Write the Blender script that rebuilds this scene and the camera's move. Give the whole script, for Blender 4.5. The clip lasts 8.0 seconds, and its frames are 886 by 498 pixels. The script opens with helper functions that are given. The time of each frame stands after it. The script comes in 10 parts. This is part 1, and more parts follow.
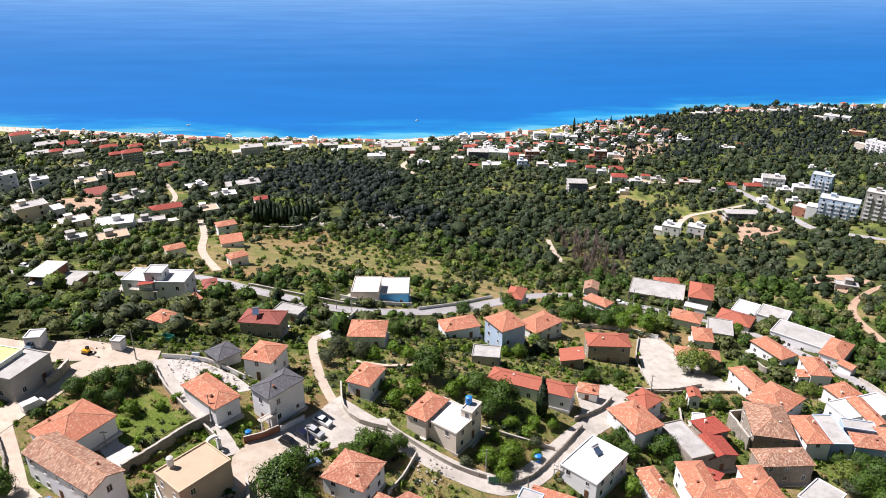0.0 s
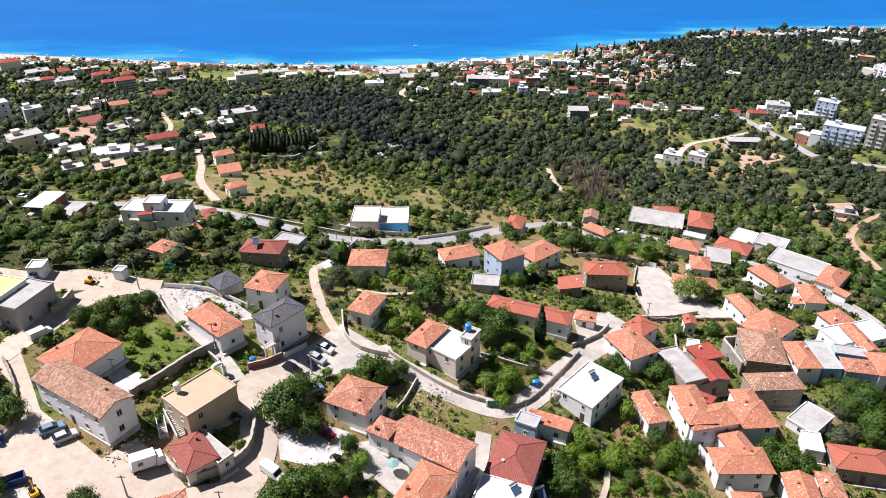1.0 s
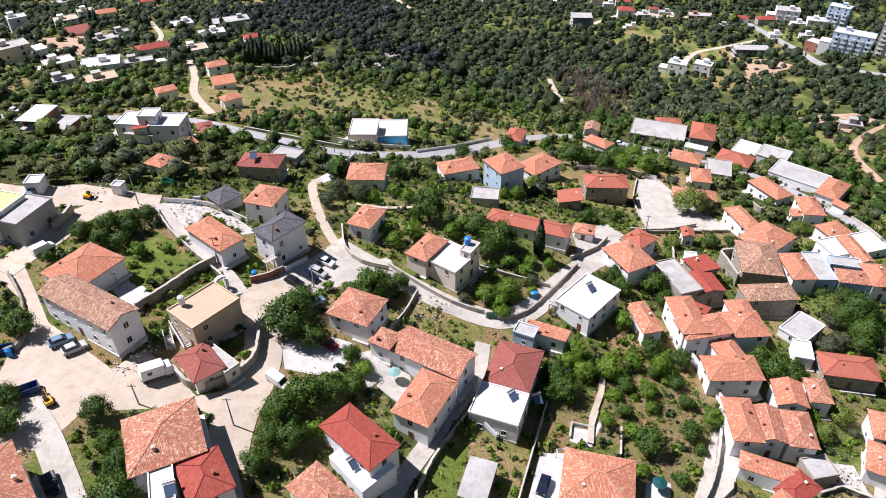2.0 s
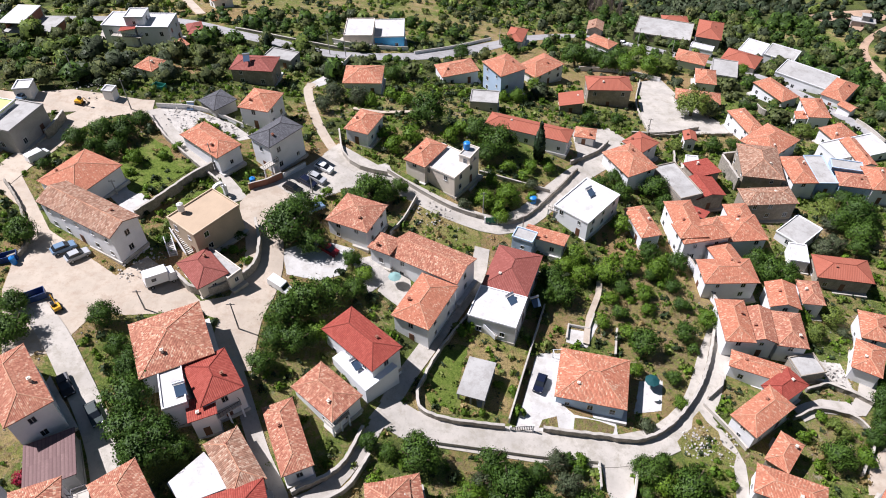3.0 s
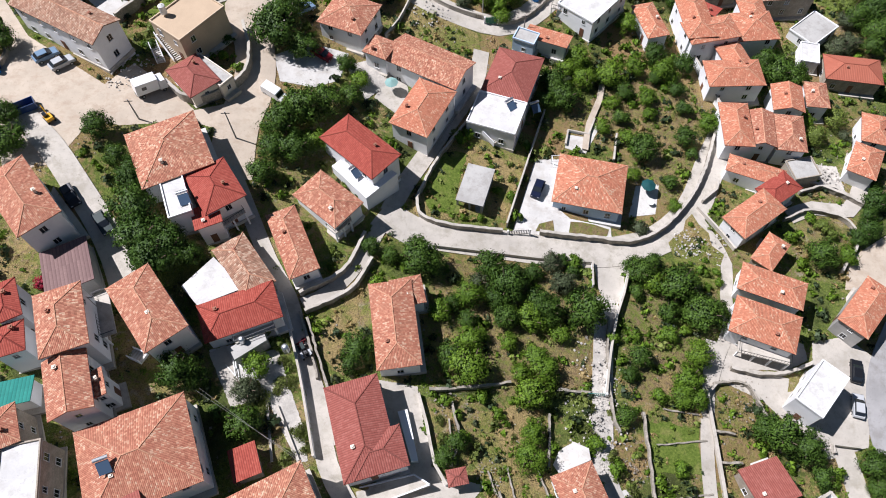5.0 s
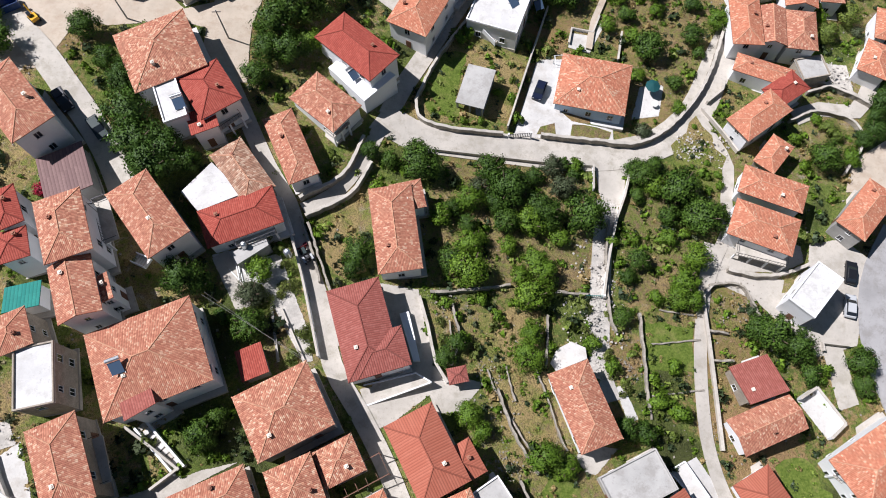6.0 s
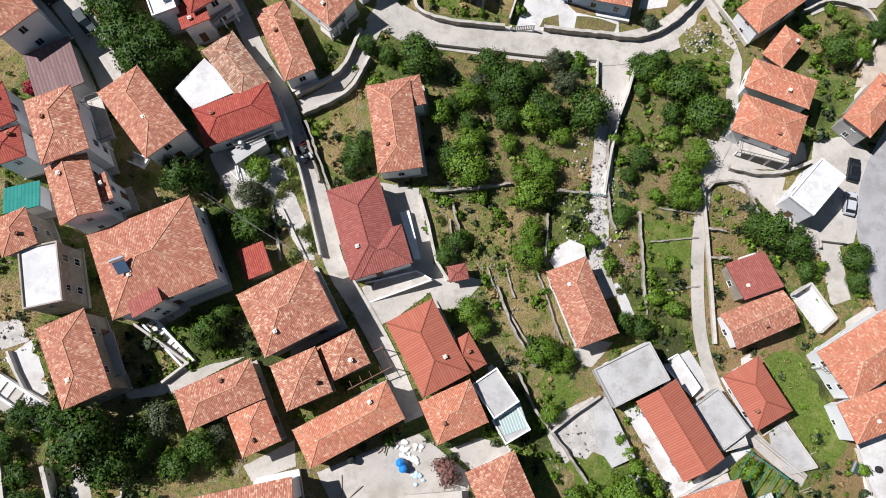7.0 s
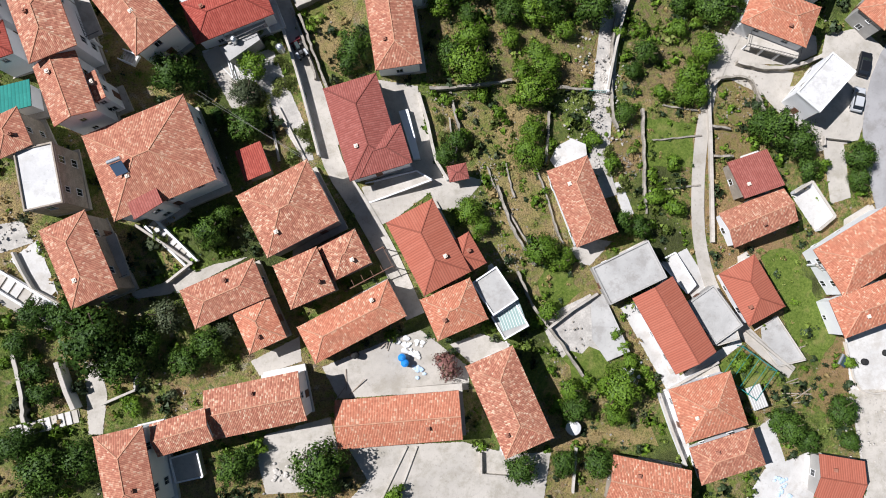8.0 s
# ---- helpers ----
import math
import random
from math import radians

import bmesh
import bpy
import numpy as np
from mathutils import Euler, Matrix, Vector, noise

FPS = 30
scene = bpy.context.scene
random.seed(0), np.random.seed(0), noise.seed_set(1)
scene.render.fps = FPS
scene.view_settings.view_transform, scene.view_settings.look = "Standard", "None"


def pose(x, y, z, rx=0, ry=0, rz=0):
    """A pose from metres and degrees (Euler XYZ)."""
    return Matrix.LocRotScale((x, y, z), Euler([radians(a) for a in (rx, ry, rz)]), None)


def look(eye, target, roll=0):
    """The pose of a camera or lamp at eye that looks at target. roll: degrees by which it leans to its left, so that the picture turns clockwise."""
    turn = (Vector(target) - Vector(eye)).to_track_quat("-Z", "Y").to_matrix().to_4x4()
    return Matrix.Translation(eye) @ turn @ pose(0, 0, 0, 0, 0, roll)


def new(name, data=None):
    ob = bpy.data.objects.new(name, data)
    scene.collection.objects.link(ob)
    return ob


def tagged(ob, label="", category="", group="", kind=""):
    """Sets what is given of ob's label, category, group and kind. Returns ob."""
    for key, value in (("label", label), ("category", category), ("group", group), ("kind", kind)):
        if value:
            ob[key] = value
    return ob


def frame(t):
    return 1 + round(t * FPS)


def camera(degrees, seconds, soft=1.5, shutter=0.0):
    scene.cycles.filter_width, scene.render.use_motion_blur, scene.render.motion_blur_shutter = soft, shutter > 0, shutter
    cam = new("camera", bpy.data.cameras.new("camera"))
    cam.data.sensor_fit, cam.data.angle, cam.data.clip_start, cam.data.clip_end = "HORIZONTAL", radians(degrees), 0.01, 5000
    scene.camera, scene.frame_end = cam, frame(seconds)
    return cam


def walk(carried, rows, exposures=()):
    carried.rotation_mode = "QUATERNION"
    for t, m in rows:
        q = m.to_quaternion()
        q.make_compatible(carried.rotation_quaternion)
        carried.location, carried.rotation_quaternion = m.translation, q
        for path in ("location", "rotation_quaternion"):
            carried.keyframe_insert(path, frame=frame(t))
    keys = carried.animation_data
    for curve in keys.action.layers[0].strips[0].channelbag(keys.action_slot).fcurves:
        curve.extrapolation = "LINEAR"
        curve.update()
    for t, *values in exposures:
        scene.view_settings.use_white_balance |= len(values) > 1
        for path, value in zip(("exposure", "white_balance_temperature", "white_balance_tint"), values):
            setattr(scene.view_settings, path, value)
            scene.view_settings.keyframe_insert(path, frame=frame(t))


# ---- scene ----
cam = camera(65.45, 8.0, soft=1.0)
# A drone that hovers in one place over the village and tilts its camera down.
EYE = (0.0, 0.0, 300.0)
TURNS = [
    (0.0, 65.70, 0.00, 0.00),
    (0.5, 62.82, 0.06, -0.05),
    (1.0, 59.84, 0.12, -0.11),
    (1.5, 56.39, 0.20, -0.19),
    (3.0, 44.84, 0.48, -0.53),
    (3.5, 40.84, 0.56, -0.68),
    (4.0, 36.86, 0.63, -0.78),
    (4.5, 32.86, 0.70, -0.93),
    (6.0, 20.98, 0.88, -1.30),
    (6.5, 16.84, 0.95, -1.44),
    (7.0, 12.59, 0.96, -1.52),
    (7.5, 8.35, 0.99, -1.67),
    (8.0, 4.29, 1.00, -1.78),
]
walk(cam, [(t, pose(*EYE, rx, ry, rz)) for t, rx, ry, rz in TURNS],
     exposures=[(0.0, 0.78, 6600, 15), (1.5, 0.79, 6330, 16), (3.0, 0.65, 6220, 14), (4.5, 0.57, 6220, 12), (6.0, 0.53, 6250, 11), (8.0, 0.52, 6230, 9)])

# ---- light ----
SUN = Vector((-0.64, 0.18, 1.0)).normalized()
world = bpy.data.worlds.new("sky")
scene.world = world
world.use_nodes = True
wn = world.node_tree.nodes
sky = wn.new("ShaderNodeTexSky")
sky.sky_type = "NISHITA"
sky.sun_disc = False
sky.sun_elevation = math.asin(SUN.z)
sky.sun_rotation = math.atan2(SUN.x, SUN.y)
sky.altitude = 300
sky.air_density = 1.2
sky.dust_density = 0.1
sky.ozone_density = 2.0
world.node_tree.links.new(sky.outputs[0], wn["Background"].inputs[0])
wn["Background"].inputs[1].default_value = 0.029
sun_data = bpy.data.lights.new("sun", "SUN")
sun_data.energy = 5.0
sun_data.angle = radians(0.5)
sun_data.color = (1.0, 0.962, 0.97)
sun = new("sun", sun_data)
sun.matrix_world = look((0, 0, 600), Vector((0, 0, 600)) - SUN)

# ---- the land ----
SHORE_X = [-2600, -768, -356, -77, 110, 214, 323, 414, 486, 681, 878, 2600]
SHORE_Y = [1500, 1177, 1106, 1092, 1139, 1192, 1234, 1264, 1324, 1344, 1364, 1650]


def lerp_table(v, xs, ys):
    return float(np.interp(v, xs, ys))


def shore(x):
    """Distance of the shoreline ahead of the camera."""
    return lerp_table(x, SHORE_X, SHORE_Y)


def ground(x, y):
    """Height of the land over the sea: a village shelf that falls away to the coast."""
    base = 198.0 - 20.0 * math.tanh(x / 85.0)
    reach = max(shore(x) - 140.0, 200.0)
    w = (y - 140.0) / reach
    if w <= 0:
        g = 1.0
    elif w <= 1:
        g = 1.0 - 1.22 * w + 0.22 * w * w
    else:
        g = max(-0.78 * (w - 1.0), -0.12)
    ease = min(max((y - 90.0) / 120.0, 0.0), 1.0)
    z = base * g
    z += 0.8 * math.sin(x / 19.0 + 1.0) * math.cos(y / 23.0) * (1.0 if y < 140 else max(0.0, 1 - (y - 140) / 200))
    z += ease * min(max(1.0 - w, 0.0) * 6.0, 1.0) * 7.0 * math.sin(x / 140.0 + 0.6) * math.sin(y / 115.0 + 0.8)
    return z


def wood_edge(x):
    """Where the village gives way to groves and woods."""
    return lerp_table(x, [-400, -150, -90, -40, 20, 90, 160, 220, 400], [120, 125, 128, 165, 178, 175, 165, 130, 90])


def open_land(x, y):
    """How open the land is: grassy slopes and building land against closed woods."""
    k = 0.0
    if x < -60 and y > 170:
        k += 0.20
    if y > shore(x) - 150 and x < 330:
        k += 0.22
    k += 0.6 * math.exp(-((x + 50) / 50) ** 2 - ((y - 272) / 50) ** 2)
    k += 0.45 * math.exp(-((x - 40) / 60) ** 2 - ((y - 205) / 25) ** 2)
    k += 0.45 * math.exp(-((x + 15) / 55) ** 2 - ((y - 258) / 34) ** 2)
    k += 0.16 * math.exp(-((x - 190) / 90) ** 2 - ((y - 470) / 110) ** 2)
    k += 0.20 * math.exp(-((x - 330) / 90) ** 2 - ((y - 520) / 70) ** 2)
    k += 0.55 * max(0.0, noise.noise(Vector((x / 75, y / 75, 5.0))) - 0.02)
    return min(k, 0.8)


def shaded_wood(x, y):
    """The dark wooded flank below the hilltop graveyard: slope shade put into darker trees and ground."""
    return 0.6 * math.exp(-((x + 110) / 85) ** 2 - ((y - 590) / 150) ** 2) + 0.3 * math.exp(-((x + 10) / 60) ** 2 - ((y - 410) / 70) ** 2)


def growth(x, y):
    """How far green undergrowth covers the ground: gardens in the village, thickets and painted shade under the woods.
    """
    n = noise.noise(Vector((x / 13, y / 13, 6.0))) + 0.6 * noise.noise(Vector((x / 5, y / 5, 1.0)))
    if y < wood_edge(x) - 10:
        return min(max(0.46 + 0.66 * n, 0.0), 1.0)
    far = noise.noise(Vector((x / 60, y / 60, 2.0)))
    return min(max(0.95 + 0.60 * n + 0.35 * far - 0.95 * open_land(x, y) + shaded_wood(x, y), 0.0), 1.0)


# ---- materials ----
class Nodes:
    """Short hand for building one node material."""

    def __init__(self, name, rough=0.8, metal=0.0, spec=0.3):
        self.mat = bpy.data.materials.new(name)
        self.mat.use_nodes = True
        self.tree = self.mat.node_tree
        self.bsdf = self.tree.nodes["Principled BSDF"]
        self.bsdf.inputs["Roughness"].default_value = rough
        self.bsdf.inputs["Metallic"].default_value = metal
        self.bsdf.inputs["Specular IOR Level"].default_value = spec

    def add(self, kind, **sets):
        n = self.tree.nodes.new(kind)
        for k, v in sets.items():
            n.inputs[k].default_value = v
        return n

    def link(self, a, b):
        self.tree.links.new(a, b)

    def place(self, scale=1.0, seed=0.0):
        g = self.add("ShaderNodeNewGeometry")
        m = self.add("ShaderNodeMapping")
        m.inputs["Scale"].default_value = (scale, scale, scale)
        m.inputs["Location"].default_value = (seed, seed * 1.7, 0)
        self.link(g.outputs["Position"], m.inputs["Vector"])
        return m.outputs[0]

    def noise(self, scale, detail=3.0, rough=0.55, vec=None, seed=0.0):
        n = self.add("ShaderNodeTexNoise")
        n.inputs["Scale"].default_value = 1.0
        n.inputs["Detail"].default_value = detail
        n.inputs["Roughness"].default_value = rough
        self.link(vec if vec else self.place(scale, seed), n.inputs["Vector"])
        return n.outputs["Fac"]

    def ramp(self, fac, stops, constant=False):
        r = self.add("ShaderNodeValToRGB")
        if constant:
            r.color_ramp.interpolation = "CONSTANT"
        el = r.color_ramp.elements
        while len(el) < len(stops):
            el.new(0.5)
        for e, (p, c) in zip(el, stops):
            e.position = p
            e.color = (*c, 1.0) if len(c) == 3 else c
        self.link(fac, r.inputs[0])
        return r.outputs[0]

    def mix(self, fac, a, b, kind="MIX"):
        m = self.add("ShaderNodeMix")
        m.data_type = "RGBA"
        m.blend_type = kind
        for sock, v in ((m.inputs[0], fac), (m.inputs[6], a), (m.inputs[7], b)):
            if isinstance(v, (int, float)):
                sock.default_value = v
            elif isinstance(v, tuple):
                sock.default_value = (*v, 1.0)
            else:
                self.link(v, sock)
        return m.outputs[2]

    def math(self, op, a, b=0.0):
        m = self.add("ShaderNodeMath")
        m.operation = op
        for sock, v in ((m.inputs[0], a), (m.inputs[1], b)):
            if isinstance(v, (int, float)):
                sock.default_value = v
            else:
                self.link(v, sock)
        return m.outputs[0]

    def value(self, lo, hi, fac):
        m = self.add("ShaderNodeMapRange")
        m.inputs["To Min"].default_value = lo
        m.inputs["To Max"].default_value = hi
        self.link(fac, m.inputs[0])
        return m.outputs[0]

    def bump(self, height, strength=0.4, distance=0.05):
        b = self.add("ShaderNodeBump")
        b.inputs["Strength"].default_value = strength
        b.inputs["Distance"].default_value = distance
        self.link(height, b.inputs["Height"])
        self.link(b.outputs[0], self.bsdf.inputs["Normal"])

    def colour(self, c):
        if isinstance(c, tuple):
            self.bsdf.inputs["Base Color"].default_value = (*c, 1.0)
        else:
            self.link(c, self.bsdf.inputs["Base Color"])
        return self.mat

    def random(self):
        return self.add("ShaderNodeObjectInfo").outputs["Random"]

    def island(self):
        return self.add("ShaderNodeNewGeometry").outputs["Random Per Island"]


def shade(c, k):
    return tuple(min(1.0, v * k) for v in c)


def plain(name, c, rough=0.75, scale=1.5, vary=0.18, grain=14.0, metal=0.0, bump=0.25):
    """A painted, cast or trodden surface with blotches and grain."""
    n = Nodes(name, rough, metal)
    big = n.ramp(n.noise(scale * 0.25, 4.0), [(0.3, shade(c, 1 - vary)), (0.7, shade(c, 1 + vary * 0.6))])
    fine = n.noise(grain, 3.0, seed=3.0)
    col = n.mix(0.5, big, n.ramp(fine, [(0.3, shade(c, 1 - vary)), (0.7, shade(c, 1 + vary * 0.5))]))
    col = n.mix(n.value(0.0, 0.22, n.random()), col, shade(c, 0.72))
    stain = n.noise(scale * 0.09, 5.0, 0.7, seed=17.0)
    col = n.mix(n.ramp(stain, [(0.50, (0, 0, 0)), (0.68, (vary * 2.0, vary * 2.0, vary * 2.0))]), col, shade(c, 0.62))
    if bump:
        n.bump(fine, bump, 0.03)
    return n.colour(col)


def paving(name, c, dirt, cracks=0.5, rough=0.9):
    """Poured concrete, tar or trodden earth: worn patches, dirt, cracks, joints and grit."""
    n = Nodes(name, rough)
    wear = n.noise(0.16, 6.0, 0.65, seed=4.0)
    col = n.ramp(wear, [(0.30, shade(c, 0.80)), (0.50, c), (0.68, shade(c, 1.14))])
    col = n.mix(n.ramp(n.noise(0.42, 6.0, 0.72, seed=19.0), [(0.48, (0, 0, 0)), (0.64, (0.8, 0.8, 0.8))]), col, dirt)
    col = n.mix(n.ramp(n.noise(1.9, 5.0, 0.7, seed=29.0), [(0.58, (0, 0, 0)), (0.70, (0.55, 0.55, 0.55))]), col, shade(dirt, 0.7))
    cell = n.add("ShaderNodeTexVoronoi")
    cell.feature = "DISTANCE_TO_EDGE"
    cell.inputs["Scale"].default_value = 1.0
    warp = n.add("ShaderNodeVectorMath")
    twist = n.add("ShaderNodeTexNoise")
    twist.inputs["Scale"].default_value = 1.0
    base = n.place(0.24, 2.0)
    n.link(base, twist.inputs["Vector"])
    n.link(base, warp.inputs[0])
    n.link(twist.outputs["Color"], warp.inputs[1])
    n.link(warp.outputs[0], cell.inputs["Vector"])
    col = n.mix(n.ramp(cell.outputs["Distance"], [(0.003, (cracks, cracks, cracks)), (0.016, (0, 0, 0))]), col, shade(c, 0.6))
    grit = n.noise(9.0, 3.0, 0.7, seed=37.0)
    col = n.mix(n.ramp(grit, [(0.58, (0, 0, 0)), (0.72, (0.4, 0.4, 0.4))]), col, shade(c, 0.6))
    col = n.mix(n.value(0.0, 0.25, n.random()), col, shade(c, 0.8))
    n.bump(n.math("ADD", grit, wear), 0.35, 0.04)
    return n.colour(col)


def tiles(name, stops, across=0.24, up=0.4, relief=0.5, rough=0.85, stain=(0.30, 0.16, 0.10), worn=0.35, pale=0.0):
    """Clay roof tiles in rows and columns, each with its own tone, laid along the roof's UV in metres."""
    n = Nodes(name, rough)
    uv = n.add("ShaderNodeUVMap").outputs[0]
    sep = n.add("ShaderNodeSeparateXYZ")
    n.link(uv, sep.inputs[0])
    u = n.math("DIVIDE", sep.outputs[0], across)
    v = n.math("DIVIDE", sep.outputs[1], up)
    cell = n.add("ShaderNodeCombineXYZ")
    n.link(n.math("FLOOR", u), cell.inputs[0])
    n.link(n.math("FLOOR", v), cell.inputs[1])
    n.link(n.math("MULTIPLY", n.random(), 97.0), cell.inputs[2])
    white = n.add("ShaderNodeTexWhiteNoise")
    n.link(cell.outputs[0], white.inputs["Vector"])
    patch = n.noise(0.55, 4.0, 0.6)
    odd = n.math("MULTIPLY", n.math("SUBTRACT", n.noise(0.9, 3.0, 0.6, seed=8.0), 0.5), pale)
    col = n.ramp(n.math("ADD", white.outputs["Value"], odd), stops)
    col = n.mix(n.ramp(n.noise(3.5, 3.0, 0.7, seed=13.0), [(0.42, (0.35, 0.35, 0.35)), (0.62, (0, 0, 0))]), col, shade(stops[0][1], 0.75))
    col = n.mix(n.ramp(patch, [(0.45, (0, 0, 0)), (0.75, (worn, worn, worn))]), col, stain)
    col = n.mix(n.value(0.0, 0.30, n.random()), col, shade(stops[1][1], 0.8))
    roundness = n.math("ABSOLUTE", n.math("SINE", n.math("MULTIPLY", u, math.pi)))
    # The grooves between columns are also darkened in the colour, beside the bump.
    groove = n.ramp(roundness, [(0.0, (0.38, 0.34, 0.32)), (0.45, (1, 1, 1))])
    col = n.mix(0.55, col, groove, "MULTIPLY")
    step = n.math("FRACT", v)
    n.bump(n.math("ADD", roundness, n.math("MULTIPLY", step, -0.6)), relief, 0.10)
    return n.colour(col)


def leaves(name, dark, light, dry=None, amount=0.1, thin=0.35):
    """Foliage: each leaf cluster its own tone, partly letting the light through."""
    n = Nodes(name, 0.55, spec=0.2)
    col = n.ramp(n.island(), [(0.0, shade(dark, 0.5)), (0.5, light), (1.0, shade(light, 1.5))])
    col = n.mix(n.value(0.0, 0.4, n.random()), col, shade(dark, 1.1))
    patch = n.noise(0.045, 3.0, seed=21.0)
    col = n.mix(n.ramp(patch, [(0.40, (0.5, 0.5, 0.5)), (0.62, (0, 0, 0))]), col, shade(dark, 1.2))
    if dry:
        col = n.mix(n.ramp(n.noise(0.16, 2.0, seed=9.0), [(0.48, (0, 0, 0)), (0.68, (amount, amount, amount))]), col, dry)
    n.colour(col)
    glow = n.add("ShaderNodeBsdfTranslucent")
    n.link(n.mix(0.5, col, shade(light, 1.6)), glow.inputs[0])
    both = n.add("ShaderNodeMixShader")
    both.inputs[0].default_value = thin * 0.6
    n.link(n.bsdf.outputs[0], both.inputs[1])
    n.link(glow.outputs[0], both.inputs[2])
    n.link(both.outputs[0], n.tree.nodes["Material Output"].inputs[0])
    return n.mat


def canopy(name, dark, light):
    """The dense inside of a crown: shaded hollows and lit leaf masses painted in by noise."""
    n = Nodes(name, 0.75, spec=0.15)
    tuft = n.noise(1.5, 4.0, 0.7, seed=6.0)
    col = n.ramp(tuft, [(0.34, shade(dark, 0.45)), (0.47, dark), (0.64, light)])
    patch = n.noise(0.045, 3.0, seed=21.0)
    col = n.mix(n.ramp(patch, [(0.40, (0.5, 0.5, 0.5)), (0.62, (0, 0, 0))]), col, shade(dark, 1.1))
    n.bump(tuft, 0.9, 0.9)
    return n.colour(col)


def make_ground(name="scrub_ground", grassy=0.43, green=0.58, soily=0.57, stony=0.66, tint=1.0):
    """Rough ground: dry grass, green patches, soil and pale stones; each figure is where one gives way to the next."""
    n = Nodes(name, 0.95, spec=0.1)
    dry, soil, pale = shade((0.48, 0.355, 0.160), tint), shade((0.33, 0.225, 0.135), tint), (0.50, 0.42, 0.33)
    grass, lush = (0.225, 0.255, 0.058), (0.160, 0.240, 0.035)
    a = n.noise(0.035, 5.0, 0.6)
    b = n.noise(0.25, 5.0, 0.65, seed=5.0)
    c = n.noise(1.3, 4.0, 0.65, seed=11.0)
    col = n.mix(n.ramp(b, [(grassy - 0.09, (0, 0, 0)), (grassy + 0.09, (1, 1, 1))]), grass, dry)
    col = n.mix(n.ramp(a, [(green - 0.08, (0, 0, 0)), (green + 0.08, (0.8, 0.8, 0.8))]), col, lush)
    col = n.mix(n.ramp(c, [(soily - 0.09, (0, 0, 0)), (soily + 0.09, (0.9, 0.9, 0.9))]), col, soil)
    e = n.noise(0.5, 4.0, 0.7, seed=31.0)
    col = n.mix(n.ramp(e, [(stony - 0.06, (0, 0, 0)), (stony + 0.06, (0.8, 0.8, 0.8))]), col, pale)
    fine = n.noise(5.0, 4.0, 0.7, seed=2.0)
    col = n.mix(n.ramp(fine, [(0.36, (0.7, 0.7, 0.7)), (0.50, (0, 0, 0))]), col, (0.075, 0.078, 0.030))
    if name == "scrub_ground":
        red = n.noise(0.011, 5.0, 0.6, seed=51.0)
        col = n.mix(n.ramp(red, [(0.46, (0, 0, 0)), (0.60, (0.7, 0.7, 0.7))]), col, (0.37, 0.225, 0.115))
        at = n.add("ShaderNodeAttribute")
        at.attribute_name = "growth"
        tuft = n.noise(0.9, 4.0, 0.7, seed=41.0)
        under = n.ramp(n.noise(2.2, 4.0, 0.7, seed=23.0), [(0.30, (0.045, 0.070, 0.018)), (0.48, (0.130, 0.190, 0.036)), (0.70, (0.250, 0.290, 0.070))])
        # Dense growth: thicket green, with the shade under trees darkened into it.
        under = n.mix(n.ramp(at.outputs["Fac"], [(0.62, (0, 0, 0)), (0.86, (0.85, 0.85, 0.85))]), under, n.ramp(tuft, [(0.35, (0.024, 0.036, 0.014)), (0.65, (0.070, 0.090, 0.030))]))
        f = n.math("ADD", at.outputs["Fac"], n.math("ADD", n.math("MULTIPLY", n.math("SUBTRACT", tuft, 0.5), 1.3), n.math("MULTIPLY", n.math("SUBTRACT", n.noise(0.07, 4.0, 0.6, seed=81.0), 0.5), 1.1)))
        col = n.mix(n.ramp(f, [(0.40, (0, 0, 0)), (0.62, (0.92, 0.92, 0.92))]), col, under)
    grit = n.noise(11.0, 3.0, 0.7, seed=61.0)
    col = n.mix(n.ramp(grit, [(0.62, (0, 0, 0)), (0.70, (0.75, 0.75, 0.75))]), col, (0.50, 0.44, 0.36))
    col = n.mix(n.ramp(n.noise(3.3, 4.0, 0.75, seed=71.0), [(0.34, (0.7, 0.7, 0.7)), (0.44, (0, 0, 0))]), col, (0.055, 0.060, 0.024))
    n.bump(n.math("ADD", n.math("ADD", c, fine), n.math("MULTIPLY", grit, 0.5)), 1.0, 0.45)
    return n.colour(col)


def make_lawn():
    """Rough mown grass: fresh green with yellowed and worn patches."""
    n = Nodes("green_grass_plot", 0.95, spec=0.1)
    col = n.ramp(n.noise(2.6, 5.0, 0.7, seed=3.0), [(0.30, (0.052, 0.080, 0.014)), (0.50, (0.120, 0.168, 0.030)), (0.70, (0.200, 0.235, 0.055))])
    col = n.mix(n.ramp(n.noise(0.28, 4.0, 0.6, seed=9.0), [(0.54, (0, 0, 0)), (0.70, (0.5, 0.5, 0.5))]), col, (0.34, 0.28, 0.12))
    fine = n.noise(7.0, 4.0, 0.7, seed=15.0)
    col = n.mix(n.ramp(fine, [(0.36, (0.6, 0.6, 0.6)), (0.48, (0, 0, 0))]), col, (0.060, 0.095, 0.014))
    n.bump(fine, 0.8, 0.2)
    return n.colour(col)


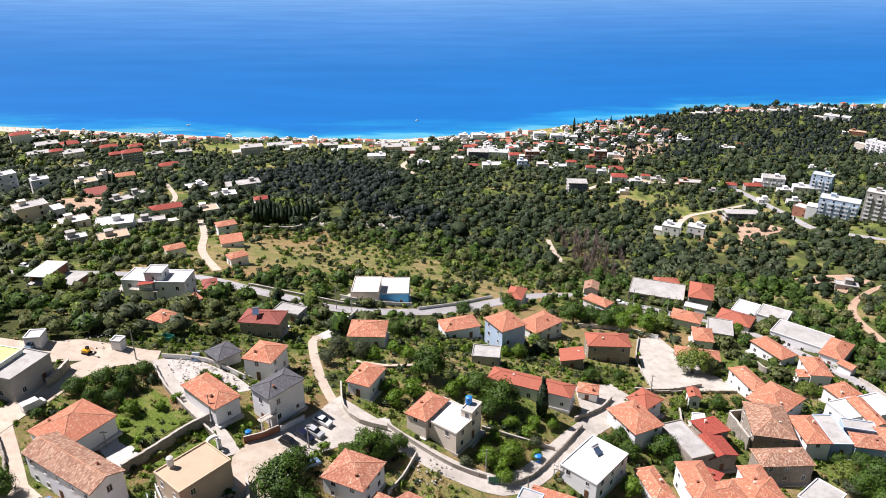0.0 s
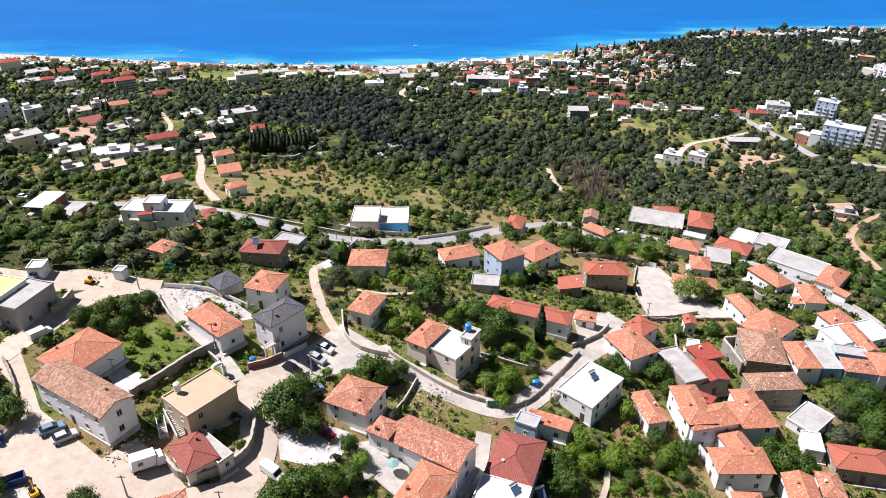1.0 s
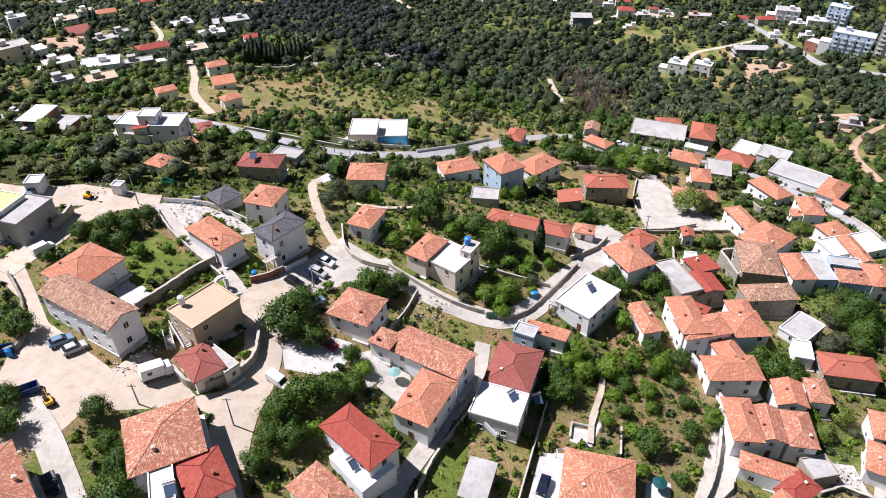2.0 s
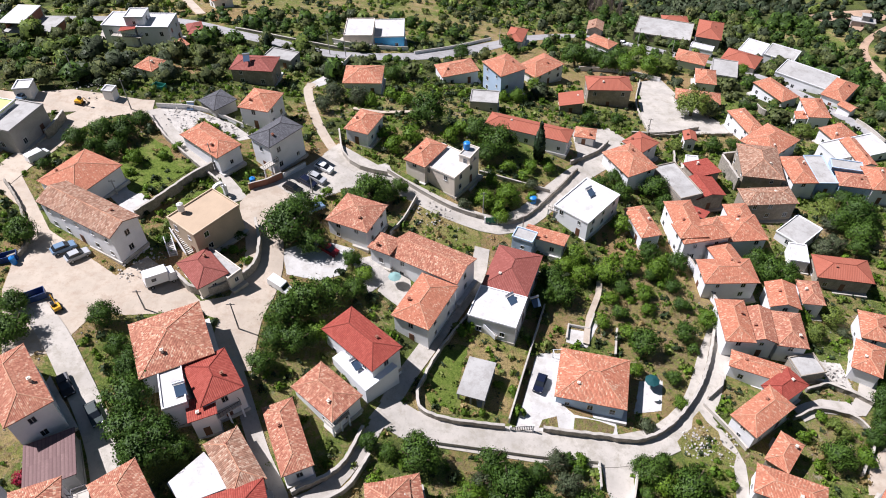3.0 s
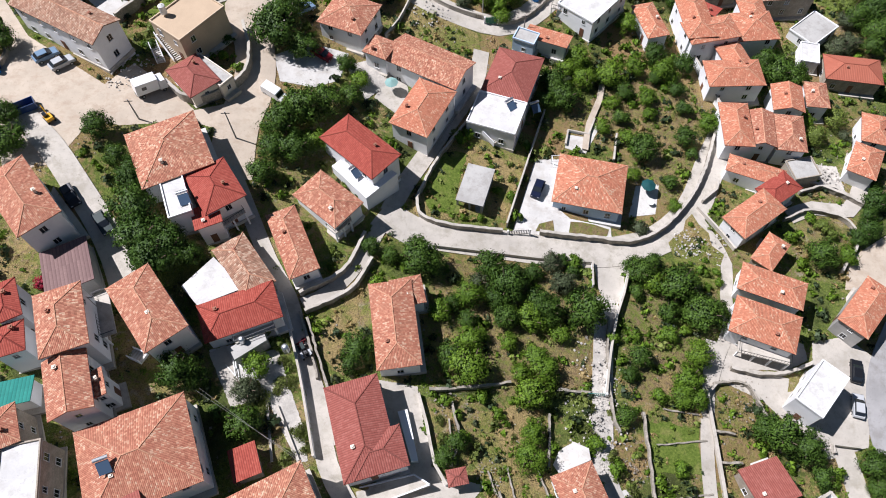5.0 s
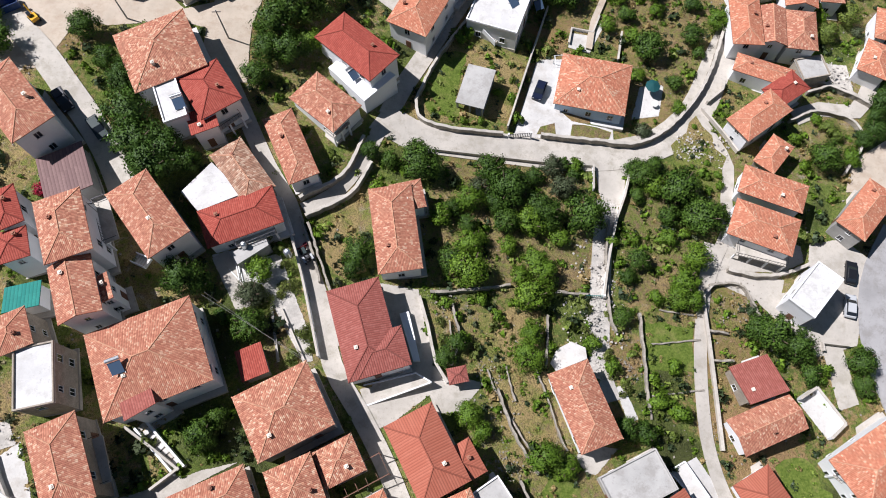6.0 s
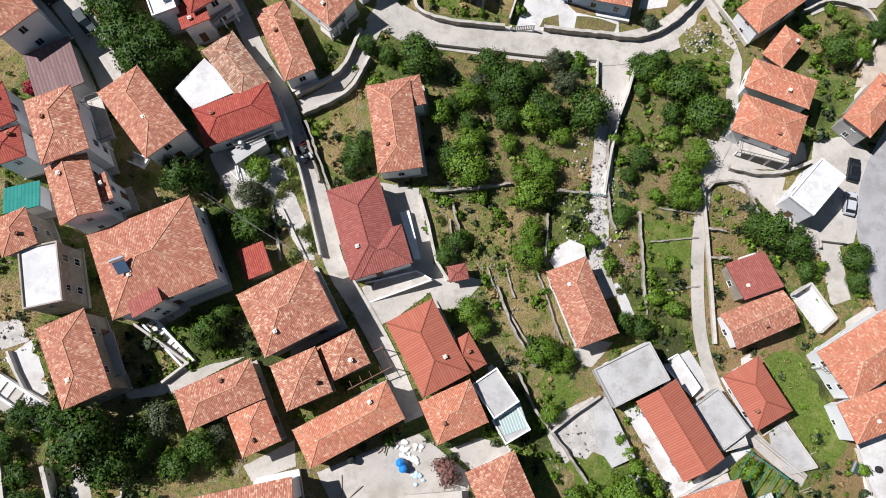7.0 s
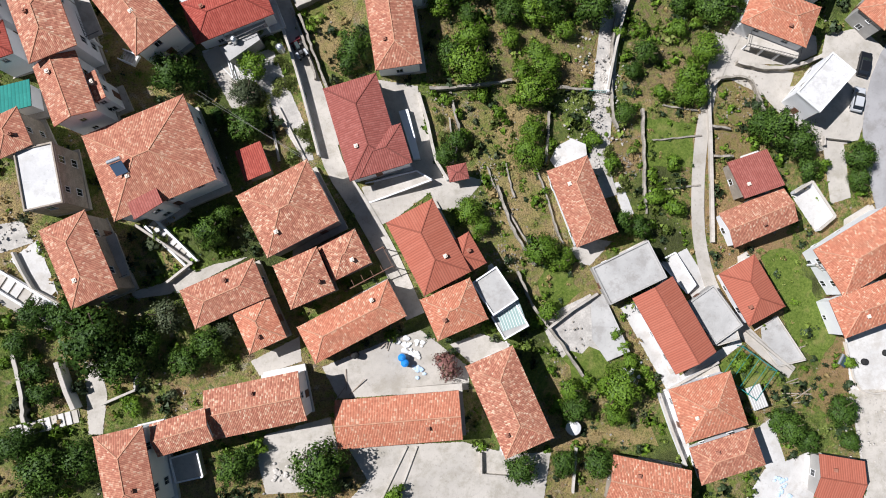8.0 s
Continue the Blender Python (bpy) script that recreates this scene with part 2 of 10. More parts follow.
def make_sea():
    n = Nodes("sea_water", 0.6, spec=0.05)
    at = n.add("ShaderNodeAttribute")
    at.attribute_name = "offshore"
    band = n.add("ShaderNodeMapping")
    band.inputs["Scale"].default_value = (0.0055, 0.016, 1.0)
    n.link(n.add("ShaderNodeNewGeometry").outputs["Position"], band.inputs["Vector"])
    streak = n.noise(1.0, 4.0, 0.6, vec=band.outputs[0])
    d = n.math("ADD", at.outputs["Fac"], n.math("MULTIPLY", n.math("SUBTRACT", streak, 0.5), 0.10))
    # Turquoise shallows first; the paler far stops paint in reflected sky and haze.
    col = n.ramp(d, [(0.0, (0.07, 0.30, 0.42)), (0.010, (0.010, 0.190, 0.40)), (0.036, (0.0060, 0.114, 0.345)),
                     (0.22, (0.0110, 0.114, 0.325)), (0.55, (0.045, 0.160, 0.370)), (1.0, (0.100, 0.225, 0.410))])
    mp = n.add("ShaderNodeMapping")
    mp.inputs["Scale"].default_value = (0.0025, 0.011, 1.0)
    n.link(n.add("ShaderNodeNewGeometry").outputs["Position"], mp.inputs["Vector"])
    far = n.noise(1.0, 5.0, 0.65, vec=mp.outputs[0])
    col = n.mix(n.ramp(far, [(0.40, (0.26, 0.26, 0.26)), (0.60, (0, 0, 0))]), col, (0.006, 0.075, 0.23))
    n.bump(n.noise(0.35, 4.0, 0.6, seed=7.0), 0.35, 0.4)
    return n.colour(col)


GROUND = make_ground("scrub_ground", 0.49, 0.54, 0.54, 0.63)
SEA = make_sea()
CREAM, PINK = (0.70, 0.50, 0.35), (0.60, 0.30, 0.185)
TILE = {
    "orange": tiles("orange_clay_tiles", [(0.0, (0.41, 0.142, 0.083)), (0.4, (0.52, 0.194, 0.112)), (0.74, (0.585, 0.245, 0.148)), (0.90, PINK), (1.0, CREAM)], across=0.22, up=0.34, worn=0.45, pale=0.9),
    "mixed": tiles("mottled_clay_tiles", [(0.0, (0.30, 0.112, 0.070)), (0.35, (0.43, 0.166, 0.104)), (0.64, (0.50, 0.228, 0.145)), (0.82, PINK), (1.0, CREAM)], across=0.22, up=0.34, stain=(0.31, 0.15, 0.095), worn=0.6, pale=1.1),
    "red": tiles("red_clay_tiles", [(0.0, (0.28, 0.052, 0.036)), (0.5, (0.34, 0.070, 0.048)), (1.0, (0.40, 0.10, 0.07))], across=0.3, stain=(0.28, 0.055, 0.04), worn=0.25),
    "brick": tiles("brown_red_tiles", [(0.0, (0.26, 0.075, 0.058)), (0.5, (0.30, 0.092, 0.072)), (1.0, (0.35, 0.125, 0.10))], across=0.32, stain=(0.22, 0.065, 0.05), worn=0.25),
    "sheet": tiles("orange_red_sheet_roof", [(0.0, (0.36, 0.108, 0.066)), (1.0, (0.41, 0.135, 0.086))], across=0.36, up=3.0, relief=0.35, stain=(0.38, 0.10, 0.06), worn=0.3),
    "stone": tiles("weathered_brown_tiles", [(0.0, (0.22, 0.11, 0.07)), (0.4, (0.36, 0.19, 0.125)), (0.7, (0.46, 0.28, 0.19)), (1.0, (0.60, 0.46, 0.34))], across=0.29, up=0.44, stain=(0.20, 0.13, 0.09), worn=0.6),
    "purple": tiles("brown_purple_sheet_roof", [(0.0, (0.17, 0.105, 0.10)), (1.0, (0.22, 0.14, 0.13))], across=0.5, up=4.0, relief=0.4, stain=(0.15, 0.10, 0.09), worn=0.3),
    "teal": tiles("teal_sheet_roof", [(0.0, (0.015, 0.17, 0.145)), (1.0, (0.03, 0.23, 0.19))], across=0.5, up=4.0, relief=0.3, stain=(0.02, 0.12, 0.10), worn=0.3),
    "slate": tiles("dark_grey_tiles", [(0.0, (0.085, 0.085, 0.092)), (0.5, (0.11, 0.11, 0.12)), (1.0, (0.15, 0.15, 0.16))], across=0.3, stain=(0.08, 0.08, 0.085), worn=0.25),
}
CAP = plain("ridge_tiles_in_mortar", (0.52, 0.27, 0.17), 0.9, 6.0, 0.45, 3.0)
WALL = {
    "white": plain("white_render", (0.80, 0.80, 0.805), 0.85, vary=0.12),
    "cream": plain("cream_render", (0.72, 0.64, 0.54), 0.85),
    "beige": plain("beige_render", (0.53, 0.42, 0.30), 0.85),
    "blue": plain("pale_blue_render", (0.46, 0.58, 0.72), 0.85),
    "azure": plain("bright_blue_render", (0.10, 0.42, 0.74), 0.8, vary=0.1),
    "grey": plain("grey_concrete", (0.40, 0.385, 0.36), 0.9, vary=0.3),
    "stone": plain("rough_stone_wall", (0.36, 0.31, 0.25), 0.95, 4.0, 0.45, 5.0, bump=0.8),
    "brick": plain("bare_red_blocks", (0.34, 0.15, 0.10), 0.95, vary=0.3),
}
WHITE_ROOF = paving("white_painted_slab", (0.56, 0.55, 0.535), (0.40, 0.385, 0.36), 0.1, 0.75)
GREY_ROOF = paving("grey_roof_slab", (0.39, 0.38, 0.36), (0.27, 0.255, 0.235), 0.12)
BEIGE_ROOF = plain("beige_roof_slab", (0.47, 0.355, 0.245), 0.85, vary=0.15)
GREEN_ROOF = plain("yellow_green_membrane", (0.52, 0.62, 0.22), 0.7, vary=0.15)
WOODEN = plain("brown_shutter_wood", (0.16, 0.075, 0.045), 0.6)
FRAME = plain("white_window_frame", (0.70, 0.70, 0.68), 0.5)
TEALP = plain("teal_metal_paint", (0.03, 0.20, 0.19), 0.45)
TIMBER = plain("weathered_grey_timber", (0.36, 0.30, 0.24), 0.85, 4.0, 0.4, 8.0)
GREENGLASS = plain("pale_green_roof_glass", (0.30, 0.40, 0.37), 0.25, vary=0.12, bump=0)
DARK = plain("dark_steel", (0.06, 0.06, 0.065), 0.45, metal=0.6)
BLUE = plain("blue_plastic", (0.02, 0.22, 0.62), 0.4, vary=0.08)
STEEL = plain("bright_steel_tank", (0.62, 0.63, 0.64), 0.3, metal=0.9, vary=0.08)
GLASS = Nodes("dark_window_glass", 0.08, spec=0.6).colour((0.018, 0.022, 0.028))
# Base colour of the panel takes in the blue of reflected sky.
PANEL = Nodes("solar_glass", 0.2, spec=0.6).colour((0.060, 0.095, 0.150))
ASPHALT = paving("grey_asphalt", (0.34, 0.33, 0.325), (0.24, 0.225, 0.21), 0.15)
CONCRETE = paving("pale_concrete", (0.465, 0.428, 0.375), (0.33, 0.30, 0.245), 0.14)
PALE = paving("white_concrete", (0.555, 0.538, 0.508), (0.43, 0.395, 0.35), 0.12, 0.85)
DIRT = paving("pale_dirt", (0.49, 0.415, 0.33), (0.385, 0.30, 0.225), 0.0, 0.95)
EARTH = make_ground("garden_soil", 0.49, 0.57, 0.52, 0.72, 0.88)
DRYGRASS = make_ground("dry_grass_plot", 0.45, 0.60, 0.62, 0.72, 0.97)
LAWN = make_lawn()
RUBBLE = plain("pale_rubble", (0.52, 0.485, 0.435), 0.95, 3.0, 0.4, 4.0, bump=0.9)
SAND = plain("pale_beach_sand", (0.58, 0.48, 0.40), 0.95)
SCAR = plain("bare_reddish_earth", (0.44, 0.30, 0.205), 0.95, 0.5, 0.38, 1.2, bump=0.8)
STONE = plain("grey_field_stone", (0.34, 0.305, 0.255), 0.95, 6.0, 0.55, 4.5, bump=1.0)
BARK = plain("grey_brown_bark", (0.15, 0.11, 0.08), 0.95, 4.0, 0.3)
# Wood, dark and pine tones carry extra blue that stands for distant haze.
LEAF = {
    "grove": leaves("warm_green_grove_leaves", (0.051, 0.069, 0.023), (0.136, 0.163, 0.048), (0.19, 0.165, 0.060), 0.5, thin=0.28),
    "dark": leaves("dark_green_leaves", (0.0211, 0.0361, 0.0160), (0.0547, 0.0815, 0.0320), thin=0.22),
    "garden": leaves("fresh_green_leaves", (0.0221, 0.0510, 0.0085), (0.0782, 0.1403, 0.0187), thin=0.26),
    "citrus": leaves("bright_citrus_leaves", (0.0581, 0.1144, 0.0106), (0.1452, 0.2332, 0.0229), thin=0.30),
    "lime": leaves("light_green_leaves", (0.080, 0.120, 0.020), (0.180, 0.230, 0.045), thin=0.30),
    "olive": leaves("grey_olive_leaves", (0.0470, 0.0638, 0.0302), (0.0991, 0.1193, 0.0588), thin=0.22),
    "wood": leaves("woodland_leaves", (0.0265, 0.0430, 0.0205), (0.0630, 0.0860, 0.0365), (0.16, 0.130, 0.048), 0.6, thin=0.22),
    "pine": leaves("haze_blue_pine_needles", (0.0141, 0.0240, 0.0188), (0.0305, 0.0440, 0.0349), thin=0.15),
    "cypress": leaves("cypress_needles", (0.012, 0.026, 0.010), (0.028, 0.050, 0.018), thin=0.15),
    "pink": leaves("pink_blossom", (0.10, 0.09, 0.04), (0.36, 0.12, 0.15)),
    "red": leaves("crimson_bougainvillea", (0.16, 0.01, 0.02), (0.40, 0.02, 0.06)),
    "vine": leaves("yellow_green_vine", (0.10, 0.14, 0.03), (0.22, 0.25, 0.07)),
    "bare": leaves("bare_grey_twigs", (0.11, 0.085, 0.07), (0.20, 0.155, 0.135)),
    "straw": leaves("dry_straw", (0.22, 0.16, 0.07), (0.40, 0.30, 0.13)),
}

# Wood, dark and pine cores have the same haze blue mixed in.
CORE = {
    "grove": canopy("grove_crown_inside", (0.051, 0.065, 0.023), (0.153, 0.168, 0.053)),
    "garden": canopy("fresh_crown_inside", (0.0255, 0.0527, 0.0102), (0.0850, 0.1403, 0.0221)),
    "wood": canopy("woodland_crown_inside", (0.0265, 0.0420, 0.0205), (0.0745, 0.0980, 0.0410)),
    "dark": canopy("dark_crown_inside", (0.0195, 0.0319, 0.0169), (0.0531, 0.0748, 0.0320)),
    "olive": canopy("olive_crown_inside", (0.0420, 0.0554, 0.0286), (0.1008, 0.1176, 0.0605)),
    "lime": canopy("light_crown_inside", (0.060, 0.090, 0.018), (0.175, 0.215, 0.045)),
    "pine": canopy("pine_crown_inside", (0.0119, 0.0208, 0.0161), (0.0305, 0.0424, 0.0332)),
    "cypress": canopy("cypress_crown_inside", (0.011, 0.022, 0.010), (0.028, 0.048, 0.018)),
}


# ---- building blocks ----
def part(name, data, material, parent, label="", at=None):
    """One mesh object under a thing or a part. data: a bmesh or a ready mesh."""
    if isinstance(data, bmesh.types.BMesh):
        me = bpy.data.meshes.new(name)
        data.to_mesh(me)
        data.free()
        me.materials.append(material)
    else:
        me = data
    ob = new(name, me)
    ob.parent = parent
    if at is not None:
        ob.matrix_local = at
    if label:
        ob["label"] = label
    return ob


def thing(name, m, label, category, group=""):
    ob = new(name)
    ob.matrix_world = m
    return tagged(ob, label, category, group)


def box(bm, x0, x1, y0, y1, z0, z1, taper=0.0):
    v = [bm.verts.new((x, y, z)) for z, k in ((z0, 0), (z1, taper)) for x, y in ((x0 + k, y0 + k), (x1 - k, y0 + k), (x1 - k, y1 - k), (x0 + k, y1 - k))]
    for f in ((3, 2, 1, 0), (4, 5, 6, 7), (0, 1, 5, 4), (1, 2, 6, 5), (2, 3, 7, 6), (3, 0, 4, 7)):
        bm.faces.new([v[i] for i in f])
    return v


def tube(bm, a, b, r0, r1, n=7):
    a, b = Vector(a), Vector(b)
    q = (b - a).to_track_quat("Z", "Y")
    rings = []
    for c, r in ((a, r0), (b, r1)):
        rings.append([bm.verts.new(c + q @ Vector((r * math.cos(2 * math.pi * i / n), r * math.sin(2 * math.pi * i / n), 0))) for i in range(n)])
    for i in range(n):
        bm.faces.new((rings[0][i], rings[0][(i + 1) % n], rings[1][(i + 1) % n], rings[1][i]))
    bm.faces.new(rings[1])
    bm.faces.new(rings[0][::-1])


MESH = {}


def keep(key, make):
    """A mesh that is made once and shared by alike parts."""
    if key not in MESH:
        MESH[key] = make()
    return MESH[key]


def to_mesh(name, bm, material):
    me = bpy.data.meshes.new(name)
    bm.to_mesh(me)
    bm.free()
    me.materials.append(material)
    return me


def boxes_mesh(name, material, *dims):
    bm = bmesh.new()
    for d in dims:
        box(bm, *d)
    return to_mesh(name, bm, material)


# ---- houses ----
def roof_mesh(bm, kind, w, d, rise, over=0.0, thick=0.16):
    """A roof over w by d metres (eaves included), eaves at z = 0. Returns the ridge and hip lines."""
    a, b = w / 2, d / 2
    lines = []
    if kind == "hip":
        long_x = w >= d
        r = (max(w, d) - min(w, d)) / 2
        p, q = (Vector((-r, 0, rise)), Vector((r, 0, rise))) if long_x else (Vector((0, -r, rise)), Vector((0, r, rise)))
        c = [Vector((-a, -b, 0)), Vector((a, -b, 0)), Vector((a, b, 0)), Vector((-a, b, 0))]
        if long_x:
            faces = [(c[0], c[1], q, p), (c[2], c[3], p, q), (c[1], c[2], q), (c[3], c[0], p)]
            lines = [(p, q), (c[0], p), (c[3], p), (c[1], q), (c[2], q)]
        else:
            faces = [(c[1], c[2], q, p), (c[3], c[0], p, q), (c[0], c[1], p), (c[2], c[3], q)]
            lines = [(p, q), (c[0], p), (c[1], p), (c[2], q), (c[3], q)]
        if r < 0.1:
            faces = [(c[i], c[(i + 1) % 4], (p + q) / 2) for i in range(4)]
            lines = [(x, (p + q) / 2) for x in c]
    elif kind == "gable":
        if w >= d:
            faces = [((-a, -b, 0), (a, -b, 0), (a, 0, rise), (-a, 0, rise)), ((a, b, 0), (-a, b, 0), (-a, 0, rise), (a, 0, rise))]
            lines = [(Vector((-a, 0, rise)), Vector((a, 0, rise)))]
        else:
            faces = [((a, -b, 0), (a, b, 0), (0, b, rise), (0, -b, rise)), ((-a, b, 0), (-a, -b, 0), (0, -b, rise), (0, b, rise))]
            lines = [(Vector((0, -b, rise)), Vector((0, b, rise)))]
    else:
        faces = [((-a, -b, 0), (a, -b, 0), (a, b, rise), (-a, b, rise))]
    uv = bm.loops.layers.uv.new("UVMap")
    drop = Vector((0, 0, -thick))
    for pts in faces:
        pts = [Vector(p) for p in pts]
        nrm = (pts[1] - pts[0]).cross(pts[2] - pts[0]).normalized()
        along = Vector((-nrm.y, nrm.x, 0))
        along = along.normalized() if along.length > 0.01 else Vector((1, 0, 0))
        up = nrm.cross(along)
        f = bm.faces.new([bm.verts.new(p) for p in pts])
        for lp in f.loops:
            lp[uv].uv = (lp.vert.co.dot(along), lp.vert.co.dot(up))
        bm.faces.new([bm.verts.new(p + drop) for p in reversed(pts)])
        for i in range(len(pts)):
            s, e = pts[i], pts[(i + 1) % len(pts)]
            if kind != "hip" or (abs(s.z) < 0.01 and abs(e.z) < 0.01):
                bm.faces.new([bm.verts.new(p) for p in (s + drop, e + drop, e, s)])
    return lines


def window_mesh(w, h):
    bm = bmesh.new()
    t = 0.07
    for x0, x1, z0, z1 in ((-w / 2 - t, w / 2 + t, h, h + t), (-w / 2 - t, -w / 2, 0, h), (w / 2, w / 2 + t, 0, h)):
        box(bm, x0, x1, -0.05, 0.02, z0, z1)
    box(bm, -w / 2 - 0.12, w / 2 + 0.12, -0.12, 0.02, -0.08, 0)
    box(bm, -0.025, 0.025, -0.035, 0.02, 0, h)
    return to_mesh("window_frame", bm, FRAME)


def openings(house, w, d, z_floor, h, seed, wall, shutters=False, far=False):
    """Rows of windows and one door on the four walls of a body w by d."""
    rng = random.Random(seed)
    floors = max(1, min(round(h / 3.1), 6))
    door_side = rng.randrange(4)
    for side in range(4):
        if far and side == 2:
            continue
        length = w if side % 2 == 0 else d
        off = d / 2 if side % 2 == 0 else w / 2
        n = max(1, min(int(length / (3.7 if not far else 5.2)), 6))
        turn = Matrix.Rotation(side * math.pi / 2, 4, "Z")
        for k in range(floors):
            for i in range(n):
                x = (i + 0.5) / n * length - length / 2 + rng.uniform(-0.2, 0.2)
                z = z_floor + k * (h / floors)
                if k == 0 and side == door_side and i == n // 2:
                    m = turn @ Matrix.Translation((x, -off, z + 0.05))
                    door = part("door", keep("door", lambda: boxes_mesh("door", WOODEN, (-0.5, 0.5, -0.05, 0.02, 0, 2.1), (-0.44, -0.04, -0.07, -0.05, 0.15, 1.95), (0.04, 0.44, -0.07, -0.05, 0.15, 1.95))), None, house, "", m)
                    continue
                if rng.random() < (0.22 if not far else 0.1):
                    continue
                ww, wh = (0.9, 1.2) if rng.random() < 0.7 else (0.7, 0.9)
                m = turn @ Matrix.Translation((x, -off, z + 0.95))
                if far:
                    part("window", keep(("farwin", ww, wh), lambda: boxes_mesh("window", GLASS, (-ww / 2 - 0.15, ww / 2 + 0.15, -0.04, 0.02, -0.1, wh + 0.1))), None, house, "", m)
                    continue
                win = part("window", keep(("win", ww, wh), lambda: window_mesh(ww, wh)), None, house, "", m)
                part("pane", keep(("pane", ww, wh), lambda: boxes_mesh("pane", GLASS, (-ww / 2, ww / 2, -0.02, 0.015, 0, wh))), None, win)
                if shutters:
                    for s in (-1, 1):
                        part("shutter", keep(("shut", ww, wh), lambda: boxes_mesh("shutter", WOODEN, (-ww / 4, ww / 4, -0.07, -0.03, 0, wh), (-ww / 4 + 0.05, ww / 4 - 0.05, -0.085, -0.07, 0.08, wh / 2 - 0.04), (-ww / 4 + 0.05, ww / 4 - 0.05, -0.085, -0.07, wh / 2 + 0.04, wh - 0.08))), None, win, "", Matrix.Translation((s * (ww * 0.75 + 0.08), 0, 0)))


FOOT = []


def house(x, y, turn, w, d, h, roof="hip", cover="orange", wall="white", label="", pitch=0.40, chimneys=1, shutters=False, far=False, name="house", z=None, windows=True):
    """A house whose roof measures w by d; h is the height of the eaves over the ground in its middle."""
    g = ground(x, y) if z is None else z
    FOOT.append((x, y, turn, w, d))
    ob = thing(name, pose(x, y, g, 0, 0, turn), label, "house" if name == "house" else name.replace("_", " "))
    seed = int(abs(x * 131 + y * 17))
    rng = random.Random(seed)
    over = 0.0 if roof == "flat" else 0.4
    bw, bd = w - 2 * over, d - 2 * over
    c, s = math.cos(radians(turn)), math.sin(radians(turn))
    low = min(ground(x + c * i * bw / 2 - s * j * bd / 2, y + s * i * bw / 2 + c * j * bd / 2) for i in (-1, 1) for j in (-1, 1)) - g - 0.4
    bm = bmesh.new()
    a, b = bw / 2, bd / 2
    v = box(bm, -a, a, -b, b, min(low, -0.3), h - 0.02)
    rise = pitch * min(w, d) / 2
    if roof == "gable":
        k = rise * (bd / d if w >= d else bw / w)
        zt = h - 0.02
        for sgn in (-1, 1):
            pts = [(sgn * a, -b, zt), (sgn * a, b, zt), (sgn * a, 0, zt + k)] if w >= d else [(-a, sgn * b, zt), (a, sgn * b, zt), (0, sgn * b, zt + k)]
            bm.faces.new([bm.verts.new(p) for p in pts])
    if roof == "shed":
        zt = h - 0.02
        k = rise * bd / d
        for sgn in (-1, 1):
            bm.faces.new([bm.verts.new(p) for p in ((sgn * a, -b, zt), (sgn * a, b, zt), (sgn * a, b, zt + k))])
        bm.faces.new([bm.verts.new(p) for p in ((-a, b, zt), (a, b, zt), (a, b, zt + k), (-a, b, zt + k))])
    if roof == "flat":
        body = part("wall", bm, WALL[wall], ob)
        top = {"white": WHITE_ROOF, "grey": GREY_ROOF, "beige": BEIGE_ROOF, "green": GREEN_ROOF}[cover]
        bm = bmesh.new()
        box(bm, -a - 0.12, a + 0.12, -b - 0.12, b + 0.12, h - 0.02, h + 0.14)
        slab = part("roof", bm, top, ob)
        bm = bmesh.new()
        for x0, x1, y0, y1 in ((-a - 0.1, a + 0.1, -b - 0.1, -b + 0.1), (-a - 0.1, a + 0.1, b - 0.1, b + 0.1), (-a - 0.1, -a + 0.1, -b + 0.1, b - 0.1), (a - 0.1, a + 0.1, -b + 0.1, b - 0.1)):
            box(bm, x0, x1, y0, y1, h + 0.14, h + 0.42)
        part("parapet", bm, FRAME if wall == "azure" else WALL[wall], slab)
    else:
        part("wall", bm, WALL[wall], ob)
        bm = bmesh.new()
        lines = roof_mesh(bm, roof, w, d, rise)
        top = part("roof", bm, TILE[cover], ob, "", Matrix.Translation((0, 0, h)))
        if lines and not far:
            bm = bmesh.new()
            for p, q in lines:
                if (q - p).length > 0.3:
                    tube(bm, p - Vector((0, 0, 0.03)), q - Vector((0, 0, 0.03)), 0.105, 0.105, 6)
            part("ridge_cap", bm, CAP if cover not in ("red", "brick", "slate", "sheet") else TILE[cover], top)
        if not far and h > 2.9:
            for i in range(chimneys):
                cx, cy = rng.uniform(-0.3, 0.3) * w, rng.choice((-1, 1)) * rng.uniform(0.12, 0.28) * d
                zc = h + rise * (1 - 2 * abs(cy) / d) * 0.6 - 0.1
                bm = bmesh.new()
                box(bm, -0.2, 0.2, -0.2, 0.2, -0.6, 0.8)
                box(bm, -0.27, 0.27, -0.27, 0.27, 0.8, 0.88)
                box(bm, -0.13, 0.13, -0.13, 0.13, 0.88, 1.0)
                part("chimney", bm, WALL["cream" if rng.random() < 0.4 else "brick"], ob, "", Matrix.Translation((cx, cy, zc)))
    if far and roof == "flat" and w > 7:
        side = rng.choice((-1, 1))
        bm = bmesh.new()
        box(bm, -1.6, 1.6, -1.4, 1.4, -0.1, 2.3)
        box(bm, -1.9, 1.9, -1.7, 1.7, 2.3, 2.48)
        part("stair_head", bm, WALL[wall], ob, "", Matrix.Translation((side * rng.uniform(0.05, 0.28) * w, rng.uniform(0.0, 0.2) * d, h + 0.1)))
    if far and roof == "flat" and w > 7 and rng.random() < 0.45:
        aw, ad, ah = w * rng.uniform(0.25, 0.5), d * rng.uniform(0.5, 0.9), h * rng.uniform(0.4, 0.65)
        side = rng.choice((-1, 1))
        bm = bmesh.new()
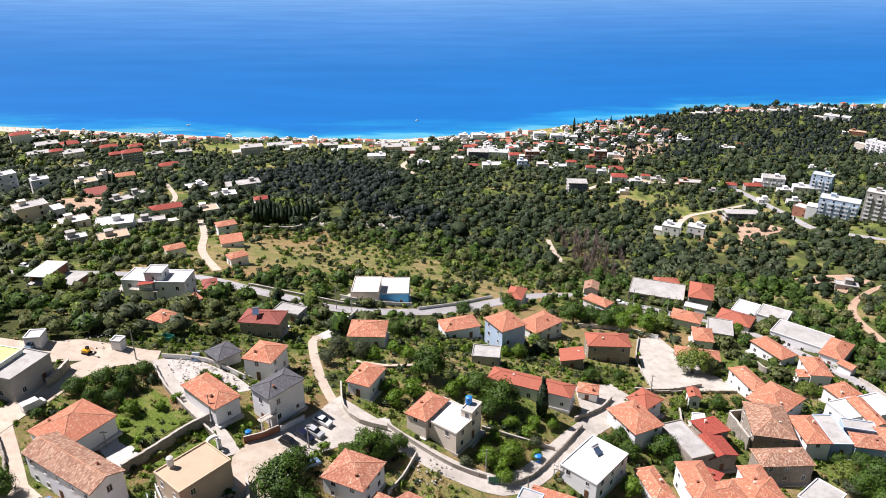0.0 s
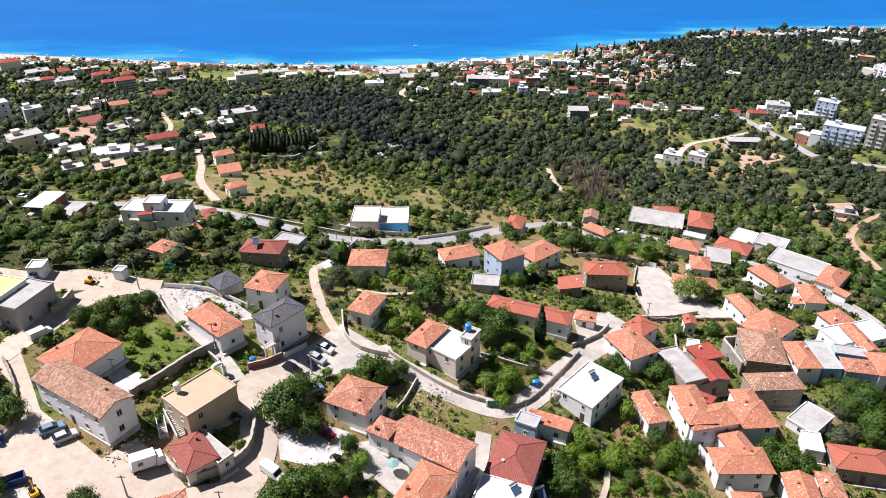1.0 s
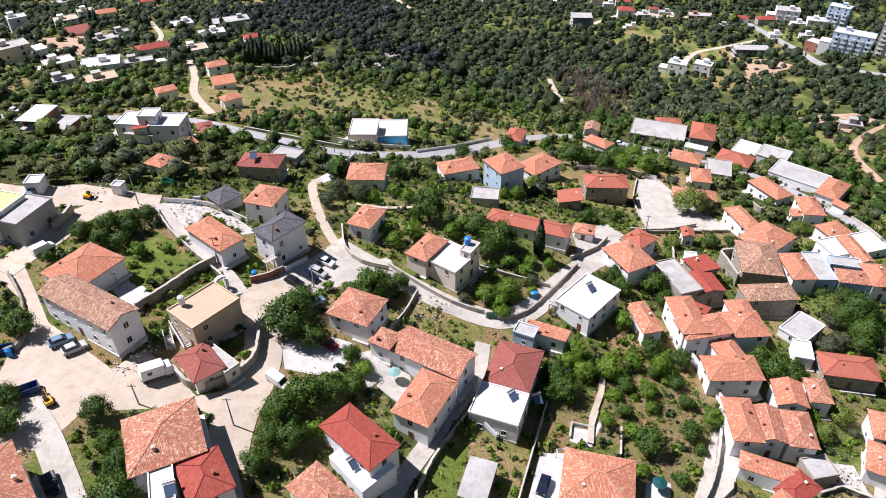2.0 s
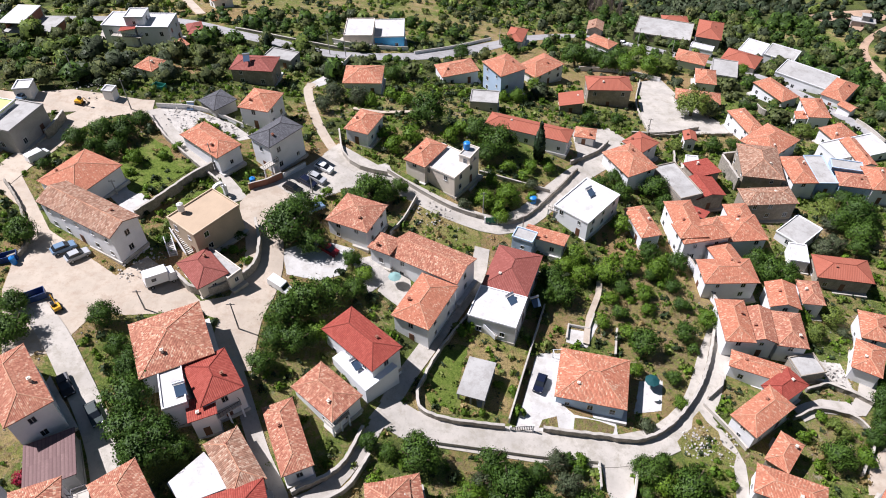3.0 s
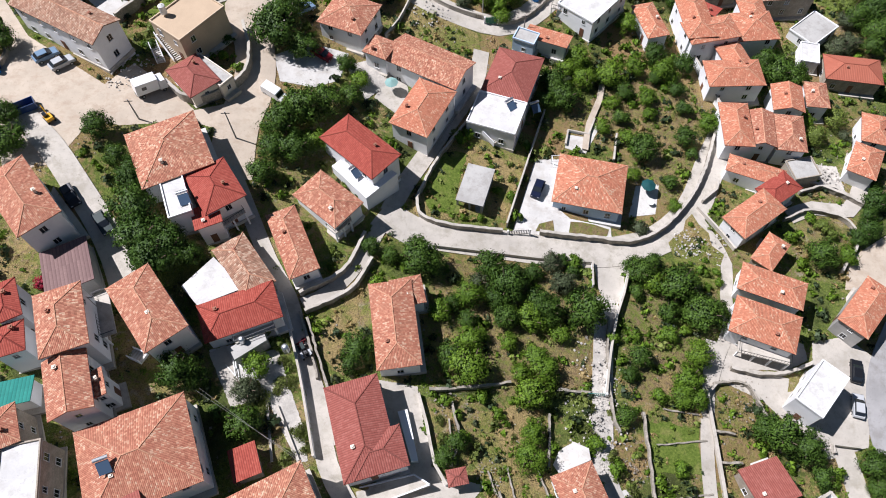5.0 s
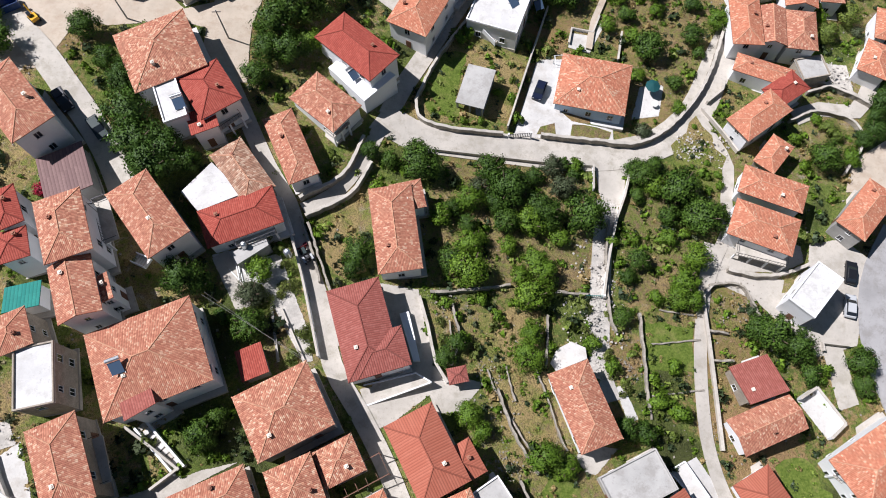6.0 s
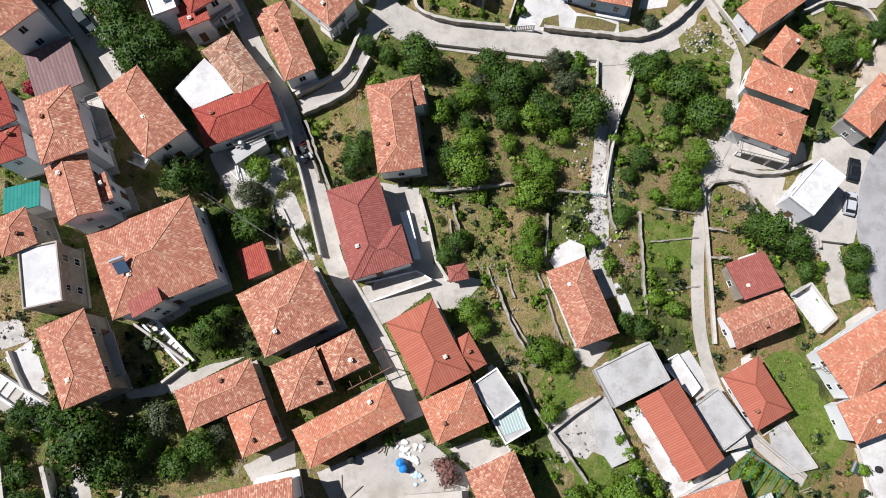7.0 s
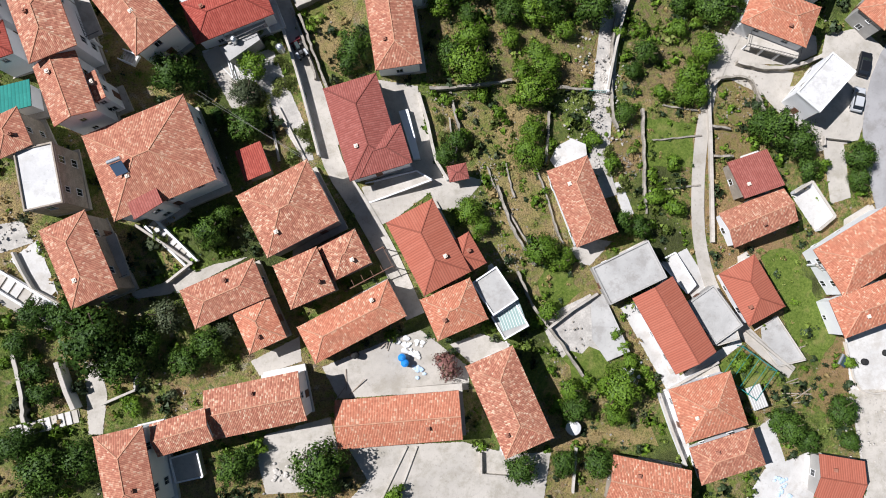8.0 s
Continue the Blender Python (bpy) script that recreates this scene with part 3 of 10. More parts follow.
        box(bm, -aw / 2, aw / 2, -ad / 2, ad / 2, min(low, -0.3) - 1.0, ah)
        box(bm, -aw / 2 - 0.15, aw / 2 + 0.15, -ad / 2 - 0.15, ad / 2 + 0.15, ah, ah + 0.2)
        part("annex", bm, WALL[rng.choice(("white", "cream", wall))], ob, "", Matrix.Translation((-side * (bw + aw) / 2.02, rng.uniform(-0.25, 0.1) * d, 0)))
    if far and h > 8.5:
        for k in range(1, int(h / 3)):
            for i in range(int(w / 5)):
                bx = (i + 0.5) * w / int(w / 5) - w / 2
                part("balcony", keep("balcony", lambda: boxes_mesh("balcony", WALL["white"], (-1.7, 1.7, -1.4, 0, -0.15, 0), (-1.7, 1.7, -1.4, -1.3, 0, 0.9), (-1.7, -1.6, -1.3, 0, 0, 0.9), (1.6, 1.7, -1.3, 0, 0, 0.9))), None, ob, "", Matrix.Translation((bx, -b, k * 3.0 + 0.1)))
    if not far and z is None and h > 2.6:
        e = [rng.choice((0.12, 0.2, 0.5, 0.9)) for _ in range(4)]
        bm = bmesh.new()
        box(bm, -a - e[0], a + e[1], -b - e[2], b + e[3], -0.6, 0.10 + rng.uniform(0, 0.03))
        part("terrace", bm, PALE if rng.random() < 0.3 else CONCRETE, ob, "worn pale concrete terrace")
    if windows and h > 2.4:
        openings(ob, bw, bd, 0.15, h, seed, wall, shutters, far)
    return ob


# ---- ground, roads and yards ----
def axis(lo, fine_lo, fine_hi, hi, step, grow=1.12):
    vals = list(np.arange(fine_lo, fine_hi + 0.01, step))
    s, v = step, fine_hi
    while v < hi:
        s *= grow
        v += s
        vals.append(v)
    s, v = step, fine_lo
    while v > lo:
        s *= grow
        v -= s
        vals.insert(0, v)
    return vals


def grid_mesh(name, xs, ys, height, material):
    nx, ny = len(xs), len(ys)
    verts = [(x, y, height(x, y)) for y in ys for x in xs]
    faces = [(j * nx + i, j * nx + i + 1, (j + 1) * nx + i + 1, (j + 1) * nx + i) for j in range(ny - 1) for i in range(nx - 1)]
    me = bpy.data.meshes.new(name)
    me.from_pydata(verts, [], faces)
    me.polygons.foreach_set("use_smooth", [True] * len(faces))
    me.materials.append(material)
    return new(name, me)


STRIPS, YARDS = [], []


def drape(bm, lift, skirt):
    """Cuts the flat faces of bm along a 3 m grid, lays them on the land and gives the edge a depth."""
    lo = [min(v.co[i] for v in bm.verts) for i in (0, 1)]
    hi = [max(v.co[i] for v in bm.verts) for i in (0, 1)]
    for i in (0, 1):
        k = math.ceil(lo[i] / 3.0) * 3.0
        step = 3.0 if hi[i] - lo[i] < 150 else 9.0
        while k < hi[i]:
            no = [0, 0, 0]
            no[i] = 1
            co = [0, 0, 0]
            co[i] = k
            bmesh.ops.bisect_plane(bm, geom=bm.verts[:] + bm.edges[:] + bm.faces[:], plane_co=co, plane_no=no)
            k += step
    for v in bm.verts:
        v.co.z = ground(v.co.x, v.co.y) + lift
    edge = [e for e in bm.edges if e.is_boundary]
    out = bmesh.ops.extrude_edge_only(bm, edges=edge)
    for v in out["geom"]:
        if isinstance(v, bmesh.types.BMVert):
            v.co.z -= skirt


def ragged(pts, amount, seed):
    """A closed outline with natural, uneven edges."""
    rng = random.Random(seed)
    out = []
    for i, (x0, y0) in enumerate(pts):
        x1, y1 = pts[(i + 1) % len(pts)]
        length = math.hypot(x1 - x0, y1 - y0)
        n = max(1, int(length / (amount * 2.2)))
        for k in range(n):
            t = k / n
            j = 0 if amount == 0 else rng.uniform(-amount, amount) * (0.5 if k == 0 else 1)
            out.append((x0 + (x1 - x0) * t - (y1 - y0) / length * j, y0 + (y1 - y0) * t + (x1 - x0) / length * j))
    return out


def yard(name, material, label, pts, lift=0.07, category="ground"):
    rough = {"scar": 5.0, "plot": 0.9, "lawn": 0.7}.get(name, 0.06)
    pts = ragged(pts, rough, len(label))
    bm = bmesh.new()
    f = bm.faces.new([bm.verts.new((x, y, 0)) for x, y in pts])
    if f.normal.z < 0:
        f.normal_flip()
    bmesh.ops.triangulate(bm, faces=bm.faces[:])
    drape(bm, lift, 0.3)
    bmesh.ops.recalc_face_normals(bm, faces=bm.faces[:])
    YARDS.append(pts)
    ob = new(name, to_mesh(name, bm, material))
    return tagged(ob, label, category, "", "structure")


def smooth_line(pts, step):
    """Points along a smooth curve through pts."""
    p = [Vector((*q, 0)) for q in pts]
    p = [2 * p[0] - p[1]] + p + [2 * p[-1] - p[-2]]
    out = []
    for i in range(1, len(p) - 2):
        a, b, c, d = p[i - 1:i + 3]
        n = max(1, int((c - b).length / step))
        for k in range(n):
            t = k / n
            out.append(0.5 * (2 * b + (c - a) * t + (2 * a - 5 * b + 4 * c - d) * t * t + (3 * b - a - 3 * c + d) * t ** 3))
    return out + [p[-2]]


def road(name, material, label, width, pts, lift=0.11, category="road"):
    line = smooth_line(pts, 2.5 if width < 5.5 else 3.0)
    STRIPS.append((line, width / 2))
    bm = bmesh.new()
    rows = []
    n = max(2, int(width / 1.8))
    for i, p in enumerate(line):
        t = (line[min(i + 1, len(line) - 1)] - line[max(i - 1, 0)]).normalized()
        side = Vector((-t.y, t.x, 0))
        row = []
        for k in range(n + 1):
            q = p + side * (k / n - 0.5) * width
            row.append(bm.verts.new((q.x, q.y, ground(q.x, q.y) + lift)))
        rows.append(row)
    for r0, r1 in zip(rows, rows[1:]):
        for k in range(n):
            bm.faces.new((r0[k], r0[k + 1], r1[k + 1], r1[k])[::-1])
    out = bmesh.ops.extrude_edge_only(bm, edges=[e for e in bm.edges if e.is_boundary])
    for v in out["geom"]:
        if isinstance(v, bmesh.types.BMVert):
            v.co.z -= 0.35
    ob = new(name, to_mesh(name, bm, material))
    return tagged(ob, label, category, "", "structure")


def garden_wall(material, label, height, thick, pts, name="garden_wall"):
    """A wall along a line on the ground: plastered with a coping, or of rough stones with an uneven top."""
    rough = material == STONE
    rng = random.Random(int(abs(pts[0][0] * 37 + pts[0][1] * 11)))
    step = 0.7 if rough else 2.5
    if len(pts) > 2:
        line = smooth_line(pts, step)
    else:
        a, b = Vector((*pts[0], 0)), Vector((*pts[1], 0))
        n = max(1, int((b - a).length / step))
        line = [a.lerp(b, i / n) for i in range(n + 1)]
    ob = thing(name, Matrix.Translation((*pts[0], ground(*pts[0]))), label, "wall")
    base = ob.matrix_world.translation
    wob = [(rng.uniform(-0.09, 0.09), rng.uniform(0.75, 1.25), rng.uniform(-0.14, 0.10)) if rough else (0, 1, 0) for p in line]
    layers = [("wall_body", thick, -0.4, height, material)]
    if not rough or height > 1.15:
        layers.append(("coping", thick + 0.08, height, height + 0.07, CONCRETE))
    for nm, t, z0, z1, mat in layers:
        bm = bmesh.new()
        rows = []
        for i, p in enumerate(line):
            tg = (line[min(i + 1, len(line) - 1)] - line[max(i - 1, 0)]).normalized()
            side = Vector((-tg.y, tg.x, 0))
            off, fat, tip = wob[i] if nm == "wall_body" else (wob[i][0], 1.0, wob[i][2] * 0.4)
            c, s = p + side * off, side * t * fat / 2
            g = ground(p.x, p.y)
            rows.append([bm.verts.new(Vector((q.x, q.y, g + z)) - base) for q, z in ((c - s, z0), (c + s, z0), (c + s * 0.85, z1 + tip), (c - s * 0.85, z1 + tip))])
        for r0, r1 in zip(rows, rows[1:]):
            for k in range(4):
                bm.faces.new((r0[k], r1[k], r1[(k + 1) % 4], r0[(k + 1) % 4]))
        bm.faces.new(rows[0][::-1])
        bm.faces.new(rows[-1])
        bmesh.ops.recalc_face_normals(bm, faces=bm.faces[:])
        part(nm, bm, mat, ob)
    return ob


# ---- trees ----
def cloud(seed, clumps, per, size, rx, rz, zc, spread=0.42):
    """Arrays of small three-cornered leaf sprays, gathered in clumps over a crown."""
    r = np.random.RandomState(seed)
    c = r.normal(size=(clumps, 3))
    c /= np.linalg.norm(c, axis=1)[:, None]
    c *= r.uniform(0.35, 0.82, (clumps, 1))
    c[:, 2] = np.abs(c[:, 2]) * 1.1 - 0.35
    rad = r.uniform(0.55, 1.25, clumps) * spread
    k = np.repeat(np.arange(clumps), per)
    q = r.normal(size=(len(k), 3))
    q /= np.linalg.norm(q, axis=1)[:, None]
    p = c[k] + q * rad[k][:, None] * r.uniform(0.35, 1.12, (len(k), 1))
    out = q + 0.5 * p / (np.linalg.norm(p, axis=1)[:, None] + 1e-6) + r.normal(size=p.shape) * 0.38
    out /= np.linalg.norm(out, axis=1)[:, None]
    p = p * np.array([rx, rx, rz]) + np.array([0, 0, zc])
    t = np.cross(out, r.normal(size=p.shape))
    t /= np.linalg.norm(t, axis=1)[:, None]
    b = np.cross(out, t)
    s = size * r.uniform(0.6, 1.3, (len(k), 1))
    v = np.stack([p - t * s * 1.25 - b * s * 0.8, p + t * s * 1.25 - b * s * 0.5, p + t * s * r.uniform(-0.5, 0.5, (len(k), 1)) + b * s * 1.5], 1)
    return v.reshape(-1, 3)


def sprays(name, v, material, lean=None, corners=3):
    """Leaf sprays; lean: a shading direction for each vertex, so that clumps read as round."""
    me = bpy.data.meshes.new(name)
    n = len(v) // corners
    me.vertices.add(len(v))
    me.vertices.foreach_set("co", v.astype(np.float32).ravel())
    me.loops.add(len(v))
    me.loops.foreach_set("vertex_index", np.arange(len(v), dtype=np.int32))
    me.polygons.add(n)
    me.polygons.foreach_set("loop_start", np.arange(0, len(v), corners, dtype=np.int32))
    me.update(calc_edges=True)
    me.materials.append(material)
    if lean is not None:
        me.polygons.foreach_set("use_smooth", np.ones(n, dtype=bool))
        me.normals_split_custom_set_from_vertices(lean.astype(np.float32))
    return me


def lean_of(v, centre, amount=0.65, corners=3):
    """Directions between a leaf's own facing and away from the crown's middle."""
    q = v.reshape(-1, corners, 3)
    own = np.cross(q[:, 1] - q[:, 0], q[:, -1] - q[:, 0])
    own /= np.linalg.norm(own, axis=1)[:, None] + 1e-9
    out = q.mean(1) - np.asarray(centre)
    out /= np.linalg.norm(out, axis=1)[:, None] + 1e-9
    own *= np.sign((own * out).sum(1) + 1e-6)[:, None]
    d = out * amount + own * (1 - amount)
    d /= np.linalg.norm(d, axis=1)[:, None] + 1e-9
    return np.repeat(d, corners, axis=0)


def trunk_mesh(seed, h, r, limbs=5, reach=0.6):
    rng = random.Random(seed)
    bm = bmesh.new()
    top = Vector((rng.uniform(-0.1, 0.1), rng.uniform(-0.1, 0.1), h))
    tube(bm, (0, 0, -0.3), top, r, r * 0.7)
    for i in range(limbs):
        a = 2 * math.pi * (i + rng.random() * 0.6) / limbs
        e = top + Vector((math.cos(a) * reach, math.sin(a) * reach, rng.uniform(0.4, 0.8)))
        tube(bm, top - Vector((0, 0, 0.1)), e, r * 0.55, r * 0.2, 5)
    return to_mesh("trunk", bm, BARK)


def crown_core(seed, splits, rz, zc):
    """Separate corners of a lumpy closed crown and its outward shading directions."""
    bm = bmesh.new()
    bmesh.ops.create_icosphere(bm, subdivisions=splits, radius=1.0)
    off = Vector((seed * 3.1, seed * 1.7, 0.4))
    rows, lean = [], []
    place = {}
    for v in bm.verts:
        d = v.co.normalized()
        k = 0.60 + 0.50 * noise.noise(d * 1.6 + off) + 0.30 * noise.noise(d * 4.0 + off)
        place[v] = Vector((d.x * k, d.y * k, max(d.z, -0.5) * k * rz + zc))
    for f in bm.faces:
        for v in f.verts:
            rows.append(tuple(place[v]))
            lean.append(tuple((v.co.normalized() + Vector((0, 0, 0.15))).normalized()))
    bm.free()
    return np.array(rows), np.array(lean)


TREE_KINDS = {
    # kind: leaf, clumps, leaves per clump, leaf size, height ratio, spread
    "dark": ("garden", 30, 46, 0.078, 0.95, 0.34),
    "lime": ("lime", 26, 44, 0.080, 0.95, 0.38),
    "citrus": ("citrus", 26, 48, 0.080, 0.95, 0.38),
    "olive": ("olive", 28, 40, 0.075, 0.85, 0.34),
    "bush": ("citrus", 16, 34, 0.115, 0.75, 0.42),
    "vine": ("vine", 22, 26, 0.085, 0.35, 0.36),
    "pink": ("pink", 18, 44, 0.085, 0.9, 0.40),
    "red": ("red", 12, 44, 0.11, 0.9, 0.42),
    "cypress": ("cypress", 1, 10, 0.1, 1.0, 0.4),
    "bare": ("bare", 18, 22, 0.11, 1.1, 0.42),
}
TREE_LABEL = {
    "lime": "light green tree with a loose crown in a garden",
    "dark": "dense dark green broadleaf tree in a village garden",
    "citrus": "bright green citrus tree in a garden plot",
    "olive": "grey-green olive tree with a loose open crown",
    "bush": "low bright green bush on rough ground",
    "vine": "thin yellow-green climbing vine over the ground",
    "pink": "pink flowering shrub beside a yard",
    "red": "crimson bougainvillea against a house",
    "cypress": "tall narrow dark green cypress tree",
    "bare": "leafless grey-brown tree among the woods",
}


def crown_mesh(kind, k, big=False):
    leaf, clumps, per, size, ratio, spread = TREE_KINDS[kind]
    if big is None:
        clumps, per, size = int(clumps * 0.8), int(per * 1.5), size * 0.80
    elif big:
        clumps, per, size, spread = int(clumps * 1.5), int(per * 2.5), size * 0.42, spread * 0.92
    else:
        clumps, per, size = int(clumps * 1.1), int(per * 2.0), size * 0.58
    if kind == "cypress":
        r = np.random.RandomState(k + 50)
        n = 900
        z = r.uniform(0.06, 1.0, n)
        rad = 0.095 * np.sin(np.clip(z * 1.15, 0, 1) * math.pi) ** 0.6 * (1.1 - z * 0.5) + 0.01
        a = r.uniform(0, 2 * math.pi, n)
        p = np.stack([rad * np.cos(a), rad * np.sin(a), z], 1)
        o = np.stack([np.cos(a), np.sin(a), r.uniform(-0.2, 0.5, n)], 1) + r.normal(size=p.shape) * 0.3
        o /= np.linalg.norm(o, axis=1)[:, None]
        t = np.cross(o, r.normal(size=p.shape))
        t /= np.linalg.norm(t, axis=1)[:, None]
        b = np.cross(o, t)
        s = 0.028
        v = np.stack([p - t * s - b * s, p + t * s - b * s, p + b * s * 1.4], 1).reshape(-1, 3)
    else:
        v = cloud(k * 7 + len(kind), clumps, per, size, 1.0, ratio, ratio * 0.95, spread)
    return sprays("crown", v, LEAF[leaf], lean_of(v, (0, 0, 0.45), 0.5))


PLANTED = []


def tree(kind, x, y, r):
    """A tree with crown radius r (for a cypress, its height)."""
    PLANTED.append((x, y, r))
    rng = random.Random(int(x * 13 + y * 71 + 4000))
    k = rng.randrange(4)
    name = {"bush": "bush", "vine": "climbing_plant", "pink": "flowering_shrub", "red": "flowering_shrub", "cypress": "cypress_tree"}.get(kind, "tree")
    ob = thing(name, pose(x, y, ground(x, y), 0, 0, rng.uniform(0, 360)), TREE_LABEL[kind], "tree" if "tree" in name else "plant", kind + " plants of the village")
    ob.scale = (r, r, r * rng.uniform(0.85, 1.1))
    if kind == "cypress":
        part("trunk", keep("cyp_trunk", lambda: trunk_mesh(3, 0.12, 0.02, 3, 0.03)), None, ob)
    elif kind not in ("vine", "bush"):
        part("trunk", keep(("trunk", k), lambda: trunk_mesh(k, 0.55, 0.09)), None, ob)
    else:
        part("stem", keep(("stem", k), lambda: trunk_mesh(k + 9, 0.2, 0.04, 6, 0.4)), None, ob)
    big = r > 2.3 and kind in ("dark", "citrus", "olive", "lime")
    if r < 1.7 and kind not in ("cypress", "bare"):
        big = None
    part("crown", keep(("crown", kind, k, big), lambda: crown_mesh(kind, k, big)), None, ob)
    return ob


# ---- land and water ----
land = grid_mesh("ground", axis(-3200, -170, 210, 3200, 3.0), axis(-400, -60, 200, 2400, 3.0, 1.05), ground, GROUND)
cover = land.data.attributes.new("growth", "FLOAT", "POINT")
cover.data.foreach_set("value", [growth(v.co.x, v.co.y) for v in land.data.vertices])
tagged(land, "rough hillside of dry grass, scrub and soil falling to the sea", "ground", "", "structure")
sea_x = axis(-5200, -900, 1000, 5200, 25.0)
sea_y = axis(900, 1000, 1400, 6500, 12.0)
sea = grid_mesh("water", sea_x, sea_y, lambda x, y: 0.0, SEA)
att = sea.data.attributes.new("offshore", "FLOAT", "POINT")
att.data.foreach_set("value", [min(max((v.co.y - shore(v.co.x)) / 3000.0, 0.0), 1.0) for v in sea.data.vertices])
tagged(sea, "calm deep blue sea, turquoise along the beach", "sea", "", "structure")


def pavilion(x, y, turn, w, d, h):
    """An open shelter: a concrete slab on posts over a floor."""
    ob = thing("pavilion", pose(x, y, ground(x, y), 0, 0, turn), "open grey concrete shelter on posts in dry grass", "shelter")
    bm = bmesh.new()
    box(bm, -w / 2, w / 2, -d / 2, d / 2, h - 0.2, h)
    part("roof", bm, GREY_ROOF, ob)
    for i in (-1, 1):
        for j in (-1, 0, 1):
            bm = bmesh.new()
            box(bm, i * (w / 2 - 0.3) - 0.15, i * (w / 2 - 0.3) + 0.15, j * (d / 2 - 0.3) - 0.15, j * (d / 2 - 0.3) + 0.15, -0.4, h - 0.2)
            part("post", bm, WALL["grey"], ob)
    bm = bmesh.new()
    box(bm, -w / 2 + 0.2, w / 2 - 0.2, -d / 2 + 0.2, d / 2 - 0.2, -0.5, 0.12)
    part("floor_slab", bm, GREY_ROOF, ob)
    FOOT.append((x, y, turn, w, d))
    return ob


# ---- vehicles ----
def paint(name, c):
    return plain(name, c, 0.3, vary=0.06, bump=0)


BLACK, NAVY, SILVER = paint("black_car_paint", (0.012, 0.013, 0.016)), paint("navy_car_paint", (0.010, 0.014, 0.035)), paint("silver_car_paint", (0.42, 0.43, 0.44))
STEELBLUE, WHITEP, MAROON = paint("steel_blue_car_paint", (0.16, 0.24, 0.34)), paint("white_car_paint", (0.78, 0.78, 0.77)), paint("maroon_car_paint", (0.16, 0.015, 0.02))
DARKGREEN, YELLOW = paint("dark_green_car_paint", (0.025, 0.04, 0.04)), paint("yellow_machine_paint", (0.70, 0.36, 0.02))
CRATE = plain("dark_blue_container_paint", (0.02, 0.055, 0.18), 0.5)
RUBBER = plain("black_rubber", (0.02, 0.02, 0.02), 0.9)


def profile(bm, pts, half, tuck=0.0):
    """A body swept across its width from a side outline."""
    a = [bm.verts.new((x, -half + (tuck if z > 0.95 else 0), z)) for x, z in pts]
    b = [bm.verts.new((x, half - (tuck if z > 0.95 else 0), z)) for x, z in pts]
    bm.faces.new(a[::-1])
    bm.faces.new(b)
    for i in range(len(pts)):
        j = (i + 1) % len(pts)
        bm.faces.new((a[i], a[j], b[j], b[i]))
    bmesh.ops.recalc_face_normals(bm, faces=bm.faces[:])


def wheel_mesh():
    bm = bmesh.new()
    tube(bm, (0, -0.11, 0), (0, 0.11, 0), 0.32, 0.32, 14)
    return to_mesh("tyre", bm, RUBBER)


def rim_mesh():
    bm = bmesh.new()
    tube(bm, (0, -0.125, 0), (0, 0.125, 0), 0.19, 0.19, 10)
    return to_mesh("rim", bm, STEEL)


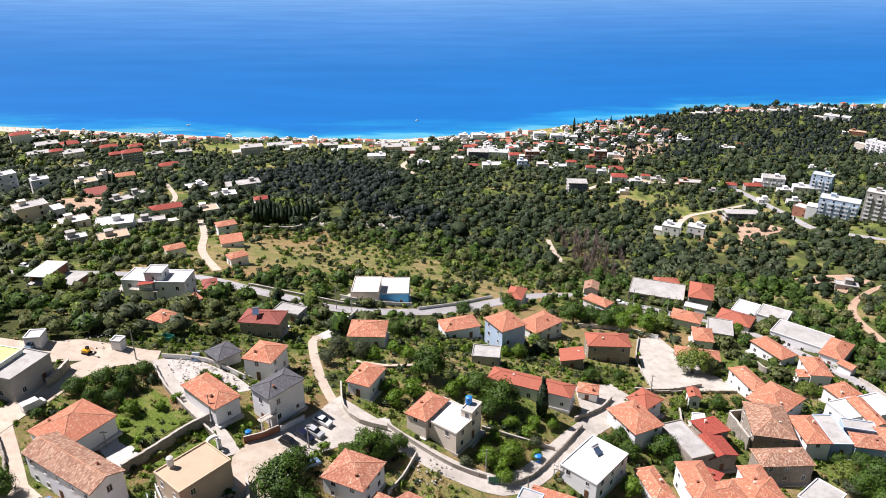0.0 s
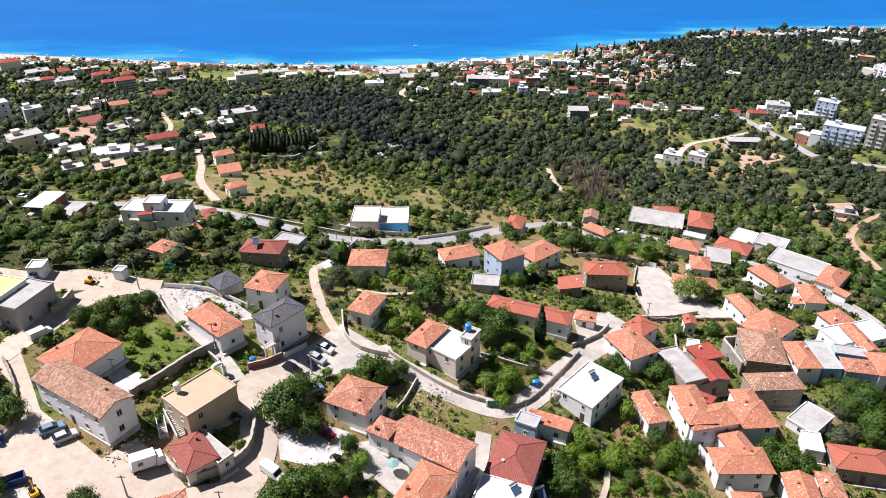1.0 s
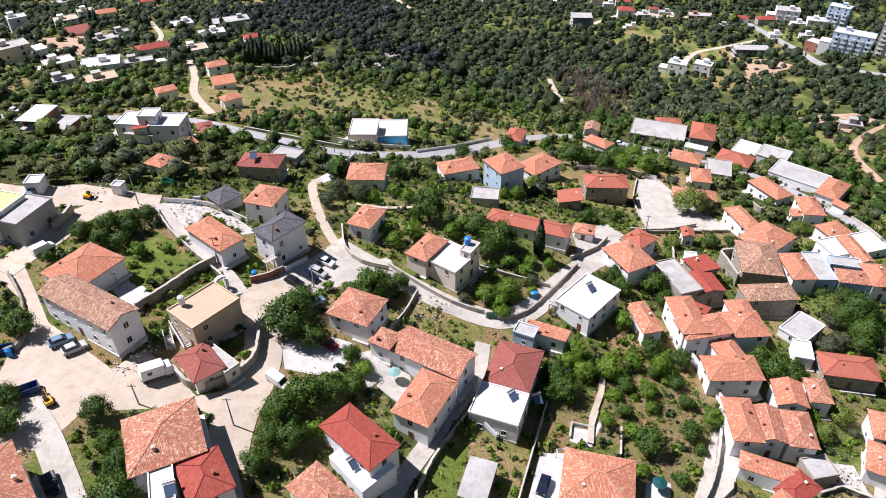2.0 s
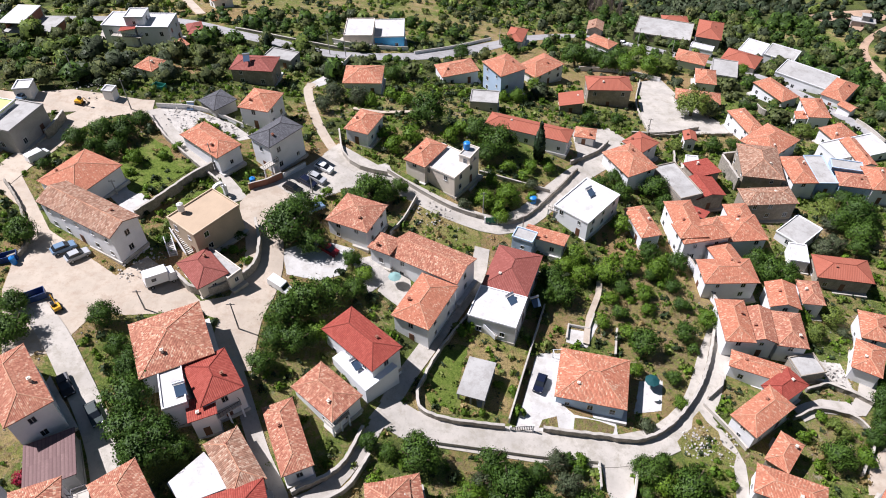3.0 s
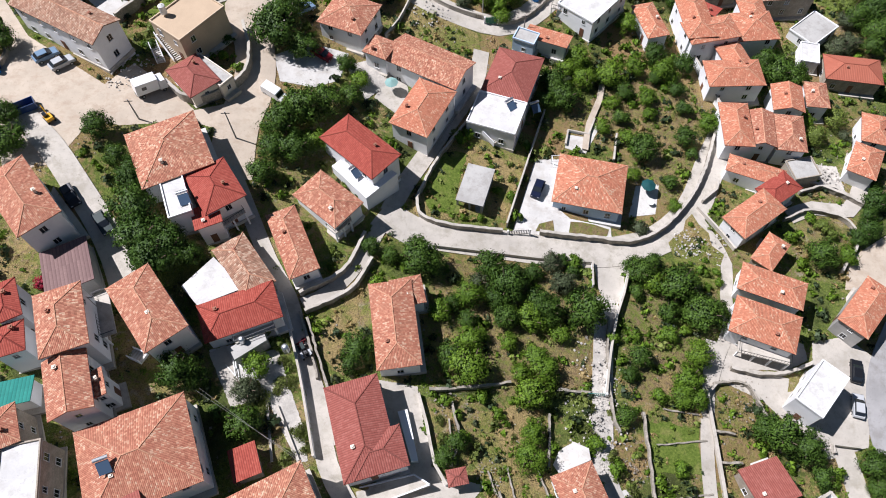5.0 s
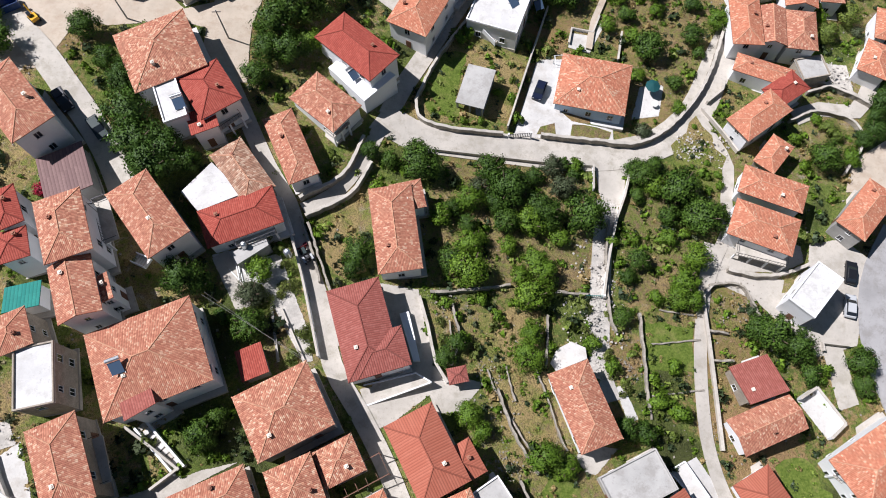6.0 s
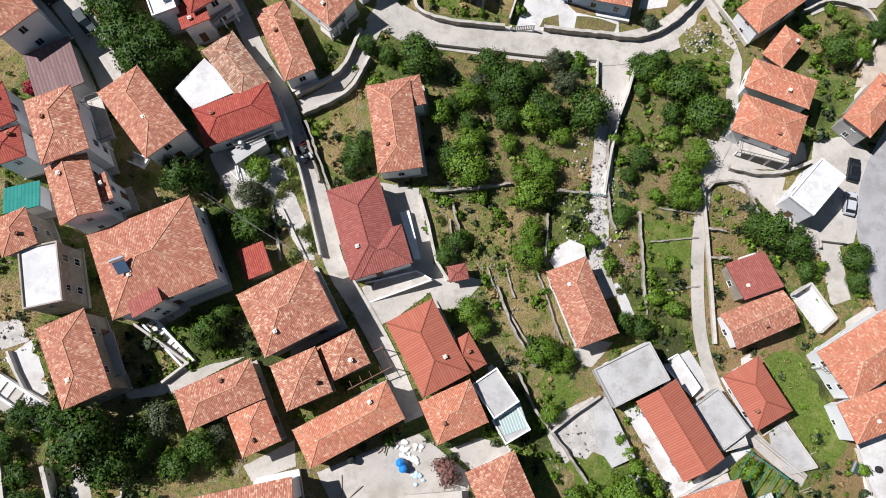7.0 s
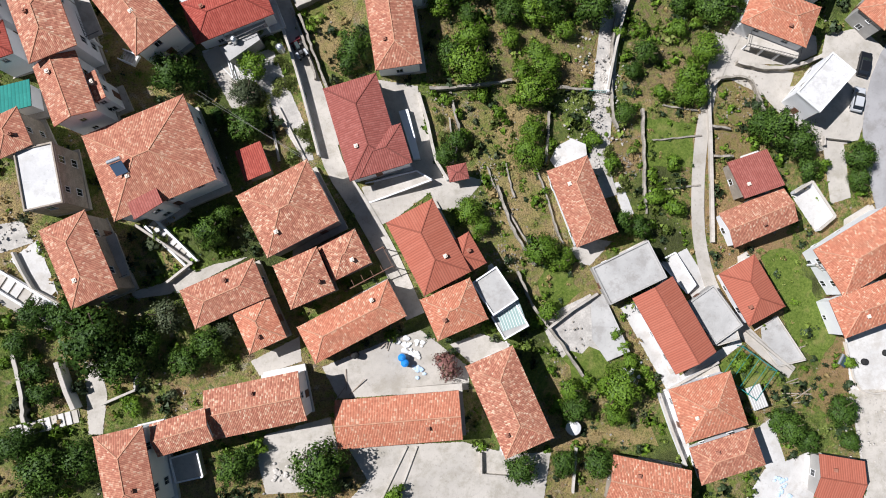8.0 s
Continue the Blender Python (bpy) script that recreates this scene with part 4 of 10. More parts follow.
def vehicle(kind, colour, x, y, turn):
    """A parked road vehicle with body, glass, wheels and lamps."""
    hue = colour.name.split("_car")[0].replace("_", " ")
    name = {"car": "car", "pickup": "pickup_truck", "van": "van", "truck": "box_truck"}[kind]
    z = ground(x, y) + 0.16
    dx, dy = math.cos(radians(turn)), math.sin(radians(turn))
    tip = math.degrees(math.atan2(ground(x + dx * 1.5, y + dy * 1.5) - ground(x - dx * 1.5, y - dy * 1.5), 3.0))
    ob = thing(name, pose(x, y, z, 0, -tip, turn), hue + " " + name.replace("_", " ") + " parked on pale ground in the village", "car" if kind == "car" else name.replace("_", " "))
    half = 0.88
    bm = bmesh.new()
    if kind in ("car", "pickup"):
        profile(bm, [(-2.1, 0.35), (-2.15, 0.7), (-2.0, 0.92), (0.75, 0.95), (1.95, 0.82), (2.12, 0.6), (2.1, 0.3), (0, 0.22)], half)
        part("body", bm, colour, ob)
        bm = bmesh.new()
        rear = -1.85 if kind == "car" else -0.5
        profile(bm, [(rear, 0.96), (rear + 0.45, 1.38), (0.35, 1.42), (1.05, 0.96)], half - 0.05, 0.1)
        cab = part("cabin_glass", bm, GLASS, ob, "dark tinted glass")
        bm = bmesh.new()
        box(bm, rear + 0.45, 0.3, -half + 0.18, half - 0.18, 1.37, 1.47, 0.03)
        part("roof_panel", bm, colour, ob)
        if kind == "pickup":
            bm = bmesh.new()
            box(bm, -2.0, -0.6, -0.7, 0.7, 0.90, 0.99)
            part("load_bed", bm, DARK, ob)
        ends, lamp = (-1.3, 1.3), (2.06, 0.66)
    elif kind == "van":
        profile(bm, [(-2.2, 0.3), (-2.25, 1.75), (-2.1, 1.85), (0.9, 1.85), (1.5, 1.15), (2.2, 0.95), (2.3, 0.35)], half)
        part("body", bm, colour, ob)
        bm = bmesh.new()
        profile(bm, [(1.0, 1.72), (1.06, 1.76), (1.56, 1.18), (1.5, 1.14)], half - 0.12)
        part("windscreen", bm, GLASS, ob, "dark glass")
        ends, lamp = (-1.4, 1.45), (2.24, 0.75)
    else:
        box(bm, -2.9, 1.0, -1.05, 1.05, 0.75, 3.0)
        part("cargo_box", bm, colour, ob)
        bm = bmesh.new()
        profile(bm, [(1.1, 0.4), (1.1, 2.3), (2.2, 2.3), (2.6, 1.4), (2.65, 0.45)], 0.98)
        part("cab", bm, colour, ob)
        bm = bmesh.new()
        profile(bm, [(2.24, 2.2), (2.27, 2.2), (2.64, 1.45), (2.6, 1.42)], 0.85)
        part("windscreen", bm, GLASS, ob, "dark glass")
        bm = bmesh.new()
        box(bm, -1.9, -1.1, -1.07, -1.05, 1.6, 2.3)
        part("side_window", bm, GLASS, ob, "dark glass")
        bm = bmesh.new()
        box(bm, -2.9, 2.3, -0.5, 0.5, 0.3, 0.73)
        part("chassis", bm, DARK, ob)
        half, ends, lamp = 0.95, (-1.9, 1.8), (2.64, 0.8)
    for ex in ends:
        for s in (-1, 1):
            w = part("wheel", keep("tyre", wheel_mesh), None, ob, "", Matrix.Translation((ex, s * (half - 0.08), 0.16)))
            part("rim", keep("rim", rim_mesh), None, w)
    for s in (-1, 1):
        part("headlight", keep("lamp", lambda: boxes_mesh("headlight", STEEL, (-0.04, 0.05, -0.16, 0.16, -0.07, 0.07))), None, ob, "clear lamp glass", Matrix.Translation((*((lamp[0], s * (half - 0.25))), lamp[1])))
    return ob


# ---- yard and roof fittings ----
def solar_heater(x, y, z, turn):
    ob = thing("solar_water_heater", pose(x, y, z, 0, 0, turn), "solar water heater with a steel tank on a roof", "solar heater")
    bm = bmesh.new()
    v = box(bm, -0.8, 0.8, -0.85, 0.85, 0, 0.08)
    bmesh.ops.rotate(bm, verts=v, cent=(0, 0, 0), matrix=Matrix.Rotation(radians(35), 3, "X"))
    bmesh.ops.translate(bm, verts=v, vec=(0, 0, 0.65))
    part("panel", bm, PANEL, ob)
    bm = bmesh.new()
    tube(bm, (-0.9, 0.95, 1.35), (0.9, 0.95, 1.35), 0.27, 0.27, 12)
    part("tank", bm, STEEL, ob)
    for sx in (-0.8, 0.8):
        bm = bmesh.new()
        tube(bm, (sx, 0.95, -0.35), (sx, 0.95, 1.2), 0.03, 0.03, 5)
        tube(bm, (sx, -0.8, -0.35), (sx, -0.8, 0.2), 0.03, 0.03, 5)
        part("stand", bm, STEEL, ob)
    return ob


def water_tank(x, y, z, material, label, r=0.75, h=1.5):
    ob = thing("water_tank", Matrix.Translation((x, y, z)), label, "water tank")
    bm = bmesh.new()
    tube(bm, (0, 0, -0.05), (0, 0, h), r, r, 18)
    tube(bm, (0, 0, h), (0, 0, h + 0.22), r, r * 0.5, 18)
    part("barrel", bm, material, ob)
    bm = bmesh.new()
    tube(bm, (0, 0, h + 0.2), (0, 0, h + 0.32), r * 0.3, r * 0.3, 12)
    part("lid", bm, material, ob)
    return ob


def utility_pole(x, y, h=8.0):
    ob = thing("utility_pole", Matrix.Translation((x, y, ground(x, y))), "grey concrete utility pole beside a lane", "pole")
    bm = bmesh.new()
    tube(bm, (0, 0, -0.4), (0, 0, h), 0.16, 0.09, 8)
    part("mast", bm, WALL["grey"], ob)
    bm = bmesh.new()
    box(bm, -0.7, 0.7, -0.05, 0.05, h - 0.5, h - 0.4)
    part("crossarm", bm, DARK, ob)
    return ob


def cable(a, b, sag=0.8):
    """A thin overhead wire between two points."""
    a, b = Vector(a), Vector(b)
    ob = thing("overhead_cable", Matrix.Translation(a), "thin overhead cable strung between houses", "cable")
    bm = bmesh.new()
    pts = [(a.lerp(b, t / 12) - a) - Vector((0, 0, sag * 4 * (t / 12) * (1 - t / 12))) for t in range(13)]
    for p, q in zip(pts, pts[1:]):
        tube(bm, p, q, 0.014, 0.014, 4)
    part("wire", bm, WALL["grey"], ob)
    return ob


def stairway(x, y, z, turn, width, steps, label, rise=0.18, run=0.32):
    """A flight of steps that climbs along its own y axis."""
    ob = thing("stairway", pose(x, y, z, 0, 0, turn), label, "stairs")
    for i in range(steps):
        bm = bmesh.new()
        box(bm, -width / 2, width / 2, i * run, (i + 1) * run, (i - 2) * rise, (i + 1) * rise)
        part("step", bm, PALE if i % 2 else CONCRETE, ob)
    for s in (-1, 1):
        bm = bmesh.new()
        v = [bm.verts.new(p) for p in ((s * width / 2, 0, -0.5), (s * width / 2, steps * run, steps * rise - 0.5), (s * width / 2, steps * run, steps * rise + 0.75), (s * width / 2, 0, 0.75))]
        f = bm.faces.new(v)
        out = bmesh.ops.extrude_face_region(bm, geom=[f])
        bmesh.ops.translate(bm, verts=[g for g in out["geom"] if isinstance(g, bmesh.types.BMVert)], vec=(s * 0.15, 0, 0))
        bmesh.ops.recalc_face_normals(bm, faces=bm.faces[:])
        part("side_wall", bm, WALL["white"], ob)
    return ob


def pergola(x, y, turn, w, d, h, label, vine=True, colour=None):
    ob = thing("pergola", pose(x, y, ground(x, y), 0, 0, turn), label, "pergola")
    mat = colour or FRAME
    for i in (-1, 1):
        for j in (-1, 1):
            bm = bmesh.new()
            box(bm, i * w / 2 - 0.06, i * w / 2 + 0.06, j * d / 2 - 0.06, j * d / 2 + 0.06, -0.4, h)
            part("post", bm, mat, ob)
    n = max(3, int(w / 1.3))
    for i in range(n + 1):
        bm = bmesh.new()
        px = -w / 2 + w * i / n
        box(bm, px - 0.035, px + 0.035, -d / 2 - 0.2, d / 2 + 0.2, h + 0.12, h + 0.2)
        part("slat", bm, mat, ob)
    for j in (-1, 1):
        bm = bmesh.new()
        box(bm, -w / 2 - 0.1, w / 2 + 0.1, j * d / 2 - 0.06, j * d / 2 + 0.06, h, h + 0.12)
        part("beam", bm, mat, ob)
    if vine:
        v = cloud(int(abs(x * 7)) + 3, 22, 40, 0.085, 0.85, 0.12, 0.0, 0.42) * np.array([w / 2, d / 2, 3.0]) + np.array([0, 0, h * 0.95])
        part("vine", sprays("vine", v, LEAF["citrus"]), None, ob, "green vine leaves")
    return ob


def parasol(x, y, r, material, label):
    ob = thing("parasol", Matrix.Translation((x, y, ground(x, y))), label, "parasol")
    bm = bmesh.new()
    top = bm.verts.new((0, 0, 2.7))
    rim = [bm.verts.new((r * math.cos(a * math.pi / 4), r * math.sin(a * math.pi / 4), 2.15)) for a in range(8)]
    for a in range(8):
        bm.faces.new((rim[a], rim[(a + 1) % 8], top))
    part("canopy", bm, material, ob)
    bm = bmesh.new()
    tube(bm, (0, 0, -0.1), (0, 0, 2.65), 0.03, 0.03, 6)
    part("pole", bm, STEEL, ob)
    bm = bmesh.new()
    tube(bm, (0, 0, -0.1), (0, 0, 0.15), 0.3, 0.25, 10)
    part("foot", bm, WALL["grey"], ob)
    return ob


def gate(x, y, turn, w, h, material, label, bars=True):
    ob = thing("metal_gate", pose(x, y, ground(x, y), 0, 0, turn), label, "gate")
    for s in (-1, 1):
        bm = bmesh.new()
        box(bm, s * (w / 2 + 0.15) - 0.15, s * (w / 2 + 0.15) + 0.15, -0.15, 0.15, -0.4, h + 0.2)
        part("pillar", bm, WALL["white"], ob)
    bm = bmesh.new()
    for z0 in (0.15, h - 0.12):
        box(bm, -w / 2, w / 2, -0.03, 0.03, z0, z0 + 0.08)
    part("gate_frame", bm, material, ob)
    n = int(w / 0.3)
    for i in range(n):
        bm = bmesh.new()
        px = -w / 2 + (i + 0.5) * w / n
        box(bm, px - (0.06 if bars else 0.148), px + (0.06 if bars else 0.148), -0.02, 0.02, 0.23, h - 0.12)
        part("bar", bm, material, ob)
    return ob


def digger(x, y, turn):
    ob = thing("excavator", pose(x, y, ground(x, y) + 0.1, 0, 0, turn), "small yellow excavator standing on dusty ground", "excavator")
    ob.scale = (0.7, 0.7, 0.7)
    for s in (-1, 1):
        bm = bmesh.new()
        profile(bm, [(-1.3, 0.0), (-1.5, 0.3), (-1.3, 0.6), (1.3, 0.6), (1.5, 0.3), (1.3, 0.0)], 0.22)
        part("track", bm, RUBBER, ob, "", Matrix.Translation((0, s * 0.8, 0)))
    bm = bmesh.new()
    profile(bm, [(-1.3, 0.7), (-1.3, 1.5), (0.2, 1.6), (0.9, 1.2), (0.9, 0.7)], 0.85)
    part("body", bm, YELLOW, ob)
    bm = bmesh.new()
    profile(bm, [(-0.4, 1.55), (-0.3, 2.5), (0.6, 2.5), (0.8, 1.3)], 0.42)
    part("cab", bm, GLASS, ob, "dark glass cab", Matrix.Translation((0, 0.35, 0)))
    bm = bmesh.new()
    tube(bm, (0.7, -0.3, 1.2), (2.4, -0.3, 2.9), 0.14, 0.12, 6)
    tube(bm, (2.4, -0.3, 2.9), (3.6, -0.3, 1.4), 0.12, 0.09, 6)
    part("boom", bm, YELLOW, ob)
    bm = bmesh.new()
    profile(bm, [(3.4, 1.4), (3.8, 1.4), (3.9, 0.8), (3.3, 0.7)], 0.35)
    part("bucket", bm, DARK, ob, "", Matrix.Translation((0, -0.3, 0)))
    return ob


def skip_bin(x, y, turn, w, d, h, material, label):
    """An open waste container with ribs."""
    ob = thing("waste_container", pose(x, y, ground(x, y) + 0.1, 0, 0, turn), label, "container")
    bm = bmesh.new()
    t = 0.08
    box(bm, -w / 2, w / 2, -d / 2, d / 2, 0, t)
    for x0, x1, y0, y1 in ((-w / 2, w / 2, -d / 2, -d / 2 + t), (-w / 2, w / 2, d / 2 - t, d / 2), (-w / 2, -w / 2 + t, -d / 2 + t, d / 2 - t), (w / 2 - t, w / 2, -d / 2 + t, d / 2 - t)):
        box(bm, x0, x1, y0, y1, t, h)
    part("body", bm, material, ob)
    for i in range(4):
        bm = bmesh.new()
        px = -w / 2 + (i + 0.5) * w / 4
        box(bm, px - 0.05, px + 0.05, -d / 2 - 0.06, -d / 2, 0, h)
        part("rib", bm, material, ob)
    return ob


def rubble_pile(x, y, r, n, label, material, scale=1.0):
    """A heap of broken stones and earth."""
    rng = random.Random(int(abs(x * 31 + y)))
    bm = bmesh.new()
    for i in range(int(n * 1.8)):
        a, d = rng.uniform(0, 6.28), r * math.sqrt(rng.random())
        s = (0.05 + 0.19 * rng.random() ** 2.2) * scale
        px, py = x + math.cos(a) * d, y + math.sin(a) * d
        pz = ground(px, py) + max(0, (1 - d / r)) * r * 0.2
        v = box(bm, -s, s, -s * 0.8, s * 0.8, -s * 0.5, s * 0.6, s * 0.25)
        bmesh.ops.rotate(bm, verts=v, cent=(0, 0, 0), matrix=Euler((rng.uniform(-0.5, 0.5), rng.uniform(-0.5, 0.5), rng.uniform(0, 6))).to_matrix())
        bmesh.ops.translate(bm, verts=v, vec=(px, py, pz + 0.03))
    return tagged(new("rubble", to_mesh("rubble", bm, material)), label, "rubble", "", "stuff")


def boat(x, y, turn, label):
    """A small motor boat with a pointed hull and a cabin."""
    ob = thing("boat", pose(x, y, 0.0, 0, 0, turn), label, "boat")
    bm = bmesh.new()
    rim = [(-3.5, -1.2), (1.5, -1.2), (4.0, 0), (1.5, 1.2), (-3.5, 1.2)]
    low = [bm.verts.new((px * 0.85, py * 0.7, -0.3)) for px, py in rim]
    top = [bm.verts.new((px, py, 0.9)) for px, py in rim]
    bm.faces.new(top)
    bm.faces.new(low[::-1])
    for i in range(5):
        bm.faces.new((low[i], low[(i + 1) % 5], top[(i + 1) % 5], top[i]))
    part("hull", bm, FRAME, ob)
    bm = bmesh.new()
    box(bm, -1.4, 1.0, -0.8, 0.8, 0.9, 1.9, 0.2)
    part("cabin", bm, FRAME, ob)
    return ob


def tractor(x, y, turn):
    """A small open tractor: chassis, bonnet, seat, roll bar, four wheels and a loader bucket."""
    ob = thing("tractor", pose(x, y, ground(x, y) + 0.17, 0, 0, turn), "small dark tractor with a rusty bucket in an alley", "tractor")
    for dx, r in ((-0.8, 0.58), (0.85, 0.38)):
        for side in (-1, 1):
            bm = bmesh.new()
            tube(bm, (dx, side * 0.48, r), (dx, side * 0.76, r), r, r, 16)
            w = part("wheel", bm, RUBBER, ob)
            bm = bmesh.new()
            tube(bm, (dx, side * 0.74, r), (dx, side * 0.78, r), r * 0.5, r * 0.45, 12)
            part("rim", bm, STEEL, w)
    bm = bmesh.new()
    box(bm, -1.15, 1.2, -0.28, 0.28, 0.4, 0.72, 0.04)
    part("chassis", bm, DARK, ob)
    bm = bmesh.new()
    box(bm, 0.05, 1.3, -0.33, 0.33, 0.72, 1.15, 0.09)
    part("bonnet", bm, DARKGREEN, ob)
    for side in (-1, 1):
        bm = bmesh.new()
        box(bm, -1.3, -0.3, side * 0.62 - 0.18, side * 0.62 + 0.18, 1.16, 1.22, 0.02)
        part("mudguard", bm, SILVER, ob)
    bm = bmesh.new()
    box(bm, -0.85, -0.4, -0.24, 0.24, 0.85, 0.98, 0.04)
    box(bm, -0.95, -0.82, -0.24, 0.24, 0.95, 1.35, 0.04)
    part("seat", bm, RUBBER, ob)
    bm = bmesh.new()
    tube(bm, (0.1, 0, 1.1), (-0.1, 0, 1.4), 0.03, 0.03, 6)
    tube(bm, (-0.1, -0.2, 1.4), (-0.1, 0.2, 1.4), 0.03, 0.03, 6)
    part("steering_wheel", bm, RUBBER, ob)
    bm = bmesh.new()
    for side in (-1, 1):
        tube(bm, (-1.1, side * 0.5, 0.7), (-1.1, side * 0.5, 2.1), 0.035, 0.035, 6)
    tube(bm, (-1.1, -0.53, 2.1), (-1.1, 0.53, 2.1), 0.035, 0.035, 6)
    part("roll_bar", bm, DARK, ob)
    bm = bmesh.new()
    box(bm, 1.5, 1.58, -0.85, 0.85, 0.15, 0.75, 0.01)
    box(bm, 1.5, 2.2, -0.85, 0.85, 0.1, 0.17, 0.01)
    box(bm, 1.5, 2.1, -0.85, -0.79, 0.15, 0.6, 0.01)
    box(bm, 1.5, 2.1, 0.79, 0.85, 0.15, 0.6, 0.01)
    for side in (-1, 1):
        tube(bm, (0.9, side * 0.4, 0.7), (1.52, side * 0.4, 0.45), 0.05, 0.05, 6)
    part("bucket", bm, MAROON, ob, "rusty loader bucket")
    return ob


def arch_gateway(x, y, turn, w, h):
    ob = thing("arched_gateway", pose(x, y, ground(x, y), 0, 0, turn), "white plastered arched gateway over garden steps", "gateway")
    for s in (-1, 1):
        bm = bmesh.new()
        box(bm, s * w / 2 - 0.35, s * w / 2 + 0.35, -0.35, 0.35, -0.4, h)
        part("pillar", bm, WALL["white"], ob)
    bm = bmesh.new()
    pts = [(w / 2 * math.cos(a * math.pi / 8), h + w * 0.3 * math.sin(a * math.pi / 8)) for a in range(9)]
    for (x0, z0), (x1, z1) in zip(pts, pts[1:]):
        v = [bm.verts.new(p) for p in ((x0, -0.35, z0), (x1, -0.35, z1), (x1, 0.35, z1), (x0, 0.35, z0), (x0, -0.35, z0 + 0.5), (x1, -0.35, z1 + 0.5), (x1, 0.35, z1 + 0.5), (x0, 0.35, z0 + 0.5))]
        for f in ((3, 2, 1, 0), (4, 5, 6, 7), (0, 1, 5, 4), (1, 2, 6, 5), (2, 3, 7, 6), (3, 0, 4, 7)):
            bm.faces.new([v[i] for i in f])
    bmesh.ops.recalc_face_normals(bm, faces=bm.faces[:])
    part("arch", bm, WALL["white"], ob)
    return ob


def table_set(x, y, turn):
    ob = thing("garden_table", pose(x, y, ground(x, y) + 0.1, 0, 0, turn), "round white garden table on a terrace", "table")
    bm = bmesh.new()
    tube(bm, (0, 0, 0.70), (0, 0, 0.75), 0.6, 0.6, 16)
    part("tabletop", bm, FRAME, ob)
    for a in range(3):
        bm = bmesh.new()
        tube(bm, (0.4 * math.cos(a * 2.09), 0.4 * math.sin(a * 2.09), -0.05), (0.3 * math.cos(a * 2.09), 0.3 * math.sin(a * 2.09), 0.7), 0.03, 0.03, 6)
        part("leg", bm, STEEL, ob)
    return ob


def unfinished_building(x, y, turn, w, d, floors, label, infill=True):
    """A concrete frame of slabs and columns with some block walls."""
    top = WHITE_ROOF if floors > 1 else GREY_ROOF
    ob = thing("unfinished_building", pose(x, y, ground(x, y), 0, 0, turn), label, "building")
    FOOT.append((x, y, turn, w, d))
    rng = random.Random(int(abs(x * 3 + y)))
    for k in range(floors + 1):
        bm = bmesh.new()
        box(bm, -w / 2, w / 2, -d / 2, d / 2, k * 3.0 - (0.22 if k else 1.5), k * 3.0)
        part("slab", bm, GREY_ROOF if k < floors or not infill else top, ob)
    nx, ny = max(2, int(w / 4)), max(2, int(d / 4))
    for k in range(floors):
        for i in range(nx + 1):
            for j in (0, ny):
                bm = bmesh.new()
                cx, cy = -w / 2 + 0.3 + i * (w - 0.6) / nx, -d / 2 + 0.3 + j * (d - 0.6) / ny
                box(bm, cx - 0.16, cx + 0.16, cy - 0.16, cy + 0.16, k * 3.0, k * 3.0 + 2.78)
                part("column", bm, WALL["grey"], ob)
        if infill:
            for s in (-1, 1):
                if rng.random() < 0.75:
                    bm = bmesh.new()
                    box(bm, -w / 2 + 0.5, rng.uniform(-0.1, 0.4) * w, s * (d / 2 - 0.35) - 0.1, s * (d / 2 - 0.35) + 0.1, k * 3.0, k * 3.0 + 2.78)
                    part("block_wall", bm, WALL["brick"], ob)
    return ob


def stepped_path(x0, y0, x1, y1, width, treads, label, walls=True):
    """Broad shallow steps laid on the ground from one point to another, with low side walls."""
    length = math.hypot(x1 - x0, y1 - y0)
    turn = math.degrees(math.atan2(y1 - y0, x1 - x0))
    z0, z1 = ground(x0, y0), ground(x1, y1)
    ob = thing("stairway", pose(x0, y0, z0, 0, 0, turn), label, "stairs")
    run = length / treads
    for i in range(treads):
        z = (z1 - z0) * (i + 0.5) / treads + 0.22
        bm = bmesh.new()
        box(bm, i * run, (i + 1) * run - 0.18, -width / 2, width / 2, z - 1.0, z)
        part("tread", bm, PALE if i % 3 else CONCRETE, ob)
        bm = bmesh.new()
        box(bm, (i + 1) * run - 0.18, (i + 1) * run, -width / 2, width / 2, z - 1.0, z - 0.16)
        part("riser", bm, STONE, ob)
    if walls:
        for s in (-1, 1):
            bm = bmesh.new()
            y0w, y1w = sorted((s * width / 2, s * (width / 2 + 0.3)))
            v = box(bm, 0, length, y0w, y1w, -1.0, 0.8)
            for q in v:
                q.co.z += (z1 - z0) * q.co.x / length
            part("side_wall", bm, WALL["white"], ob)
    return ob


